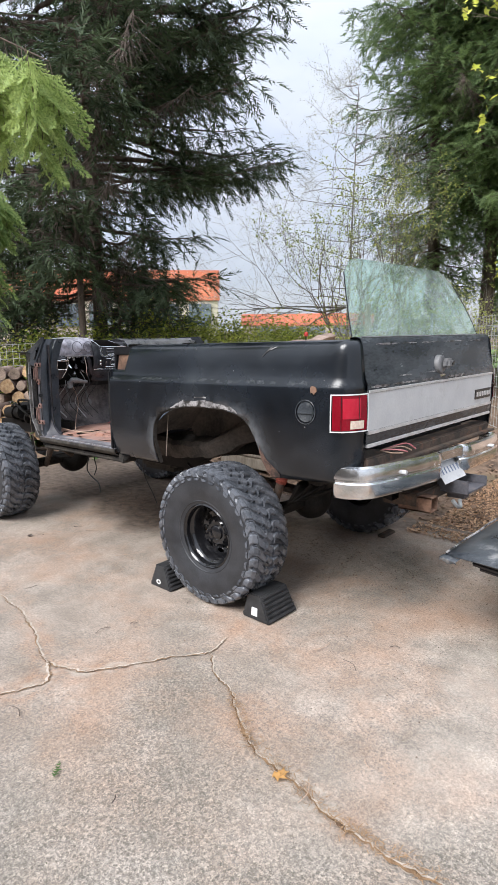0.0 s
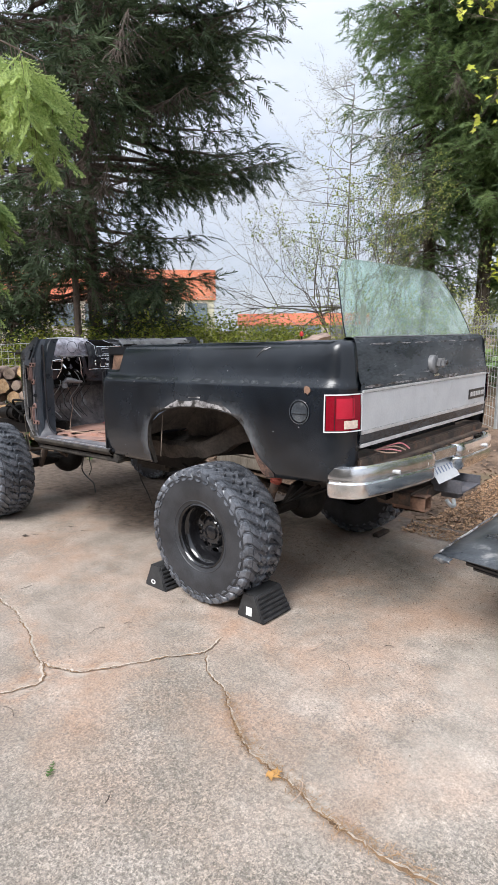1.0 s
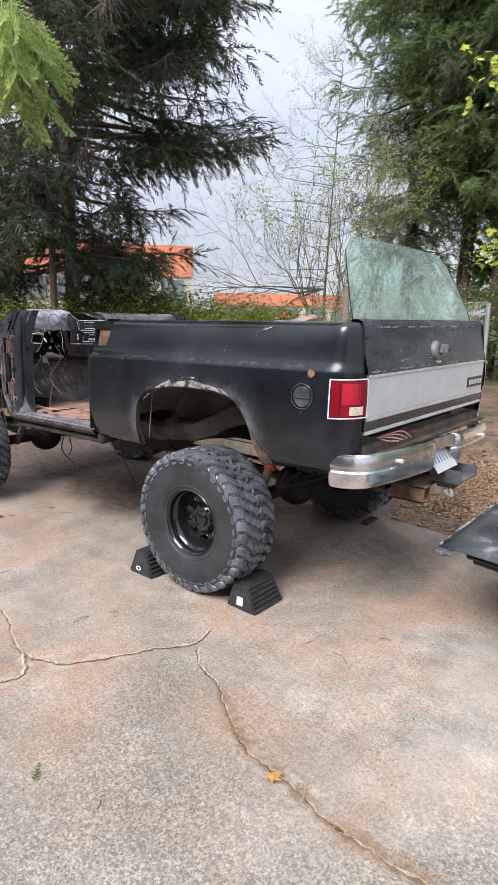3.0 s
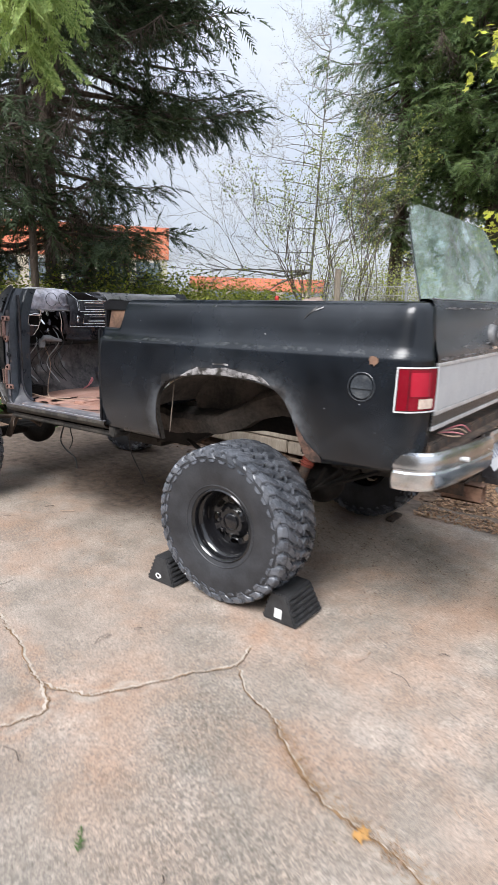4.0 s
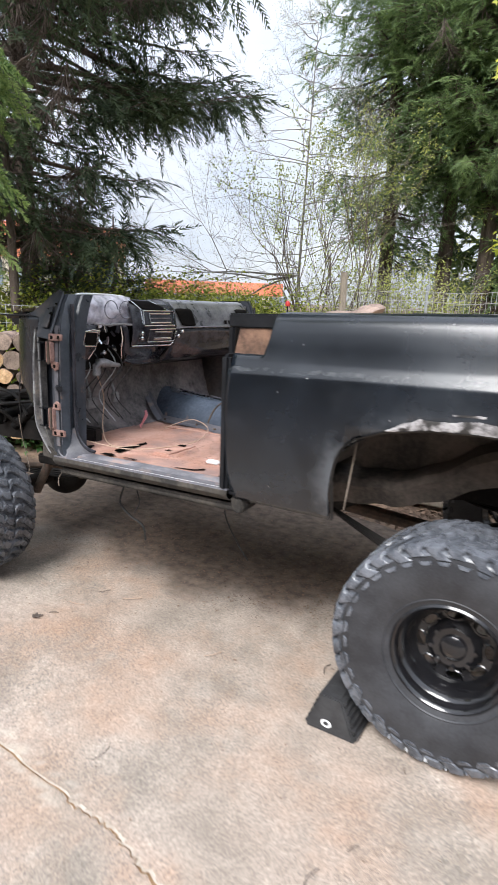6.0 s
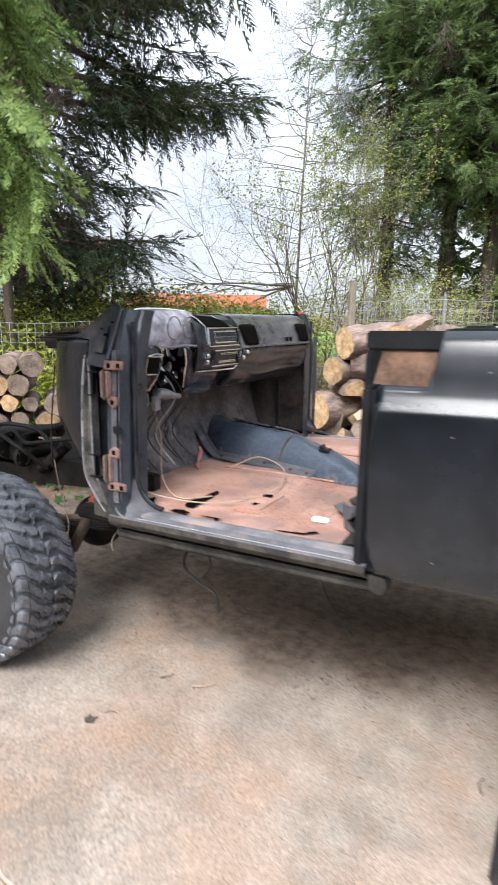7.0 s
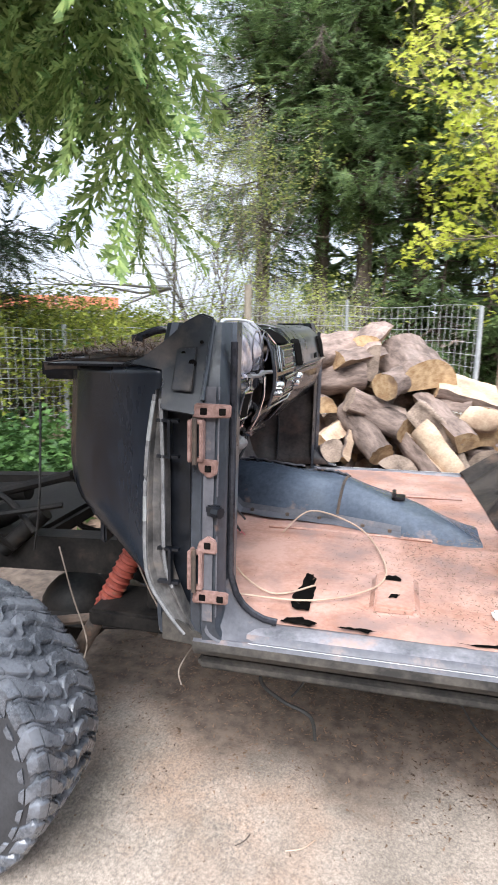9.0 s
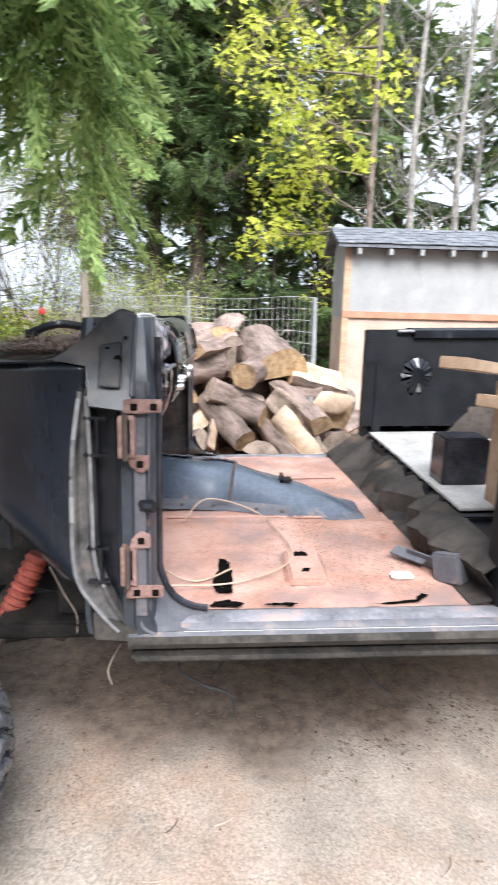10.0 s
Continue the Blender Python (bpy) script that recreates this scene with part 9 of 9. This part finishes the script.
for i in range(36):
    lay = i // 12
    log(-2.2 + 0.1 * lay + (1.7 - 0.3 * lay) * (i % 12 + rl.random()) / 12, 2.62 + 0.3 * rl.random(), 0.62 + 0.2 * lay + 0.03 * rl.random(), 0.09 + 0.05 * rl.random(), 0.4 + 0.12 * rl.random(), rl.choice((0, 1, 2)), 40 + 100 * rl.random(), 40 * rl.random() - 20, 360 * rl.random(), 560 + i, "firewood pile", rl.random() < 0.5)
for i in range(14):
    log(-2.2 + 1.5 * (i + rl.random()) / 14, 2.1 + 0.12 * rl.random(), 0.3 + 0.25 * rl.random(), 0.07 + 0.06 * rl.random(), 0.36 + 0.16 * rl.random(), rl.choice((1, 2, 0)), 40 + 100 * rl.random(), 50 * rl.random() - 25, 360 * rl.random(), 460 + i, "firewood pile", rl.random() < 0.5)
# curved slabs of bark and grey split wood leaning on the pile
for (ax_, az_), (bx_, bz_), w_, curl, y_, mt_, lb_ in (((-1.24, 0.9), (-0.92, 0.52), 0.17, 0.05, 1.93, "log_split", "pale curved slab of peeled wood"), ((-1.3, 1.03), (-0.98, 0.76), 0.2, -0.035, 1.98, "log_old", "grey weathered slab of split wood"), ((-1.0, 0.72), (-0.84, 0.5), 0.12, 0.03, 1.97, "log_old", "small grey scrap of split wood"), ((-0.95, 0.98), (-0.7, 0.95), 0.2, 0.03, 2.05, "log_split", "pale fresh slab of split wood")):
    a_, b_ = Vector((ax_, y_ + 0.1, az_)), Vector((bx_, y_, bz_))
    side_ = Vector((0.55, -0.25, 0.75)).normalized()
    face_ = (b_ - a_).normalized().cross(side_)
    bm = bmesh.new()
    rows = []
    for u in np.linspace(0, 1, 9).tolist():
        half_ = 0.5 * w_ * (0.62 + 0.38 * math.sin(math.pi * (0.15 + 0.75 * u)) + 0.06 * math.sin(11 * u))
        rows.append([a_ + (b_ - a_) * u + side_ * half_ * k + face_ * (curl * (1 - k * k) + 0.006 * math.sin(9 * u + 3 * k)) for k in (-1, -0.6, -0.2, 0.2, 0.6, 1)])
    sheet(bm, rows)
    ob = single("split_wood", bm, M[mt_], lb_ + " leaning on the pile", "log", "firewood pile", smooth=True)
    ob.modifiers.new("thickness", "SOLIDIFY").thickness = 0.022
# round stack beside the hedge
row = 0
for lay in range(6):
    for k in range(8 - lay // 2):
        r = 0.06 + 0.045 * rl.random()
        t = (k - 3.5 + 0.5 * (lay % 2)) * 0.183 + 0.03 * rl.random()
        log(-4.89 + 0.72 * t + 0.03 * rl.random(), 0.81 + 0.7 * t, 0.26 + 0.17 * lay + 0.03 * rl.random(), r, 0.4 + 0.06 * rl.random(), 0, 128 + 14 * rl.random(), 4 * rl.random() - 2, 0, 500 + row, "round log stack", rl.random() < 0.6)
        row += 1
for x0, x1, z0 in ((-2.6, -1.32, 0.0), (-1.31, -0.3, 0.0), (-2.5, -0.9, 0.145), (-2.6, -1.5, 0.29), (-1.49, -0.85, 0.29), (-2.2, -1.58, 0.435), (-1.57, -1.1, 0.435)):
    bm = bmesh.new()
    box(bm, x0, x1, 1.88 + 0.01 * (z0 > 0.2), 2.0, z0, z0 + 0.14, 0.012)
    single("edging_timber", bm, M["post_wood"], "grey weathered landscape timber under the woodpile", "timber", "edging timbers")

# ---------------------------------------------------------------- wire fence
def fence(points, height, name_label):
    th = thing("wire_fence", (points[0][0], points[0][1], 0.1), name_label, "fence")
    pts = [Vector((x, y, 0.12)) for x, y in points]
    dense = bend(pts, 10)
    length = [0.0]
    for a, b in zip(dense, dense[1:]):
        length.append(length[-1] + (b - a).length)

    def at(d):
        x = np.interp(d, length, [p.x for p in dense])
        y = np.interp(d, length, [p.y for p in dense])
        return float(x), float(y)
    segs = []
    for j in range(12):
        z = 0.15 + height * j / 11
        n = int(length[-1] / 0.3)
        for i in range(n):
            a, b = at(length[-1] * i / n), at(length[-1] * (i + 1) / n)
            w = 0.02 * math.sin(3.1 * length[-1] * i / n)
            w2 = 0.02 * math.sin(3.1 * length[-1] * (i + 1) / n)
            segs.append(((a[0], a[1], z + w), (b[0], b[1], z + w2), 0.0042, 0.0042))
    for i in range(int(length[-1] / 0.1)):
        a = at(0.1 * i)
        w = 0.02 * math.sin(3.1 * 0.1 * i)
        segs.append(((a[0], a[1], 0.12), (a[0], a[1], 0.15 + height + w), 0.004, 0.004))
    v, f = limbs_mesh(segs, 3)
    attach(mesh_object("wire_mesh", v, f, M["wire"]), th)
    return th, at, length[-1]


fa, at_a, len_a = fence([(-0.45, 5.75), (-1.2, 6.5), (-2.2, 7.0), (-3.3, 7.35), (-4.05, 7.8), (-5.5, 8.8)], 1.7, "sagging galvanised wire fence on posts")
fb, at_b, len_b = fence([(-5.0, 5.9), (-5.9, 3.6), (-6.7, 2.1), (-7.6, 0.6), (-8.8, -1.2)], 1.3, "galvanised wire fence in front of the hedge")
for x, y, h, r, mt, lb in ((-4.0, 7.75, 2.2, 0.07, "post_wood", "round grey wooden fence post"), (-0.47, 5.78, 1.85, 0.035, "galv", "steel fence post"), (-2.25, 7.05, 1.95, 0.025, "galv", "steel fence post")):
    bm = bmesh.new()
    tube(bm, [(x, y, 0.0), (x + 0.01, y, h * 0.6), (x, y, h)], [r, r * 0.97, r * 0.9], 12)
    part("post", bm, M[mt], fa, lb, smooth=True, sheared=False)
M["red_cap"] = material("red_plastic", (0.45, 0.02, 0.02), (0.6, 0.05, 0.04), rough=0.4, bump=0.02)
stake = thing("stake", (-4.06, 5.66, 0.1), "thin dark stake with a red plastic cap", "stake")
bm = bmesh.new()
tube(bm, [(-4.06, 5.66, 0.0), (-4.06, 5.66, 1.56)], 0.012, 8)
part("rod", bm, M["inner_black"], stake, sheared=False)
bm = bmesh.new()
tube(bm, [(-4.06, 5.66, 1.55), (-4.06, 5.66, 1.6), (-4.06, 5.66, 1.635)], [0.035, 0.04, 0.022], 10)
part("cap", bm, M["red_cap"], stake, "red plastic cap", smooth=True, sheared=False)
for d in (1.5, 4.2, 6.8):
    x, y = at_b(d)
    bm = bmesh.new()
    tube(bm, [(x, y, 0.0), (x, y, 1.5)], 0.03, 8)
    part("post", bm, M["galv"], fb, "steel fence post", smooth=True, sheared=False)

# ---------------------------------------------------------------- shed
shed = thing("shed", (1.5, 6.5, 0.1), "pale grey wooden garden shed with a shingle roof", "shed")
SX, SY = -0.04, 6.0
bm = bmesh.new()
box(bm, SX, 3.6, SY, SY + 0.9, 0.05, 1.62)
part("lower_wall", bm, M["shed_lower"], shed, "tan lower wall siding", sheared=False)
bm = bmesh.new()
box(bm, SX - 0.004, 3.604, SY - 0.004, SY + 0.904, 1.62, 2.53)
prism(bm, [(SY - 0.004, 2.53), (SY + 0.904, 2.53), (SY + 0.6, 2.8)], SX - 0.004, 3.604, "x")
part("upper_wall", bm, M["shed_upper"], shed, "pale grey upper wall boards", sheared=False)
bm = bmesh.new()
box(bm, SX - 0.02, 3.62, SY - 0.035, SY - 0.004, 1.6, 1.69, 0.004)
part("trim_board", bm, M["shed_trim"], shed, "red-brown horizontal trim board", sheared=False)
for x in (SX - 0.02,):
    bm = bmesh.new()
    box(bm, x, x + 0.09, SY - 0.03, SY + 0.0, 0.05, 2.53, 0.003)
    part("corner_board", bm, M["lumber"], shed, "tan corner board", sheared=False)
for k in range(9):
    x = SX + 0.12 + 0.42 * k
    bm = bmesh.new()
    box(bm, x, x + 0.05, SY - 0.19, SY + 0.1, 2.43, 2.515, 0.004)
    part("rafter_tail", bm, M["shed_upper"], shed, "white rafter tail", sheared=False)
bm = bmesh.new()
prism(bm, [(SY - 0.2, 2.56), (SY + 0.6, 2.86), (SY + 1.1, 2.56), (SY + 1.1, 2.52), (SY + 0.6, 2.82), (SY - 0.2, 2.52)], SX - 0.14, 3.75, "x")
roof = part("roof", bm, M["shingle"], shed, "grey shingle roof", sheared=False)
SH = bpy.data.meshes.new("shingle")
tmp = bmesh.new()
box(tmp, 0, 0.235, 0, 0.16, 0, 0.008)
tmp.to_mesh(SH)
tmp.free()
SH.materials.append(M["shingle"])
ang = math.degrees(math.atan2(0.30, 0.80))
for j in range(6):
    for i in range(16):
        o = new("shingle", SH)
        t = j / 6
        o.matrix_world = pose(SX - 0.14 + 0.24 * i - 0.12 * (j % 2) * (i > 0), SY - 0.215 + 0.8 * t, 2.566 + 0.30 * t + 0.004 * ((i * 7 + j * 3) % 3), ang - 2, 0, 0)
        wm = o.matrix_world.copy()
        o.parent = roof
        o.matrix_parent_inverse = Matrix.Identity(4)
        o.matrix_basis = wm

# ---------------------------------------------------------------- far buildings
hall = thing("orange_building", (-36, 30, 0.4), "long far building with an orange band and windows", "building")
for bx_, by_, yaw_, ln_, h_, z0_ in ((-37.0, 20.0, 48.0, 23.0, 5.2, 0.0), (-29.65, 41.2, 30.0, 11.0, 2.6, 0.0)):
    mtx = Matrix.Translation((bx_, by_, 0.5)) @ Matrix.Rotation(radians(yaw_), 4, "Z")
    bm = bmesh.new()
    box(bm, -ln_ / 2, ln_ / 2, -4, 4, 0, h_ * 0.62, 0.02, mtx)
    part("wall", bm, M["tan_wall"], hall, "tan wall", sheared=False)
    bm = bmesh.new()
    box(bm, -ln_ / 2 - 0.1, ln_ / 2 + 0.1, -4.1, 4.1, h_ * 0.62, h_, 0.02, mtx)
    part("fascia", bm, M["orange_wall"], hall, "orange band under the roof", sheared=False)
    for k in range(int(ln_ / 2.2)):
        bm = bmesh.new()
        x = -ln_ / 2 + 1.2 + 2.2 * k
        box(bm, x, x + 1.5, -4.16, -4.0, h_ * 0.3, h_ * 0.58, 0.02, mtx)
        part("window", bm, M["far_glass"], hall, "dark window", sheared=False)

# lawn before the far buildings
bm = bmesh.new()
rows = []
for u in np.linspace(0, 1, 20):
    rows.append([Vector((-8 - 26 * u + 10 * v, 13 + 6 * u + 16 * v, 0.55 + 0.5 * u)) for v in np.linspace(0, 1, 12)])
for r_ in rows:
    for p_ in r_:
        p_.z = float(ground_height(np.array(p_.x), np.array(p_.y))) + 0.03
sheet(bm, rows)
M["lawn"] = material("mown_grass", (0.09, 0.17, 0.03), (0.2, 0.32, 0.07), rough=0.9, scale=1.5, fine=30, bump=0.3)
single("lawn", bm, M["lawn"], "bright green mown lawn before the far building", "lawn", kind="structure", smooth=True)


# ---------------------------------------------------------------- small things on the concrete
def small_leaf(x, y, size, mat, label, lobed=True, turn=0.0):
    tv, tf = lobed_leaf() if lobed else leaf_shape()
    ob = mesh_object("fallen_leaf", tv * size, tf, mat)
    ob.location = (x, y, 0.012)
    ob.rotation_euler = (0.05, -0.05, turn)
    return tagged(ob, label, "leaf", "fallen leaves")


small_leaf(1.326, -1.841, 0.048, M["dry_leaf"], "dry yellow-brown leaf on the concrete", turn=0.4)
small_leaf(1.36, -1.82, 0.038, M["dry_leaf"], "dry yellow-brown leaf on the concrete", turn=2.2)
small_leaf(-1.873, -1.125, 0.05, M["dead_twig"], "dark curled leaf on the concrete", turn=1.0)
small_leaf(0.62, -2.62, 0.03, M["dry_leaf"], "dry yellow-brown leaf on the concrete", turn=1.4)
tv, tf = frond(6, 0.3, 0.1, 0.1, 3)
ob = mesh_object("cedar_sprig", tv * 0.09, tf, M["ivy_leaf"])
ob.location, ob.rotation_euler = (0.72, -2.39, 0.012), (0, 0, 2.4)
tagged(ob, "small green cedar sprig on the concrete", "sprig")
rq = random.Random(77)
for k in range(26):
    x, y, a = -2.2 + 4.6 * rq.random(), -2.5 + 1.9 * rq.random(), 6.28 * rq.random()
    ln = 0.03 + 0.09 * rq.random()
    bm = bmesh.new()
    tube(bm, bend([(x, y, 0.008), (x + 0.5 * ln * math.cos(a), y + 0.5 * ln * math.sin(a), 0.012), (x + ln * math.cos(a + 0.3), y + ln * math.sin(a + 0.3), 0.008)], 3), 0.0016 + 0.001 * rq.random(), 4)
    single("twig", bm, M["dead_twig"] if k % 3 else M["cable_tan"], "thin dry twig on the concrete", "twig", "fallen twigs")
for x, y, sx, sy in ((0.335, 0.82, 0.03, 0.09),):
    bm = bmesh.new()
    box(bm, x - sx, x + sx, y - sy, y + sy, 0.004, 0.03, 0.006)
    single("metal_scrap", bm, M["rust_dark"], "rusty scrap of metal on the concrete", "scrap", "metal scraps")
v_, f_ = [], []
nn_ = 4500
gxr, gyr = -2.6 + 5.6 * np.random.default_rng(5).random(nn_), np.random.default_rng(6).normal(size=nn_)
gyr = np.where(np.arange(nn_) % 12 > 0, -0.35 + 0.55 * gyr, -1.3 + 0.8 * gyr)
keep = (gyr > -2.8) & (gyr < 1.2)
gxr, gyr = gxr[keep], gyr[keep]
r5 = np.random.default_rng(7)
pv = np.array([(-1, -0.7, 0), (1, -0.6, 0), (0.8, 0.8, 0), (-0.8, 0.7, 0), (0, 0, 0.9)])
pf = np.array([(0, 1, 4), (1, 2, 4), (2, 3, 4), (3, 0, 4)])
dd_ = np.stack([r5.normal(size=len(gxr)), r5.normal(size=len(gxr)), np.zeros(len(gxr))], 1)
v_, f_ = scatter(pv, pf, frames_from(dd_, np.tile([[0, 0, 1.0]], (len(gxr), 1))), np.stack([gxr, gyr, np.full(len(gxr), 0.003)], 1), 0.0010 + 0.0034 * r5.random(len(gxr)) ** 5)
tagged(mesh_object("grit", v_, f_, M["earth"]), "loose grit and crumbs on the concrete", "grit", kind="stuff")
carpet("needle_litter", 12000, lambda r: (-1.1 + 1.1 * r.normal(), 0.2 + 0.3 * r.normal()), 0.014, (np.array([(0, -0.2, 0), (0, 0.2, 0), (1, 0, 0.1)]), np.array([(0, 1, 2)])), M["litter"], "brown needles and crumbs under the vehicle", 204, rise=0.006, jitter=0.1)

CR2 = [p for p in CRACKS[1]]
carpet("crack_litter", 900, lambda r: (lambda t, j: (CR2[j][0] + (CR2[j + 1][0] - CR2[j][0]) * t + 0.02 * r.normal(), CR2[j][1] + (CR2[j + 1][1] - CR2[j][1]) * t + 0.02 * r.normal()))(r.random(), int(r.integers(2, 8))), 0.022, (np.array([(0, -0.06, 0), (0, 0.06, 0), (1, 0, 0.05)]), np.array([(0, 1, 2)])), M["crack_needles"], "orange-brown needles caught along the crack", 205, rise=0.005, jitter=0.1)
# crumbs on the cab floor
r6 = np.random.default_rng(9)
m6 = 5200
cx6, cy6 = -1.16 + 0.2 * r6.normal(size=m6), -0.3 + 0.4 * r6.normal(size=m6)
ok6 = (cx6 > -1.8) & (cx6 < -1.02) & (np.abs(cy6) < 0.8)
cx6, cy6 = cx6[ok6], cy6[ok6]
d6 = np.stack([r6.normal(size=len(cx6)), r6.normal(size=len(cx6)), 0.1 * r6.normal(size=len(cx6))], 1)
v6, f6 = scatter(np.array([(0, -0.12, 0), (0, 0.12, 0), (1, 0, 0.1)]), np.array([(0, 1, 2)]), frames_from(d6, np.tile([[0, 0, 1.0]], (len(cx6), 1))), np.stack([cx6, cy6, FLOOR + 0.012 + SLOPE * cx6], 1), 0.004 + 0.011 * r6.random(len(cx6)))
tagged(mesh_object("floor_litter", v6, f6, [M["litter"], M["earth"]], idx=(np.arange(len(f6)) % 3 > 0).astype(int)), "dry needles and crumbs on the cab floor", "litter", kind="stuff")
m7 = 5200
cx7, cy7 = -2.3 + 0.36 * r6.random(m7), -0.82 + 1.6 * r6.random(m7) ** 1.8
d7 = np.stack([r6.normal(size=m7), r6.normal(size=m7), 0.15 * r6.normal(size=m7)], 1)
z7 = 1.562 + 0.014 * r6.random(m7) + 0.03 * np.sin((cx7 + 2.42) * 5.6) - 0.03 * (cy7 / 0.8) ** 2 + SLOPE * cx7
v7, f7 = scatter(np.array([(0, -0.1, 0), (0, 0.1, 0), (1, 0, 0.15)]), np.array([(0, 1, 2)]), frames_from(d7, np.tile([[0, 0, 1.0]], (m7, 1))), np.stack([cx7, cy7, z7], 1), 0.012 + 0.026 * r6.random(m7))
tagged(mesh_object("cowl_litter", v7, f7, M["litter"]), "dry needles and twigs on the cowl", "litter", kind="stuff")

# wires hanging under the body
for pts, r_, mt_ in (([(-1.66, -0.6, 0.76), (-1.73, -0.6, 0.64), (-1.76, -0.6, 0.54), (-1.69, -0.6, 0.48), (-1.6, -0.6, 0.44), (-1.58, -0.6, 0.36)], 0.006, "cable_black"),
                     ([(-1.6, -0.58, 0.76), (-1.64, -0.6, 0.66), (-1.62, -0.6, 0.57), (-1.66, -0.6, 0.5)], 0.004, "cable_black"),
                     ([(-1.12, -0.5, 0.76), (-1.17, -0.45, 0.55), (-1.1, -0.42, 0.38), (-1.02, -0.45, 0.32)], 0.004, "cable_black"),
                     ([(-1.9, -0.85, 0.78), (-1.93, -0.87, 0.72), (-1.92, -0.88, 0.68)], 0.0024, "twig"),
                     ([(-2.34, -0.78, 1.0), (-2.29, -0.8, 0.86), (-2.25, -0.8, 0.73), (-2.26, -0.8, 0.66), (-2.28, -0.79, 0.63)], 0.0024, "twig"),
                     ([(-2.12, -0.72, 0.95), (-2.08, -0.72, 0.86), (-2.05, -0.72, 0.8), (-2.05, -0.72, 0.74)], 0.0024, "twig"),
                     ([(-2.5, -0.6, 1.4), (-2.48, -0.66, 1.1), (-2.55, -0.6, 0.9)], 0.004, "cable_black")):
    cable(pts, r_, M[mt_], "loose hanging wire")
for k in range(4):
    cable([(1.05, -0.62 + 0.02 * k, 1.0), (1.1, -0.58 + 0.05 * k, 0.985 + 0.01 * k), (1.12, -0.5 + 0.05 * k, 0.975)], 0.004, M["cable_pink"] if k % 2 else M["cable_tan"], "loose lamp wire")
